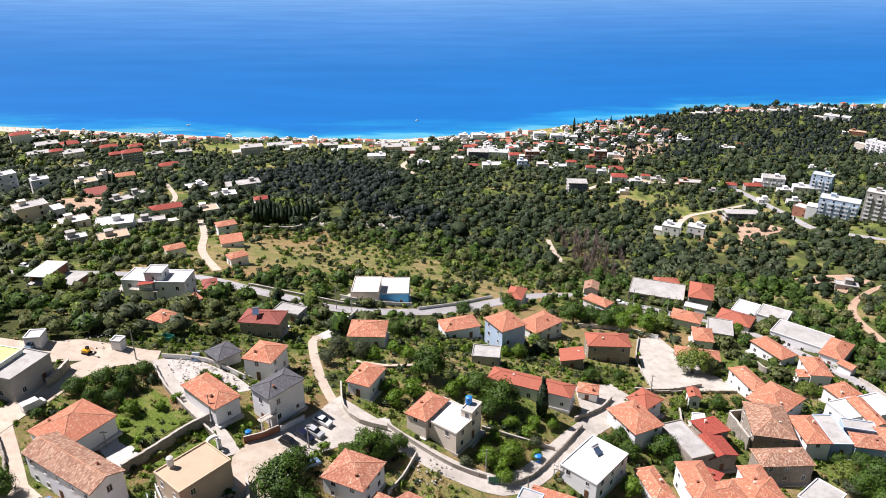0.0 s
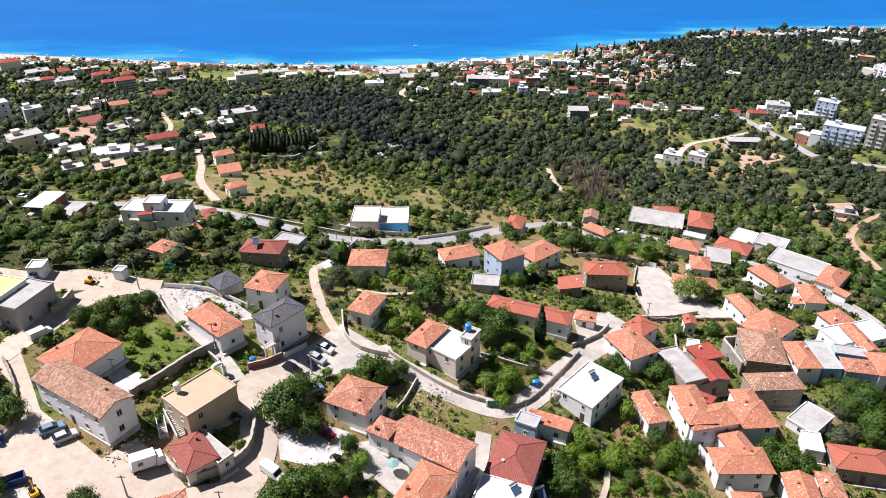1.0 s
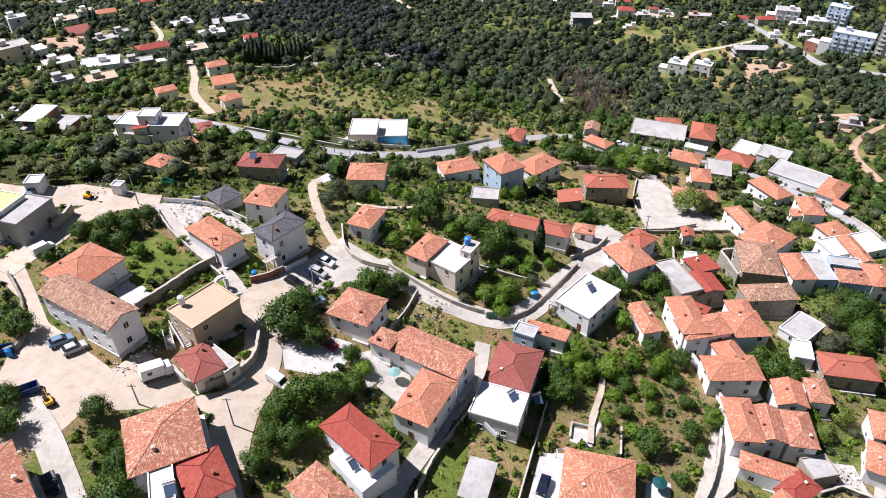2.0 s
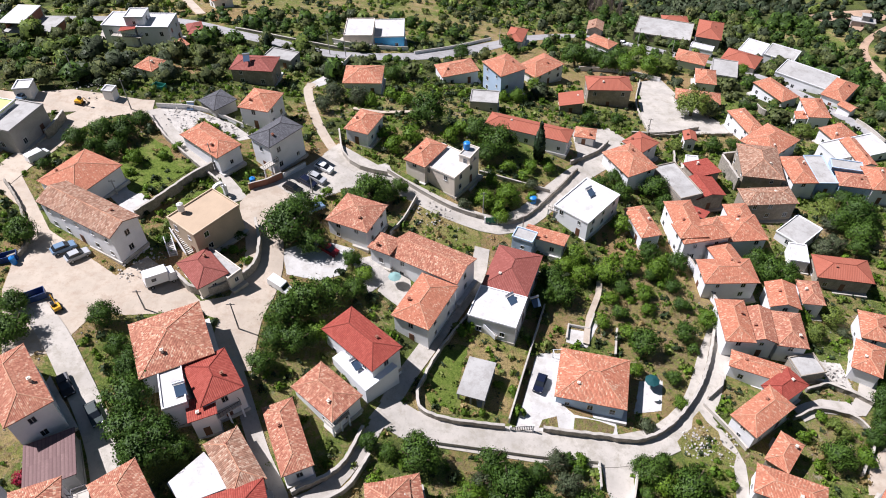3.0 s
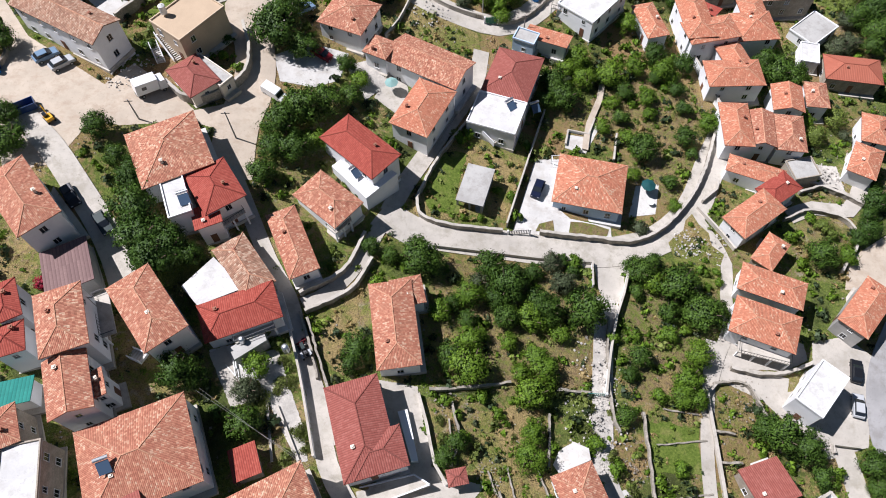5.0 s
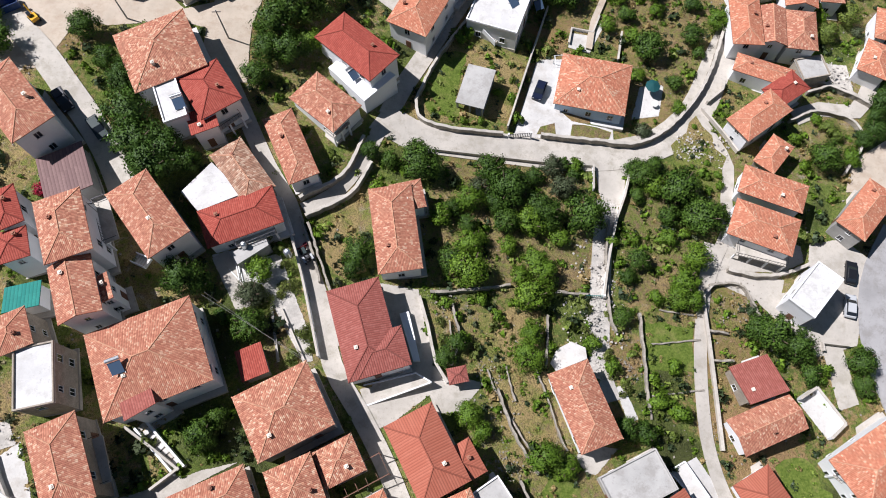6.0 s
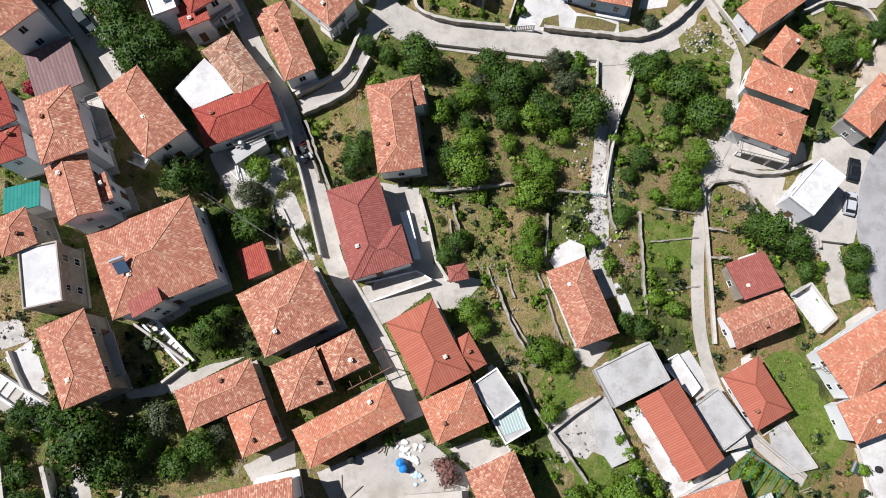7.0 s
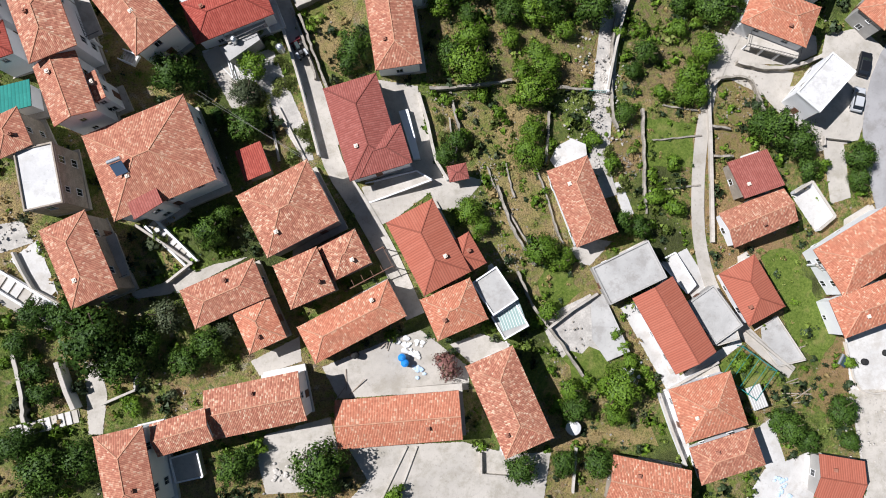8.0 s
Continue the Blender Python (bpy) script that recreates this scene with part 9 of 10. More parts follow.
garden_wall(WALL["white"], "white wall beside a stony path", 1.5, 0.3, [(32.8, 56.4), (30.7, 50.2), (28.8, 45.9), (26.6, 38.8), (25.0, 32.2)])
garden_wall(STONE, "curved stone retaining wall by the lane", 2.0, 0.5, [(-36.8, 100.3), (-35.0, 93.9), (-35.1, 88.1), (-37.7, 83.9), (-41.1, 81.2), (-44.4, 81.2), (-47.5, 84.0)])
garden_wall(STONE, "grey stone wall beside a lawn", 2.2, 0.5, [(-58.6, 98.3), (-54.6, 105.3), (-51.4, 111.2), (-48.3, 115.6)])
garden_wall(WALL["brick"], "brown block wall in front of a house", 1.6, 0.3, [(-40.1, 110.6), (-36.8, 112.8), (-34.2, 115.6)])
garden_wall(WALL["white"], "white wall beside a car park", 1.3, 0.3, [(-33.9, 115.7), (-29.9, 120.5)])
garden_wall(STONE, "curving stone wall at a yard", 1.1, 0.5, [(-76.9, 85.5), (-75.2, 87.5), (-76.6, 92.7), (-81.0, 100.0), (-86.2, 106.2)])
garden_wall(STONE, "stone wall along a narrow lane", 1.2, 0.35, [(-66.1, 132.5), (-60.1, 124.3), (-52.4, 116.8), (-45.5, 110.4)])
garden_wall(STONE, "stone wall by a building site", 2.4, 0.5, [(-83.4, 120.6), (-82.8, 123.8), (-82.5, 128.2)])
garden_wall(WALL["white"], "white wall above rubble", 1.1, 0.3, [(-65.4, 136.0), (-55.5, 136.5), (-45.3, 131.9)])
garden_wall(STONE, "stone wall round a garden plot", 1.1, 0.4, [(7.3, 112.1), (13.1, 111.1), (19.0, 114.2), (26.8, 124.1), (33.4, 133.4)])
garden_wall(CONCRETE, "pale wall along a lane", 1.2, 0.3, [(-12.2, 122.1), (-4.8, 117.0), (2.0, 113.3), (7.5, 111.9)])
garden_wall(CONCRETE, "pale wall at a lane corner", 1.3, 0.3, [(-23.9, 134.2), (-22.2, 125.9), (-18.2, 121.9), (-12.1, 121.0)])
garden_wall(STONE, "low stone wall below a square", 1.0, 0.4, [(58.8, 158.9), (71.7, 161.8), (84.7, 164.1)])
garden_wall(CONCRETE, "low pale wall at a square", 1.0, 0.3, [(67.1, 203.3), (60.2, 180.9), (58.9, 159.3)])
garden_wall(WALL["white"], "long white wall above trees", 1.6, 0.3, [(47.6, 210.5), (60.3, 212.3), (67.8, 209.6), (74.6, 205.2)])
garden_wall(WALL["white"], "tall white wall beside a garden", 2.2, 0.35, [(52.5, 112.5), (54.6, 107.7), (56.5, 98.9), (57.9, 94.4)])
garden_wall(CONCRETE, "pale wall inside gardens", 1.0, 0.3, [(8.8, 126.5), (18.1, 124.9), (25.4, 123.8)])
garden_wall(CONCRETE, "thin wall by a lane", 1.2, 0.25, [(-10.8, 102.7), (-8.2, 107.3), (-5.6, 114.7)])
garden_wall(STONE, "stone wall below houses", 1.2, 0.4, [(32.0, 135.6), (38.8, 141.1), (44.7, 150.1)])
garden_wall(STONE, "stone wall beside an alley", 1.0, 0.4, [(-21.1, 41.9), (-19.2, 36.1), (-17.5, 31.1)])
garden_wall(WALL["white"], "white retaining wall along a paved court", 0.9, 0.4, [(-4.4, 30.9), (-3.2, 26.3), (-2.1, 20.6), (-0.5, 17.8)])
garden_wall(WALL["white"], "white rendered wall along an alley", 1.5, 0.3, [(-24.2, 42.2), (-21.6, 33.6), (-18.7, 21.2)])
garden_wall(WALL["white"], "low white kerb of a planting bed", 0.35, 0.3, [(-26.1, 30.8), (-24.3, 20.6)])
garden_wall(WALL["white"], "low white kerb under vines", 0.35, 0.3, [(-24.3, 28.3), (-20.8, 20.8)])
garden_wall(STONE, "dry stone terrace wall", 1.0, 0.5, [(-2.8, 31.6), (3.2, 32.2), (9.8, 33.4)])
garden_wall(STONE, "dry stone terrace wall", 1.0, 0.5, [(16.9, 32.5), (22.4, 32.3)])
garden_wall(STONE, "stone wall along a path", 1.1, 0.4, [(27.4, 45.7), (26.1, 38.2), (25.7, 28.9), (26.5, 26.2)])
garden_wall(CONCRETE, "pale wall beside a path", 1.0, 0.45, [(44.3, 34.8), (42.4, 33.0), (42.1, 25.5), (41.8, 17.2), (41.4, 8.0)])
garden_wall(STONE, "dry stone terrace wall", 0.9, 0.4, [(30.8, 29.5), (30.6, 22.6), (30.3, 14.4)])
garden_wall(CONCRETE, "pale wall round a slab", 1.1, 0.3, [(13.7, -4.6), (17.5, -2.0), (21.7, 0.4)])
garden_wall(STONE, "stone wall between plots", 1.1, 0.4, [(9.4, 4.1), (11.8, -1.4), (15.5, -6.6), (18.8, -11.9)])
garden_wall(WALL["white"], "white wall beside a garden", 1.3, 0.35, [(30.8, -15.1), (32.6, -20.9), (34.6, -26.4)])
garden_wall(CONCRETE, "pale wall between yards", 1.0, 0.3, [(17.3, -22.3), (16.5, -28.9)])
garden_wall(CONCRETE, "pale wall on a terrace", 0.8, 0.3, [(-47.4, -12.3), (-43.2, -10.6), (-43.0, -6.9)])
garden_wall(WALL["white"], "broad white wall beside steps", 1.8, 0.6, [(-52.4, -6.4), (-51.2, -10.2), (-50.2, -12.6)])
garden_wall(STONE, "old stone wall by trees", 1.2, 0.5, [(-58.0, -4.7), (-56.9, -9.9), (-56.5, -14.0)])
garden_wall(STONE, "stone wall on a slope", 1.1, 0.4, [(43.8, 34.8), (49.3, 34.9), (51.5, 30.4), (53.1, 23.8)])
garden_wall(STONE, "low stone wall", 1.0, 0.4, [(42.3, 26.9), (45.7, 26.5)])
garden_wall(STONE, "low stone wall", 1.0, 0.4, [(42.3, 22.0), (45.9, 22.0)])
garden_wall(CONCRETE, "pale yard wall", 1.0, 0.3, [(62.2, 23.8), (62.3, 25.2), (66.9, 24.7)])
garden_wall(STONE, "stone wall under terraces", 1.0, 0.4, [(15.4, 28.6), (14.9, 23.2), (14.5, 20.6)])
garden_wall(STONE, "dry stone wall in a garden", 0.9, 0.4, [(0.2, 20.4), (1.4, 24.7), (0.5, 29.9)])
garden_wall(CONCRETE, "pale stair wall", 1.0, 0.3, [(-43.1, 11.6), (-39.8, 9.2), (-35.8, 6.1)])
garden_wall(CONCRETE, "pale wall behind a house", 1.0, 0.3, [(-39.1, 3.7), (-35.8, 6.4)])
garden_wall(STONE, "stone wall between gardens", 1.0, 0.4, [(6.9, 17.0), (8.8, 11.0), (12.1, 4.9)])
garden_wall(STONE, "stone wall along a curving lane", 1.2, 0.4, [(64.9, 67.4), (70.8, 69.7), (77.7, 67.8), (78.3, 62.8), (73.3, 56.7)])
garden_wall(STONE, "stone wall above a lane", 1.2, 0.4, [(69.8, 73.9), (76.3, 75.6), (81.2, 72.6)])
garden_wall(CONCRETE, "pale wall at a lane bend", 1.1, 0.4, [(49.3, 70.7), (52.8, 73.6), (53.6, 75.6)])
garden_wall(CONCRETE, "pale wall above waste ground", 1.0, 0.3, [(48.1, 69.4), (51.6, 64.0), (53.5, 60.5)])
garden_wall(STONE, "stone wall beside an alley", 1.0, 0.4, [(-22.3, 42.8), (-20.7, 38.4), (-19.0, 32.5)])
garden_wall(STONE, "curving stone wall above an alley", 1.3, 0.5, [(-11.8, 53.1), (-15.0, 47.2), (-21.5, 42.9)])
garden_wall(STONE, "stone wall above an alley", 1.3, 0.5, [(-13.1, 57.8), (-16.1, 50.6), (-22.5, 45.8)])
garden_wall(STONE, "curved stone wall under a porch", 1.3, 0.5, [(47.5, 37.5), (52.8, 36.6), (58.0, 37.2), (62.4, 38.8)])
garden_wall(CONCRETE, "long low parapet beside the road", 0.8, 0.3, [(-64.7, 204.3), (-48.5, 198.2), (-33.4, 194.8), (-26.2, 195.0)])
garden_wall(WALL["white"], "pale wall at the roadside", 1.0, 0.4, [(-8.4, 202.7), (3.2, 217.0), (19.1, 239.2)])
garden_wall(STONE, "dark stone wall of a hilltop graveyard", 2.2, 0.8, [(-92.4, 315.9), (-76.4, 325.8), (-73.6, 347.9), (-71.1, 386.7)])

# ---- vehicles ----
vehicle("pickup", BLACK, -57.9, 60.1, -54)
vehicle("car", DARKGREEN, -52.3, 55.6, -54)
vehicle("car", NAVY, 17.4, 70.8, -112)
vehicle("van", WHITEP, -30.0, 84.7, -32)
vehicle("truck", WHITEP, -49.9, 82.7, 35)
vehicle("car", STEELBLUE, -68.6, 88.7, 40)
vehicle("car", SILVER, -65.6, 87.1, 43)
vehicle("car", WHITEP, -26.0, 120.2, -26)
vehicle("car", SILVER, -27.1, 116.4, -29)
vehicle("car", NAVY, -28.8, 114.7, -33)
vehicle("car", BLACK, -31.5, 112.1, -27)
vehicle("car", MAROON, -22.5, 95.8, -30)
vehicle("car", SILVER, 68.7, 31.6, 75)
vehicle("car", BLACK, 70.2, 37.6, 73)
vehicle("car", STEELBLUE, -26.4, 106.9, 39)
vehicle("van", WHITEP, -82.9, 114.1, 55)
vehicle("car", WHITEP, -146.5, 217.9, -16)
vehicle("car", WHITEP, 74.8, 256.8, -37)
vehicle("car", STEELBLUE, -93.6, 135.3, 70)

# ---- fittings ----
solar_heater(-41.9, 18.0, 214.00, 20)
solar_heater(33.8, 119.0, 197.28, 35)
solar_heater(13.1, 85.4, 199.47, 35)
solar_heater(-39.0, 57.4, 212.75, 20)
solar_heater(-14.4, 67.2, ground(-14.4, 67.2) + 3.7, 40)
solar_heater(-49.2, 158.1, 209.84, 10)
solar_heater(62.7, -11.8, 185.40, 60)
solar_heater(18.1, 87.2, 196.42, 20)
solar_heater(-58.1, 136.7, 209.67, 0)
water_tank(5.7, 124.7, 206.51, BLUE, "blue plastic water tank on a roof", 0.75)
water_tank(20.9, 119.6, 194.64, BLUE, "blue plastic water tank in a garden", 0.8)
water_tank(16.9, -19.3, 194.58, FRAME, "white round water tank in a yard", 1.1)
water_tank(-23.2, 35.8, 205.93, STEEL, "steel water tank on a wall", 0.5)
water_tank(-16.1, 134.6, 202.96, BLUE, "blue plastic water tank beside a house", 0.8)
water_tank(-39.7, 112.6, 207.00, BLUE, "blue waste bin by a gate", 0.6)
water_tank(-7.8, -7.8, 200.25, BLUE, "blue plastic barrel in a courtyard", 0.55)
water_tank(-7.4, -8.6, 200.16, BLUE, "blue plastic barrel in a courtyard", 0.55)
water_tank(-48.3, 95.7, 214.88, FRAME, "white box unit on a beige roof", 0.6)
water_tank(-14.3, -7.2, 201.52, RUBBER, "black drum in a courtyard", 0.5)
water_tank(-75.7, 84.9, 212.34, BLUE, "blue plastic barrel by a wall", 0.5)
utility_pole(-70.5, 134.0, 8)
utility_pole(-48.0, 115.7, 7)
utility_pole(-27.4, 111.9, 6)
utility_pole(9.1, 113.7, 6)
utility_pole(-33.1, 187.9, 8)
utility_pole(-28.4, 187.9, 8)
utility_pole(-35.2, 74.2, 7)
utility_pole(-51.0, 76.3, 5)
utility_pole(58.0, 159.1, 6)
utility_pole(-64.4, 104.8, 4)
utility_pole(17.6, 109.6, 5)
utility_pole(80.4, 256.4, 8)
utility_pole(90.7, 243.9, 8)
utility_pole(-85.8, 143.8, 8)
utility_pole(22.0, 234.0, 7)
utility_pole(-49.5, 41.0, 6)
cable((-33.3, 28.3, 211.8), (-18.4, 19.3, 206.8))
cable((-33.0, 28.7, 211.5), (-18.8, 19.1, 206.7))
stairway(10.1, 80.0, 196.08, 51, 1.2, 14, "white concrete stairs to a roof terrace")
stairway(-47.0, 90.4, 208.63, 40, 1.3, 16, "pale concrete stairs beside a beige house")
stairway(-49.7, 89.4, 209.11, 25, 1.2, 10, "pale stone garden steps")
stairway(-44.9, 35.3, 207.66, -119, 1.3, 10, "grey concrete stairs beside a house")
stairway(-51.8, 43.2, 209.11, -142, 1.2, 8, "grey concrete stairs between houses")
yard("lawn", LAWN, "green plants in a framed garden bed", [(40.3, -12.6), (45.2, -9.0), (50.6, -13.0), (46.0, -16.5)], lift=0.11)
pergola(45.6, -12.7, -38, 6.4, 5.6, 2.2, "turquoise metal pergola frame over a green bed", vine=False, colour=TEALP)
pergola(-12.6, 4.8, 26, 7.5, 3.0, 2.6, "bare wooden pergola beams between stone houses", vine=False, colour=WOODEN)
pergola(21.4, 74.2, -89, 6.5, 1.6, 2.5, "pale wooden pergola beside a villa", vine=False, colour=FRAME)
pergola(40.5, -15.3, -28, 3.0, 2.0, 2.4, "white metal pergola on a terrace", vine=False)
gate(13.1, 61.0, 3, 3.6, 1.5, DARK, "dark steel sliding gate at a driveway")
gate(10.8, 110.8, 5, 2.6, 1.9, plain("green_gate_paint", (0.02, 0.16, 0.09), 0.5), "green sheet-metal gate in a stone wall", bars=False)
arch_gateway(-45.1, 107.4, 45, 2.4, 2.2)
parasol(38.7, 72.7, 1.4, plain("teal_canvas", (0.006, 0.06, 0.065), 0.8), "dark teal parasol on a white terrace")
parasol(-9.3, 90.1, 1.3, plain("pale_green_canvas", (0.22, 0.36, 0.34), 0.8), "pale green parasol on a terrace")
digger(-64.7, 75.0, 133, )
digger(-81.6, 134.2, -14, )
skip_bin(-69.3, 76.9, 30, 4.2, 1.8, 1.3, CRATE, "long dark blue open waste container in a yard")
skip_bin(-77.2, 85.7, 22, 3.6, 1.6, 1.2, CRATE, "dark blue open waste container by a wall")
skip_bin(-67.8, 145.7, -19, 3.0, 1.6, 1.2, plain("teal_container_paint", (0.03, 0.22, 0.17), 0.5), "green waste container at a building site")
table_set(39.0, 69.7, -9, )
rubble_pile(-54.5, 86.3, 4.5, 60, "pale broken stones beside a house", RUBBLE)
rubble_pile(-57.5, 134.4, 7, 120, "pale building rubble on cleared ground", RUBBLE)
rubble_pile(-46.3, 131.0, 4, 50, "pale building rubble beside a house", RUBBLE)
rubble_pile(-79.4, 141.4, 6, 60, "stones and debris at a building site", RUBBLE)
rubble_pile(-85.1, 127.8, 3.5, 40, "stones beside a wall", STONE, 0.7)
rubble_pile(16.4, -6.3, 4, 40, "grey stones on a plot", STONE, 0.7)
rubble_pile(49.0, 31.3, 5, 60, "grey boulders on a terrace", STONE, 0.7)
rubble_pile(48.3, 61.4, 5, 70, "pale stones beside a lane", RUBBLE)
rubble_pile(23.6, 27.9, 6, 90, "white stones on a path", RUBBLE)
rubble_pile(25.1, 38.1, 5, 60, "white stones on a path", RUBBLE)
rubble_pile(-2.3, 110.5, 5, 60, "pale stones on a bank", RUBBLE)
rubble_pile(-36.9, -13.6, 3, 24, "grey stones on a terrace", STONE, 0.7)
rubble_pile(-59.3, 10.3, 3.5, 40, "grey rubble beside a house", RUBBLE)
rubble_pile(6.8, 13.6, 4, 40, "grey stones on a neglected terrace", STONE, 0.7)
rubble_pile(66.0, -23.0, 6, 60, "pale stones on a slope", RUBBLE)
rubble_pile(13.6, 102.7, 3, 20, "pale stones by a lane", RUBBLE)
garden_wall(WALL["white"], "white wall of an unroofed court", 1.6, 0.4, [(55.9, 15.9), (59.2, 17.7)])
garden_wall(WALL["white"], "white wall of an unroofed court", 1.6, 0.4, [(59.2, 17.7), (62.9, 11.9)])
garden_wall(WALL["white"], "white wall of an unroofed court", 1.6, 0.4, [(62.9, 11.9), (59.9, 9.7)])
low_slab("terrace", "rounded white terrace beside a garden house", PALE, [(15.3, 21.1), (16.5, 23.3), (18.8, 24.4), (20.9, 23.4), (21.0, 21.7), (16.1, 19.9)], 0.7)
garden_wall(STONE, "dark stone terrace wall", 0.6, 0.28, [(0.1, 27.3), (0.3, 22.4)])
garden_wall(STONE, "crooked dry stone terrace wall", 0.6, 0.28, [(5.5, 19.9), (6.8, 16.0), (8.8, 12.3), (11.1, 8.5)])
garden_wall(STONE, "stone wall beside a house", 0.7, 0.28, [(12.8, 20.5), (14.2, 16.1), (15.6, 11.0), (16.7, 8.1)])
garden_wall(STONE, "dry stone wall between beds", 0.5, 0.28, [(30.8, 29.2), (30.8, 20.8), (30.5, 12.7)])
garden_wall(STONE, "short stone wall in a garden", 0.5, 0.28, [(8.3, 20.4), (9.4, 15.2)])
garden_wall(STONE, "low stone edge of a terrace", 0.4, 0.28, [(31.2, 16.3), (40.0, 17.3)])
garden_wall(STONE, "low stone edge of a terrace", 0.4, 0.28, [(32.2, 24.5), (40.8, 25.5)])
garden_wall(STONE, "low stone edge of a terrace", 0.4, 0.28, [(34.4, 30.3), (41.7, 29.3)])
garden_wall(STONE, "stone wall below a ruin", 1.3, 0.5, [(68.8, 77.0), (73.4, 76.0), (79.4, 73.5), (82.4, 71.6)])
rubble_pile(77.6, 78.3, 3.5, 80, "fallen stones of a ruined house", RUBBLE)
rubble_pile(6.1, 19.5, 2.5, 50, "grey stones in a terraced garden", STONE, 0.7)
rubble_pile(28.4, 20.7, 2.5, 50, "grey stones between garden beds", STONE, 0.7)
rubble_pile(7.5, 5.3, 3.0, 60, "grey stones on a slope below houses", STONE, 0.7)
rubble_pile(44.4, 61.2, 3.5, 80, "pale stones on waste ground by a lane", RUBBLE)
rubble_pile(-1.1, 30.0, 2.5, 40, "grey stones in an orchard", STONE, 0.7)
tractor(-21.1, 36.6, 118)
tree("bush", 4.9, 30.7, 1.4)
tree("bush", 7.4, 28.4, 1.2)
tree("bush", 2.0, 24.7, 1.3)
tree("bush", -0.4, 30.0, 1.3)
rubble_pile(24.0, 31.6, 2.2, 70, "white stones strewn over a garden path", RUBBLE, 0.8)
rubble_pile(23.4, 28.4, 2.2, 70, "white stones strewn over a garden path", RUBBLE, 0.8)
rubble_pile(23.0, 25.2, 2.2, 70, "white stones strewn over a garden path", RUBBLE, 0.8)
rubble_pile(22.5, 22.5, 2.2, 70, "white stones strewn over a garden path", RUBBLE, 0.8)
rubble_pile(23.1, 19.8, 2.2, 70, "white stones strewn over a garden path", RUBBLE, 0.8)
rubble_pile(25.4, 34.4, 2.2, 70, "white stones strewn over a garden path", RUBBLE, 0.8)
tree("vine", 25.5, 28.9, 1.2)
tree("vine", 21.6, 26.0, 1.3)
tree("vine", 24.7, 22.5, 1.4)
tree("vine", 22.3, 29.7, 1.1)
tree("vine", 25.5, 19.8, 1.5)
tree("vine", 26.7, 17.1, 1.6)
gate(22.5, 32.1, -4, 4.6, 1.1, TEALP, "teal metal fence across a stony path")
low_slab("roof_slab", "small grey roof slab with a water tank", GREY_ROOF, [(-31.3, 36.0), (-26.8, 38.9), (-26.0, 37.1), (-30.3, 34.2)], 2.4)
water_tank(-29.4, 36.9, 207.07, STEEL, "steel water tank on a small roof slab", 0.45, 1.0)
timber_pile(-30.4, 34.0, 1.0, 8, "pale poles stacked in a yard", FRAME, 4.0)
boat(-447, 1192, 25, "small white motor boat on the blue sea")
boat(-47, 1225, 25, "white boat lying off the beach")
rubble_pile(-40.8, 371.3, 9, 40, "pale limestone rocks on a bare slope", RUBBLE, 5.0)
rubble_pile(-60.7, 353.3, 8, 30, "pale limestone rocks on a bare slope", RUBBLE, 5.0)
rubble_pile(-73.6, 458.7, 9, 26, "pale limestone rocks on a bare slope", RUBBLE, 5.0)
rubble_pile(-30.9, 416.9, 7, 20, "pale limestone rocks on a bare slope", RUBBLE, 5.0)
stepped_path(-60.6, 4.9, -53.3, -0.1, 2.0, 7, "broad stepped path with white side walls")
stepped_path(-58.5, -15.5, -50.2, -13.6, 1.7, 10, "old stone steps beside a terrace", walls=False)
stepped_path(-41.4, 12.0, -35.8, 6.0, 1.3, 9, "narrow stone steps between houses")
low_slab("concrete_slab", "bare grey cast slab in a plot", GREY_ROOF, [(17.6, -1.6), (22.7, 0.4), (26.3, -8.5), (22.8, -9.9)], 0.5)
low_slab("terrace", "grey tiled terrace before a porch", CONCRETE, [(-14.5, 15.2), (-13.4, 17.2), (-5.0, 19.0), (-2.8, 17.6), (-11.8, 14.6)], 0.35, WALL["white"])
low_slab("stair_ramp", "white outside stair beside a house", WALL["white"], [(-7.4, 28.0), (-6.0, 28.3), (-4.4, 20.9), (-5.4, 20.8)], 1.1)
low_slab("terrace", "grey cast terrace below an orange roof", GREY_ROOF, [(47.5, -6.6), (51.8, -4.1), (55.9, -11.2), (51.5, -12.1)], 0.5, CONCRETE)
low_slab("garden_slab", "small white slab among grass", PALE, [(22.8, -12.9), (25.1, -11.8), (26.8, -13.1), (24.9, -14.3)], 0.3)
low_slab("roof_terrace", "white roof terrace on a low annex", WALL["white"], [(-18.9, 69.4), (-17.5, 70.7), (-12.0, 66.2), (-8.9, 68.5), (-7.7, 67.5), (-12.8, 62.7)], 3.7)
low_slab("terrace", "grey concrete terrace below a long house", GREY_ROOF, [(-38.7, -19.8), (-35.1, -18.9), (-34.3, -22.3), (-37.9, -23.0)], 1.0, WALL["white"])
low_slab("terrace", "grey cast roof terrace beside an orange sheet roof", GREY_ROOF, [(37.9, -4.4), (42.8, -2.4), (43.9, -7.3), (40.3, -8.2)], 2.3, CONCRETE)
low_slab("terrace", "pale beige terrace behind a sheet-roofed house", PALE, [(32.3, 5.2), (34.9, 6.5), (37.8, 1.3), (36.4, -0.0)], 0.6, WALL["white"])
sheet_canopy("pale green glass canopy beside a tiled house", GREENGLASS, 7.9, -2.4, 18, 3.7, 3.5, 3.4, slats=9)
sheet_canopy("grey corrugated sheet canopy in a yard", GREY_ROOF, 46.6, -16.5, 18, 2.4, 3.7, 2.2, slats=6)
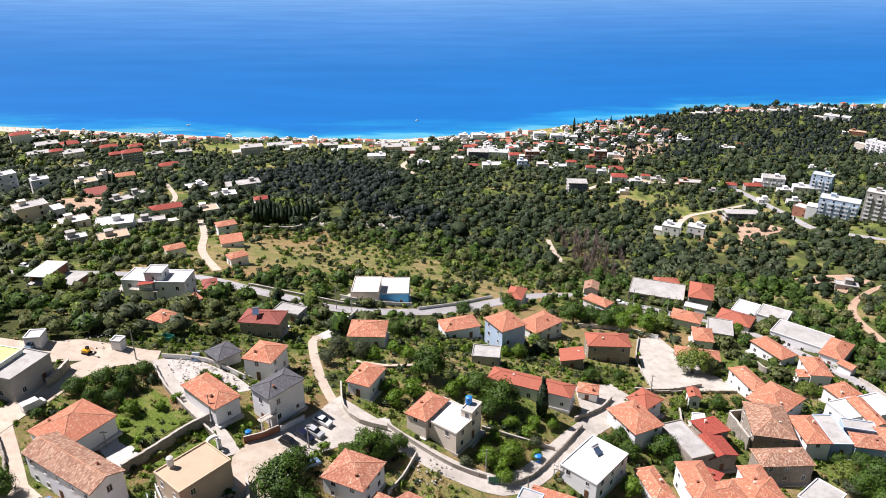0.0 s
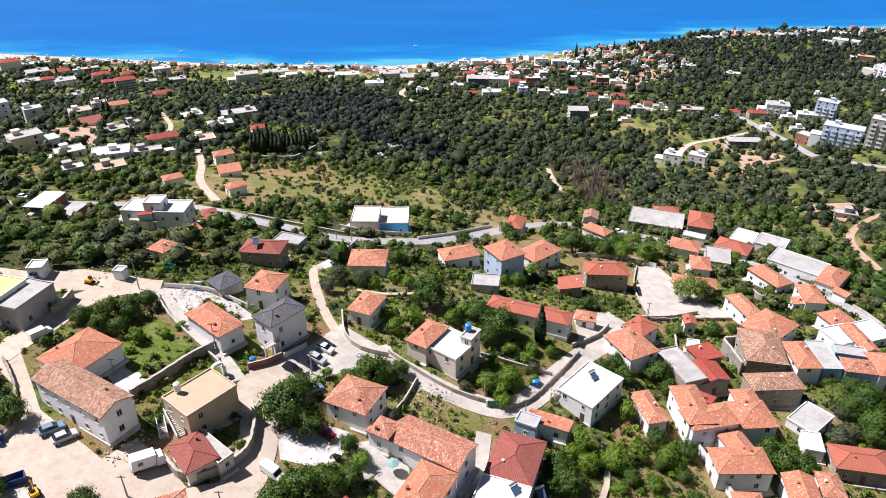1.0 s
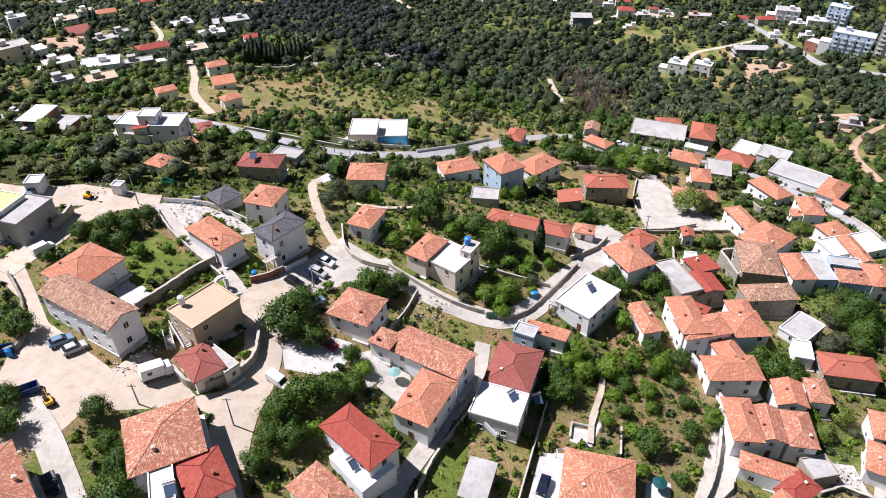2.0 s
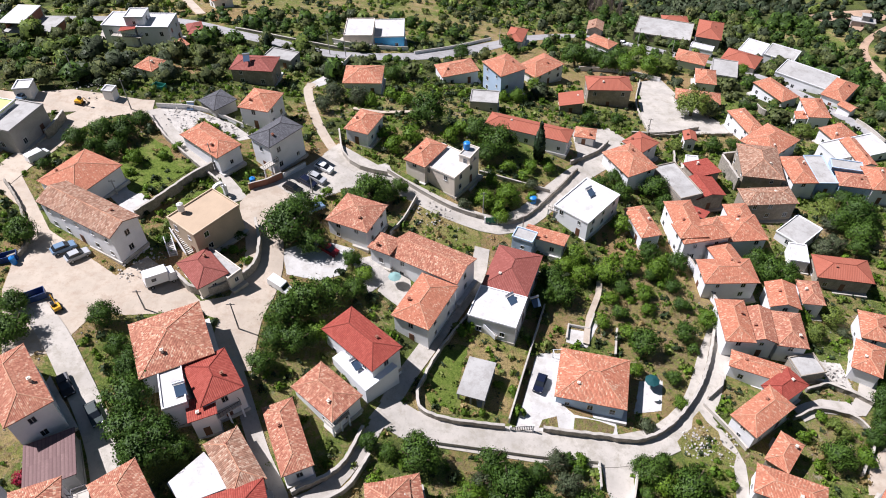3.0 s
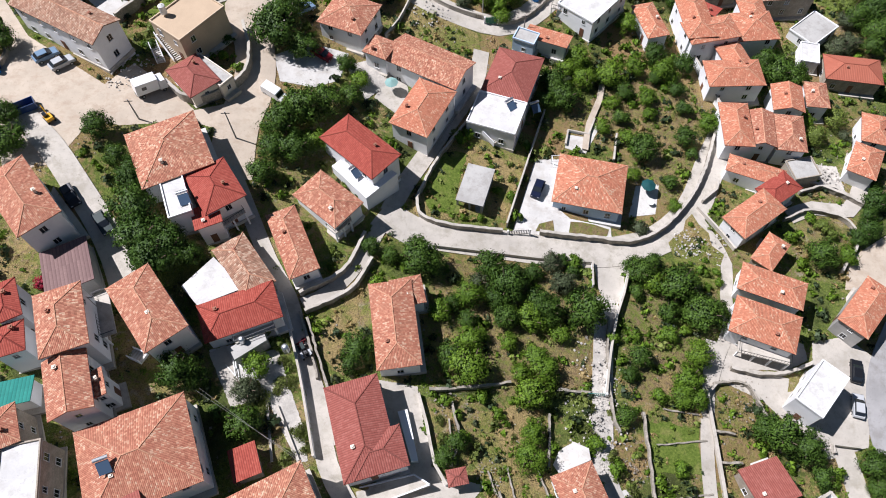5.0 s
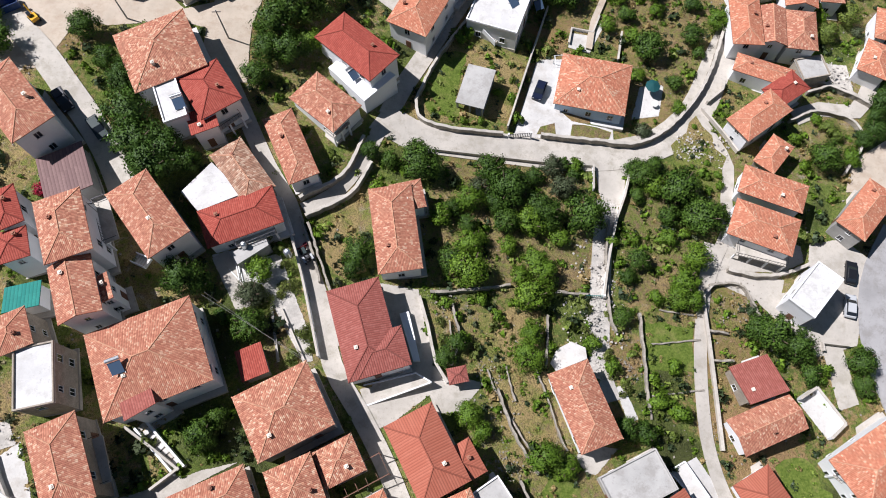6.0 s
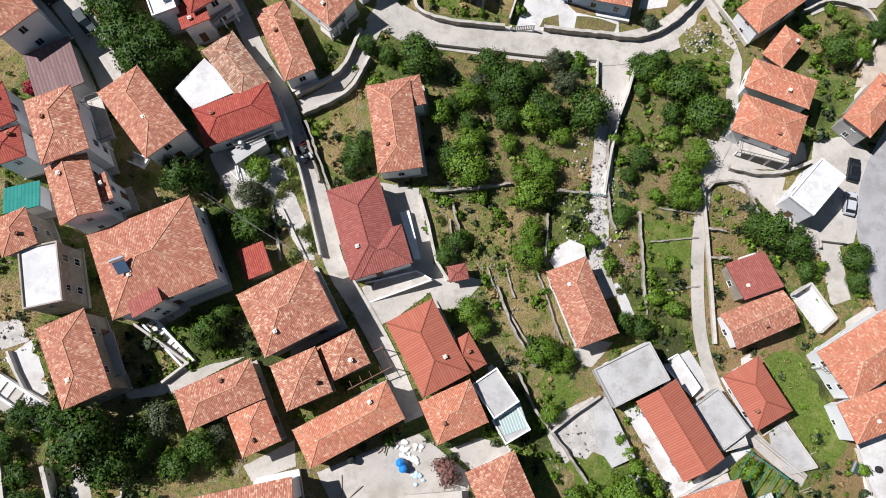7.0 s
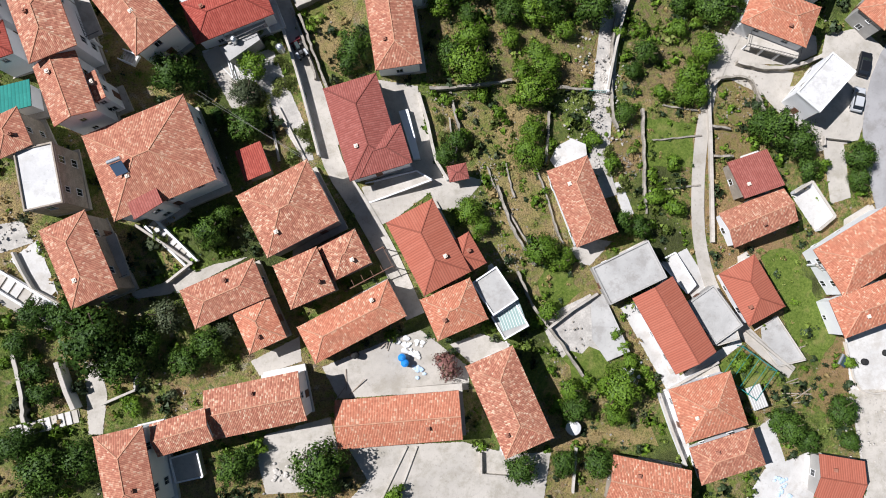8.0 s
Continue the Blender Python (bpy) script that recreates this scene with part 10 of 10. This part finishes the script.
timber_pile(-15.3, -11.1, 1.6, 3, "long pale timber lying in a courtyard", TIMBER, 4.0)
timber_pile(54.2, -10.1, 1.8, 9, "grey boards and scrap timber on a slope", TIMBER, 2.4)
timber_pile(-9.5, -5.0, 1.2, 8, "row of short planks beside a house", TIMBER, 1.6)
timber_pile(54.5, -16.0, 2.0, 7, "grey poles and branches on the grass", TIMBER, 3.0)
timber_pile(-31.5, -23.3, 2.0, 5, "loose boards in a small yard", TIMBER, 2.0)
sacks(-6.4, -6.9, 2.2, 26, "heap of white bags and sheeting in a courtyard", FRAME)
sacks(-5.2, -9.8, 1.0, 8, "pale blue bags beside a flowering shrub", WALL["blue"])
sacks(26.5, -12.3, 2.0, 22, "white stones and sheeting among vines", FRAME)
sacks(51.0, -30.9, 1.6, 14, "white and blue clutter in a yard", WALL["blue"])
sacks(-24.5, -22.9, 1.8, 18, "pale rubbish and stones behind a house", RUBBLE)
garden_wall(CONCRETE, "low kerb of a drain in a concrete yard", 0.25, 0.25, [(-7.5, -20.4), (-11.5, -28.0)])
garden_wall(CONCRETE, "low kerb of a drain in a concrete yard", 0.25, 0.25, [(-6.1, -20.5), (-9.3, -28.2)])
garden_wall(CONCRETE, "curved low wall at a yard entrance", 0.9, 0.3, [(3.0, -22.0), (3.0, -25.1), (6.6, -25.7)])
garden_wall(WALL["white"], "white parapet between two roofs", 1.0, 0.35, [(32.2, -14.8), (41.1, -10.9)])
garden_wall(WALL["white"], "low pale wall of a house yard", 0.8, 0.3, [(-58.4, 8.2), (-55.9, 3.2), (-52.6, 1.2)])
garden_wall(CONCRETE, "pale wall down a slope", 0.9, 0.3, [(46.3, -6.2), (54.0, -12.8)])
garden_wall(WALL["cream"], "low cream wall of a villa terrace", 0.7, 0.2, [(63.6, -8.7), (65.7, -16.6), (73.6, -16.9)])
water_tank(66.9, -12.1, 184.29, RUBBER, "dark round planter on a pale terrace", 0.55, 0.5)
water_tank(70.8, -10.8, 183.75, RUBBER, "dark round planter on a pale terrace", 0.55, 0.5)

# ---- porches and balconies ----
porch(53.1, 39.8, -17, 8.5, 2.4, 2.8, "grey concrete porch with posts below a tiled house")
porch(-17.0, 57.8, 46, 3.5, 2.2, 3.0, "small white balcony with railing at a house")
porch(-33.3, 57.0, 39, 4.5, 2.0, 3.2, "dark balcony with railing at a red-roofed house")
porch(-48.0, 39.8, -68, 7, 2.0, 3.0, "narrow balcony with railing on a tall house")
porch(-28.0, 38.7, 23, 6.0, 2.2, 2.8, "white porch slab with posts at a house")
porch(-44.6, 7.2, -70, 6.0, 2.0, 3.0, "balcony with railing on a stone house")
porch(60.4, 2.9, -45, 5.0, 1.8, 3.2, "covered balcony at a tiled house")
porch(28.3, 114.8, -26, 9.0, 1.8, 3.0, "long white balcony at a flat-roofed house")
porch(-36.5, 116.2, 49, 4.0, 1.5, 3.0, "white balcony of a dark-roofed house")
porch(-87.8, 179.9, -10, 9.0, 1.8, 3.2, "white balcony with railing on a large villa")
porch(-79.9, 184.9, -9, 7.0, 1.8, 3.2, "railed balcony on a large villa wing")


# ---- woods and undergrowth ----
def inside(x, y, pts):
    hit = False
    j = len(pts) - 1
    for i in range(len(pts)):
        (x0, y0), (x1, y1) = pts[i], pts[j]
        if (y0 > y) != (y1 > y) and x < (x1 - x0) * (y - y0) / (y1 - y0) + x0:
            hit = not hit
        j = i
    return hit


CELL = 12.0
NEAR = {}
for kind_list, tag in ((FOOT, "f"), (STRIPS, "s")):
    for item in kind_list:
        if tag == "f":
            fx, fy, ft, fw, fd = item
            reach = math.hypot(fw, fd) / 2 + 2
            for i in range(int((fx - reach) // CELL), int((fx + reach) // CELL) + 1):
                for j in range(int((fy - reach) // CELL), int((fy + reach) // CELL) + 1):
                    NEAR.setdefault((i, j), []).append((tag, item))
        else:
            for p in item[0]:
                for i in (-1, 0, 1):
                    for j in (-1, 0, 1):
                        NEAR.setdefault((int(p.x // CELL) + i, int(p.y // CELL) + j), []).append((tag, (p.x, p.y, item[1])))


def free(x, y, r):
    """Whether a plant of radius r may stand here: clear of houses and lanes."""
    for tag, it in NEAR.get((int(x // CELL), int(y // CELL)), ()):
        if tag == "f":
            fx, fy, ft, fw, fd = it
            c, s = math.cos(radians(ft)), math.sin(radians(ft))
            u, v = (x - fx) * c + (y - fy) * s, -(x - fx) * s + (y - fy) * c
            if abs(u) < fw / 2 + r and abs(v) < fd / 2 + r:
                return False
        elif (x - it[0]) ** 2 + (y - it[1]) ** 2 < (it[2] + r) ** 2:
            return False
    return True


YARD_NAMES = [o.name.split(".")[0] for o in scene.objects if o.name.split(".")[0] in ("yard", "scar", "lawn", "plot")]
HARD_YARDS = [p for p, n in zip(YARDS, YARD_NAMES) if n in ("yard", "scar")]


HARD_BOXES = [(min(q[0] for q in p), max(q[0] for q in p), min(q[1] for q in p), max(q[1] for q in p), p) for p in HARD_YARDS]


def paved(x, y):
    return any(a <= x <= b and c <= y <= d and inside(x, y, p) for a, b, c, d, p in HARD_BOXES)


def twig_cloud(seed):
    """The fine upright twigs of a leafless tree."""
    r = np.random.RandomState(seed)
    n = 90
    a, z = r.uniform(0, 2 * math.pi, n), r.uniform(0.0, 1.5, n)
    rad = r.uniform(0.05, 0.55, n) * (1.2 - z * 0.5)
    p = np.stack([rad * np.cos(a), rad * np.sin(a), z], 1)
    up = np.stack([np.cos(a) * 0.4, np.sin(a) * 0.4, np.ones(n)], 1) + r.normal(size=p.shape) * 0.25
    up *= 0.24 / np.linalg.norm(up, axis=1)[:, None]
    side = np.cross(up, r.normal(size=p.shape))
    side *= 0.022 / np.linalg.norm(side, axis=1)[:, None]
    return np.stack([p - side * 1.6 - up, p + side * 1.6 - up, p + up * 1.3], 1).reshape(-1, 3)


def scatter_woods():
    """Woodland from the village edge to the coast, as leaf clumps joined by tone."""
    rng = np.random.RandomState(11)
    shapes = {q: [cloud(300 + 10 * q + k, c, n, z, 1.0, 0.95, 0.75, sp) for k in range(5)] for q, (c, n, z, sp) in enumerate(((20, 7, 0.135, 0.34), (11, 5, 0.20, 0.36), (6, 2, 0.29, 0.38)))}
    leans = {q: [lean_of(v, (0, 0, 0.35), 0.8) for v in vs] for q, vs in shapes.items()}
    cores = {q: [crown_core(60 + 10 * q + k, 2 if q < 2 else 1, 0.85, 0.68) for k in range(5)] for q in range(3)}
    twigs = [twig_cloud(40 + k) for k in range(5)]
    leans["bare"] = [lean_of(v, (0, 0, 0.2), 0.3) for v in twigs]
    heap = {"grove": [], "garden": [], "wood": [], "dark": [], "olive": [], "lime": [], "pine": [], "cypress": [], "bare": []}
    tilt = {k: [] for k in heap}
    core, core_tilt = {k: [] for k in heap}, {k: [] for k in heap}
    for q, (r0, r1, gap) in enumerate(((120, 340, 4.8), (340, 680, 6.0), (680, 1500, 8.8))):
        for gx in np.arange(-950, 1150, gap):
            for gy in np.arange(90, 1480, gap):
                d = math.hypot(gx, gy)
                if not r0 <= d < r1 or abs(gx) > gy * 0.80 + 60:
                    continue
                x, y = gx + rng.uniform(-0.5, 0.5) * gap, gy + rng.uniform(-0.5, 0.5) * gap
                if y < wood_edge(x):
                    continue
                if y > shore(x) - (36 if x < 120 else 12):
                    continue
                dens = 0.5 + 0.55 * noise.noise(Vector((x / 90, y / 90, 0.3))) + 0.5 * noise.noise(Vector((x / 26, y / 26, 4.0))) + shaded_wood(x, y)
                keep_at = open_land(x, y)
                if rng.uniform() > 0.98 - keep_at or dens < 0.10 + keep_at * 0.62:
                    continue
                size = gap * (0.34 + (0.50 if q < 2 else 0.44) * rng.uniform() ** 2.2 + (0.35 if rng.uniform() < 0.07 else 0.0)) * (1.0 - 0.45 * keep_at)
                if not free(x, y, size * 0.55) or (paved(x, y) and (d < 300 or rng.uniform() < 0.55)):
                    continue
                tone = noise.noise(Vector((x / 45, y / 45, 9.0))) + rng.uniform(-0.45, 0.45) - shaded_wood(x, y) * 0.9
                kind = "olive" if tone > 0.44 else ("dark" if tone < -0.08 else ("lime" if tone < -0.02 else "wood"))
                tall = 1.0
                if d < 340 + 60 * noise.noise(Vector((x / 40, y / 40, 7.0))):
                    kind = "olive" if tone > 0.34 else "lime" if tone > 0.22 else "grove" if tone > -0.16 else "garden"
                # Darkest conifer tone, also standing in for the shade on this flank.
                if shaded_wood(x, y) > 0.28:
                    kind = "pine"
                if y > 760 and x > 190 and rng.uniform() < 0.75:
                    kind, tall = "pine", 1.5
                    size *= 0.72
                pick = rng.uniform()
                if pick > 0.985:
                    kind, tall = "cypress", 2.6
                    size *= 0.55
                if bare_wood(x, y) and pick < 0.7:
                    kind = "bare"
                a = rng.uniform(0, 2 * math.pi)
                c, s = math.cos(a) * size, math.sin(a) * size
                pick_shape = rng.randint(5)
                v, ln = shapes[q][pick_shape], leans[q][pick_shape]
                if kind == "bare":
                    v, ln, tall = twigs[pick_shape], leans["bare"][pick_shape], 1.5
                ca, sa = math.cos(a), math.sin(a)
                tilt[kind].append(np.stack([ln[:, 0] * ca - ln[:, 1] * sa, ln[:, 0] * sa + ln[:, 1] * ca, ln[:, 2]], 1))
                up, z = size * rng.uniform(0.8, 1.25) * tall, ground(x, y)
                heap[kind].append(np.stack([v[:, 0] * c - v[:, 1] * s + x, v[:, 0] * s + v[:, 1] * c + y, v[:, 2] * up + z], 1))
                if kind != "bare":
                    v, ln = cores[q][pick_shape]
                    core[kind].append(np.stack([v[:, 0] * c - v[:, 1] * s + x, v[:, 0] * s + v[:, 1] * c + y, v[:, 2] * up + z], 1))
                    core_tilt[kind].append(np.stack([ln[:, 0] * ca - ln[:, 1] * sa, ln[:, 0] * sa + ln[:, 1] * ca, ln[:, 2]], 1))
    words = {"grove": "loose warm green grove trees below the road", "garden": "fresh green broadleaf trees in groves beside the village", "wood": "mixed green woodland covering the slopes to the coast", "dark": "dense dark green woodland trees on the slopes", "olive": "grey-green olive trees scattered over the slopes", "lime": "light green young trees among the woods",
             "pine": "dark pine wood near the coast and on a shaded flank, blued for haze", "cypress": "dark slender conifers standing in the woods", "bare": "leafless grey-brown trees in the valley"}
    for kind, rows in heap.items():
        if rows:
            tagged(new("woodland", sprays("woodland", np.concatenate(rows), LEAF[kind], np.concatenate(tilt[kind]))), words[kind], "woods", "", "stuff")
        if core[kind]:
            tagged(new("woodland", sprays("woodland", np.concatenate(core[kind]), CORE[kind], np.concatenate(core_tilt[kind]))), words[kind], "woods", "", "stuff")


def bare_wood(x, y):
    return ((x - 82) / 22) ** 2 + ((y - 370) / 60) ** 2 < 1.0


GREEN_YARDS = [p for p, n in zip(YARDS, YARD_NAMES) if n == "plot"]
GREEN_BOXES = [(min(q[0] for q in p), max(q[0] for q in p), min(q[1] for q in p), max(q[1] for q in p), p) for p in GREEN_YARDS]


LAWN_BOXES = [(min(q[0] for q in p), max(q[0] for q in p), min(q[1] for q in p), max(q[1] for q in p), p) for p, n in zip(YARDS, YARD_NAMES) if n == "lawn"]


def on_lawn(x, y):
    return any(a <= x <= b and c <= y <= d and inside(x, y, p) for a, b, c, d, p in LAWN_BOXES)


def lush(x, y):
    return any(a <= x <= b and c <= y <= d and inside(x, y, p) for a, b, c, d, p in GREEN_BOXES)


def scatter_weeds():
    """Low weeds and grass clumps on the unbuilt ground of the village."""
    rng = np.random.RandomState(5)
    shapes = [cloud(700 + k, 4, 5, 0.21, 1.0, 0.55, 0.35, 0.5) for k in range(6)]
    heap = {"citrus": [], "dark": [], "vine": [], "lime": [], "straw": []}
    for gx in np.arange(-150, 190, 1.7):
        for gy in np.arange(-45, 190, 1.7):
            x, y = gx + rng.uniform(-0.8, 0.8), gy + rng.uniform(-0.8, 0.8)
            if abs(x) > y * 0.75 + 95 or y > 190:
                continue
            green = lush(x, y)
            dens = 0.5 + 0.6 * noise.noise(Vector((x / 9, y / 9, 2.0))) + (0.35 if green else 0.0)
            if rng.uniform() > dens or not free(x, y, 0.5) or paved(x, y):
                continue
            size = rng.uniform(0.30, 0.95)
            if rng.uniform() < (0.22 if green else 0.12):
                size *= 1.9
            kind = ("citrus", "dark", "vine", "lime", "straw")[rng.choice(5, p=(0.28, 0.22, 0.12, 0.14, 0.24))]
            a = rng.uniform(0, 2 * math.pi)
            c, s = math.cos(a) * size, math.sin(a) * size
            v = shapes[rng.randint(6)]
            w = np.empty_like(v)
            w[:, 0] = v[:, 0] * c - v[:, 1] * s + x
            w[:, 1] = v[:, 0] * s + v[:, 1] * c + y
            w[:, 2] = v[:, 2] * size + ground(x, y)
            heap[kind].append(w)
    for kind, rows in heap.items():
        tagged(new("weeds", sprays("weeds", np.concatenate(rows), LEAF[kind])), "low green weeds and small shrubs on bare plots", "weeds", "", "stuff")


# ---- the beach and the town behind it ----
def beach():
    bm = bmesh.new()
    rows = []
    for x in np.arange(-1500, 150, 12.0):
        s = shore(x)
        wide = 46 + 8 * math.sin(x / 60)
        rows.append([bm.verts.new((x, s - wide * (1 - k / 5) + 4, max(ground(x, s - wide * (1 - k / 5) + 4), -0.2) + 0.5)) for k in range(6)])
    for r0, r1 in zip(rows, rows[1:]):
        for k in range(5):
            bm.faces.new((r0[k], r1[k], r1[k + 1], r0[k + 1]))
    tagged(new("beach", to_mesh("beach", bm, SAND)), "long pale sandy beach along the blue water", "beach", "", "structure")
    rng = random.Random(3)
    bm = bmesh.new()
    for i in range(330):
        x = rng.uniform(-760, 60)
        y = shore(x) - rng.uniform(6, 24)
        z = max(ground(x, y), 0) + 2.6
        top = bm.verts.new((x, y, z + 0.7))
        rim = [bm.verts.new((x + 1.5 * math.cos(a * math.pi / 3), y + 1.5 * math.sin(a * math.pi / 3), z)) for a in range(6)]
        for a in range(6):
            bm.faces.new((rim[a], rim[(a + 1) % 6], top))
        tube(bm, (x, y, z - 2.4), (x, y, z + 0.5), 0.06, 0.06, 4)
    tagged(new("beach_umbrellas", to_mesh("beach_umbrellas", bm, plain("straw_umbrellas", (0.55, 0.42, 0.26), 0.9))), "rows of straw beach umbrellas on the sand", "umbrellas", "", "stuff")


def coast_town():
    """Small houses close behind the beach and in the bay, too many and too far off to count."""
    rng = random.Random(8)
    looks = {"white": WALL["white"], "cream": WALL["cream"], "grey": WALL["grey"], "slab": GREY_ROOF, "pale": WHITE_ROOF, "red": plain("faded_red_roofs", (0.42, 0.13, 0.085), 0.9, vary=0.3), "dark": GLASS}
    heap = {k: bmesh.new() for k in looks}
    n = 0
    taken = []
    while n < 330:
        x = rng.uniform(-680, 300) if n < 150 else rng.uniform(20, 340) if n < 285 else rng.uniform(470, 900)
        y = shore(x) - (rng.uniform(42, 110) if n < 110 else rng.uniform(30, 330) if 20 < x < 340 else rng.uniform(30, 130))
        w, d, h = rng.uniform(5, 12), rng.uniform(4, 8), rng.choice((3.2, 3.2, 5.5, 6, 8.5))
        if not free(x, y, 6) or any(abs(x - f[0]) < 12 and abs(y - f[1]) < 9 for f in taken):
            n += 0.2
            continue
        n += 1
        taken.append((x, y))
        turn = rng.uniform(-20, 20)
        FOOT.append((x, y, turn, w, d))
        m = pose(x, y, max(ground(x, y), 0.5), 0, 0, turn)
        wall = rng.choice(("white", "white", "cream", "grey"))
        new_verts = box(heap[wall], -w / 2, w / 2, -d / 2, d / 2, -2.0, h)
        if rng.random() < 0.4:
            k = rng.uniform(0.3, 0.6) * w
            new_verts += box(heap[wall], -k / 2 - 1, k / 2 - 1, -d / 2 - 1.5, d / 4, -2.0, h * 0.6)
        if rng.random() < 0.42:
            top = heap["red"]
            a, c = w / 2 + 0.4, d / 2 + 0.4
            q = [top.verts.new(s) for s in ((-a, -c, h), (a, -c, h), (a, c, h), (-a, c, h), (-a * 0.4, 0, h + d * 0.2), (a * 0.4, 0, h + d * 0.2))]
            for f in ((0, 1, 5, 4), (2, 3, 4, 5), (1, 2, 5), (3, 0, 4), (3, 2, 1, 0)):
                top.faces.new([q[s] for s in f])
            new_verts += q
        else:
            new_verts += box(heap[rng.choice(("slab", "pale"))], -w / 2 - 0.2, w / 2 + 0.2, -d / 2 - 0.2, d / 2 + 0.2, h, h + 0.3)
            new_verts += box(heap[wall], -1.5, 1.5, 0, 2.5, h + 0.3, h + 2.4)
        for k in range(int(h / 3)):
            for s in range(int(w / 3.2)):
                wx = (s + 0.5) * w / int(w / 3.2) - w / 2
                new_verts += box(heap["dark"], wx - 0.6, wx + 0.6, -d / 2 - 0.05, -d / 2, k * 3 + 0.9, k * 3 + 2.2)
        for v in new_verts:
            v.co = m @ v.co
    for k, bm in heap.items():
        tagged(new("coastal_houses", to_mesh("coastal_houses", bm, looks[k])), "small pale houses crowded behind the beach", "houses", "", "stuff")


beach()
coast_town()
for item in FOOT:
    fx, fy, ft, fw, fd = item
    reach = math.hypot(fw, fd) / 2 + 2
    for i in range(int((fx - reach) // CELL), int((fx + reach) // CELL) + 1):
        for j in range(int((fy - reach) // CELL), int((fy + reach) // CELL) + 1):
            NEAR.setdefault((i, j), []).append(("f", item))
scatter_woods()
scatter_weeds()


def scatter_shrubs():
    """Knee-high to man-high green shrubs that fill the village gardens."""
    rng = np.random.RandomState(77)
    shapes = [cloud(900 + k, 8, 10, 0.175, 1.0, 0.7, 0.42, 0.40) for k in range(6)]
    leans = [lean_of(v, (0, 0, 0.2), 0.6) for v in shapes]
    heap = {"citrus": [], "dark": [], "lime": [], "olive": [], "vine": []}
    tilt = {k: [] for k in heap}
    for gx in np.arange(-150, 190, 2.3):
        for gy in np.arange(-45, 345, 2.3):
            x, y = gx + rng.uniform(-1.1, 1.1), gy + rng.uniform(-1.1, 1.1)
            slope = y > wood_edge(x) + 6
            if abs(x) > y * 0.75 + 95 or (slope and (x > 80 or open_land(x, y) < 0.22 or rng.uniform() < 0.55)):
                continue
            soil = lush(x, y)
            if rng.uniform() > growth(x, y) * 1.25 + 0.14 - (0.42 if soil else 0.0):
                continue
            size = (rng.uniform(0.55, 1.0) + 0.9 * rng.uniform() ** 3) * (1.35 if slope else 1.0)
            if not free(x, y, size * 0.7) or paved(x, y) or (on_lawn(x, y) and rng.uniform() < 0.9) or any((x - t[0]) ** 2 + (y - t[1]) ** 2 < (t[2] * 0.6) ** 2 for t in PLANTED):
                continue
            tone = noise.noise(Vector((x / 11, y / 11, 3.0))) + rng.uniform(-0.35, 0.35)
            kind = "dark" if tone < -0.12 else "citrus" if tone < 0.18 else "lime" if tone < 0.34 else "olive" if tone < 0.46 else "vine"
            a = rng.uniform(0, 2 * math.pi)
            ca, sa = math.cos(a), math.sin(a)
            k = rng.randint(6)
            v, ln = shapes[k], leans[k]
            heap[kind].append(np.stack([(v[:, 0] * ca - v[:, 1] * sa) * size + x, (v[:, 0] * sa + v[:, 1] * ca) * size + y, v[:, 2] * size * rng.uniform(0.8, 1.3) + ground(x, y)], 1))
            tilt[kind].append(np.stack([ln[:, 0] * ca - ln[:, 1] * sa, ln[:, 0] * sa + ln[:, 1] * ca, ln[:, 2]], 1))
    for kind, rows in heap.items():
        if rows:
            tagged(new("garden_shrubs", sprays("garden_shrubs", np.concatenate(rows), LEAF[kind], np.concatenate(tilt[kind]))), "low leafy green shrubs filling the village gardens", "shrubs", "", "stuff")


scatter_shrubs()


def scatter_stones():
    """Loose grey stones on the rough ground, banks and stony paths of the village."""
    rng = np.random.RandomState(41)
    corner = np.array([(i, j, k) for k in (-1, 1) for i, j in ((-1, -1), (1, -1), (1, 1), (-1, 1))], dtype=float)
    corner[4:, :2] *= 0.7
    sides = np.array([(4, 5, 6, 7), (0, 1, 5, 4), (1, 2, 6, 5), (2, 3, 7, 6), (3, 0, 4, 7)])
    rows = []
    for i in range(26000):
        x, y = rng.uniform(-100, 110), rng.uniform(-40, 160)
        if abs(x) > y * 0.75 + 85:
            continue
        k = noise.noise(Vector((x / 7, y / 7, 8.0))) + 0.5 * noise.noise(Vector((x / 22, y / 22, 3.0)))
        if rng.uniform() > 0.10 + 1.5 * max(k, 0.0) or not free(x, y, 0.15) or paved(x, y) or on_lawn(x, y):
            continue
        size = 0.05 + 0.13 * rng.uniform() ** 3
        a = rng.uniform(0, 6.28)
        v = corner * size * rng.uniform(0.6, 1.3, (8, 3)) * (1, 1, 0.6)
        ca, sa = math.cos(a), math.sin(a)
        rows.append(np.stack([v[:, 0] * ca - v[:, 1] * sa + x, v[:, 0] * sa + v[:, 1] * ca + y, v[:, 2] + ground(x, y) + size * 0.3 + 0.08], 1)[sides].reshape(-1, 3))
    tagged(new("stones", sprays("stones", np.concatenate(rows), STONE, None, 4)), "loose grey stones on rough village ground", "stones", "", "stuff")


scatter_stones()
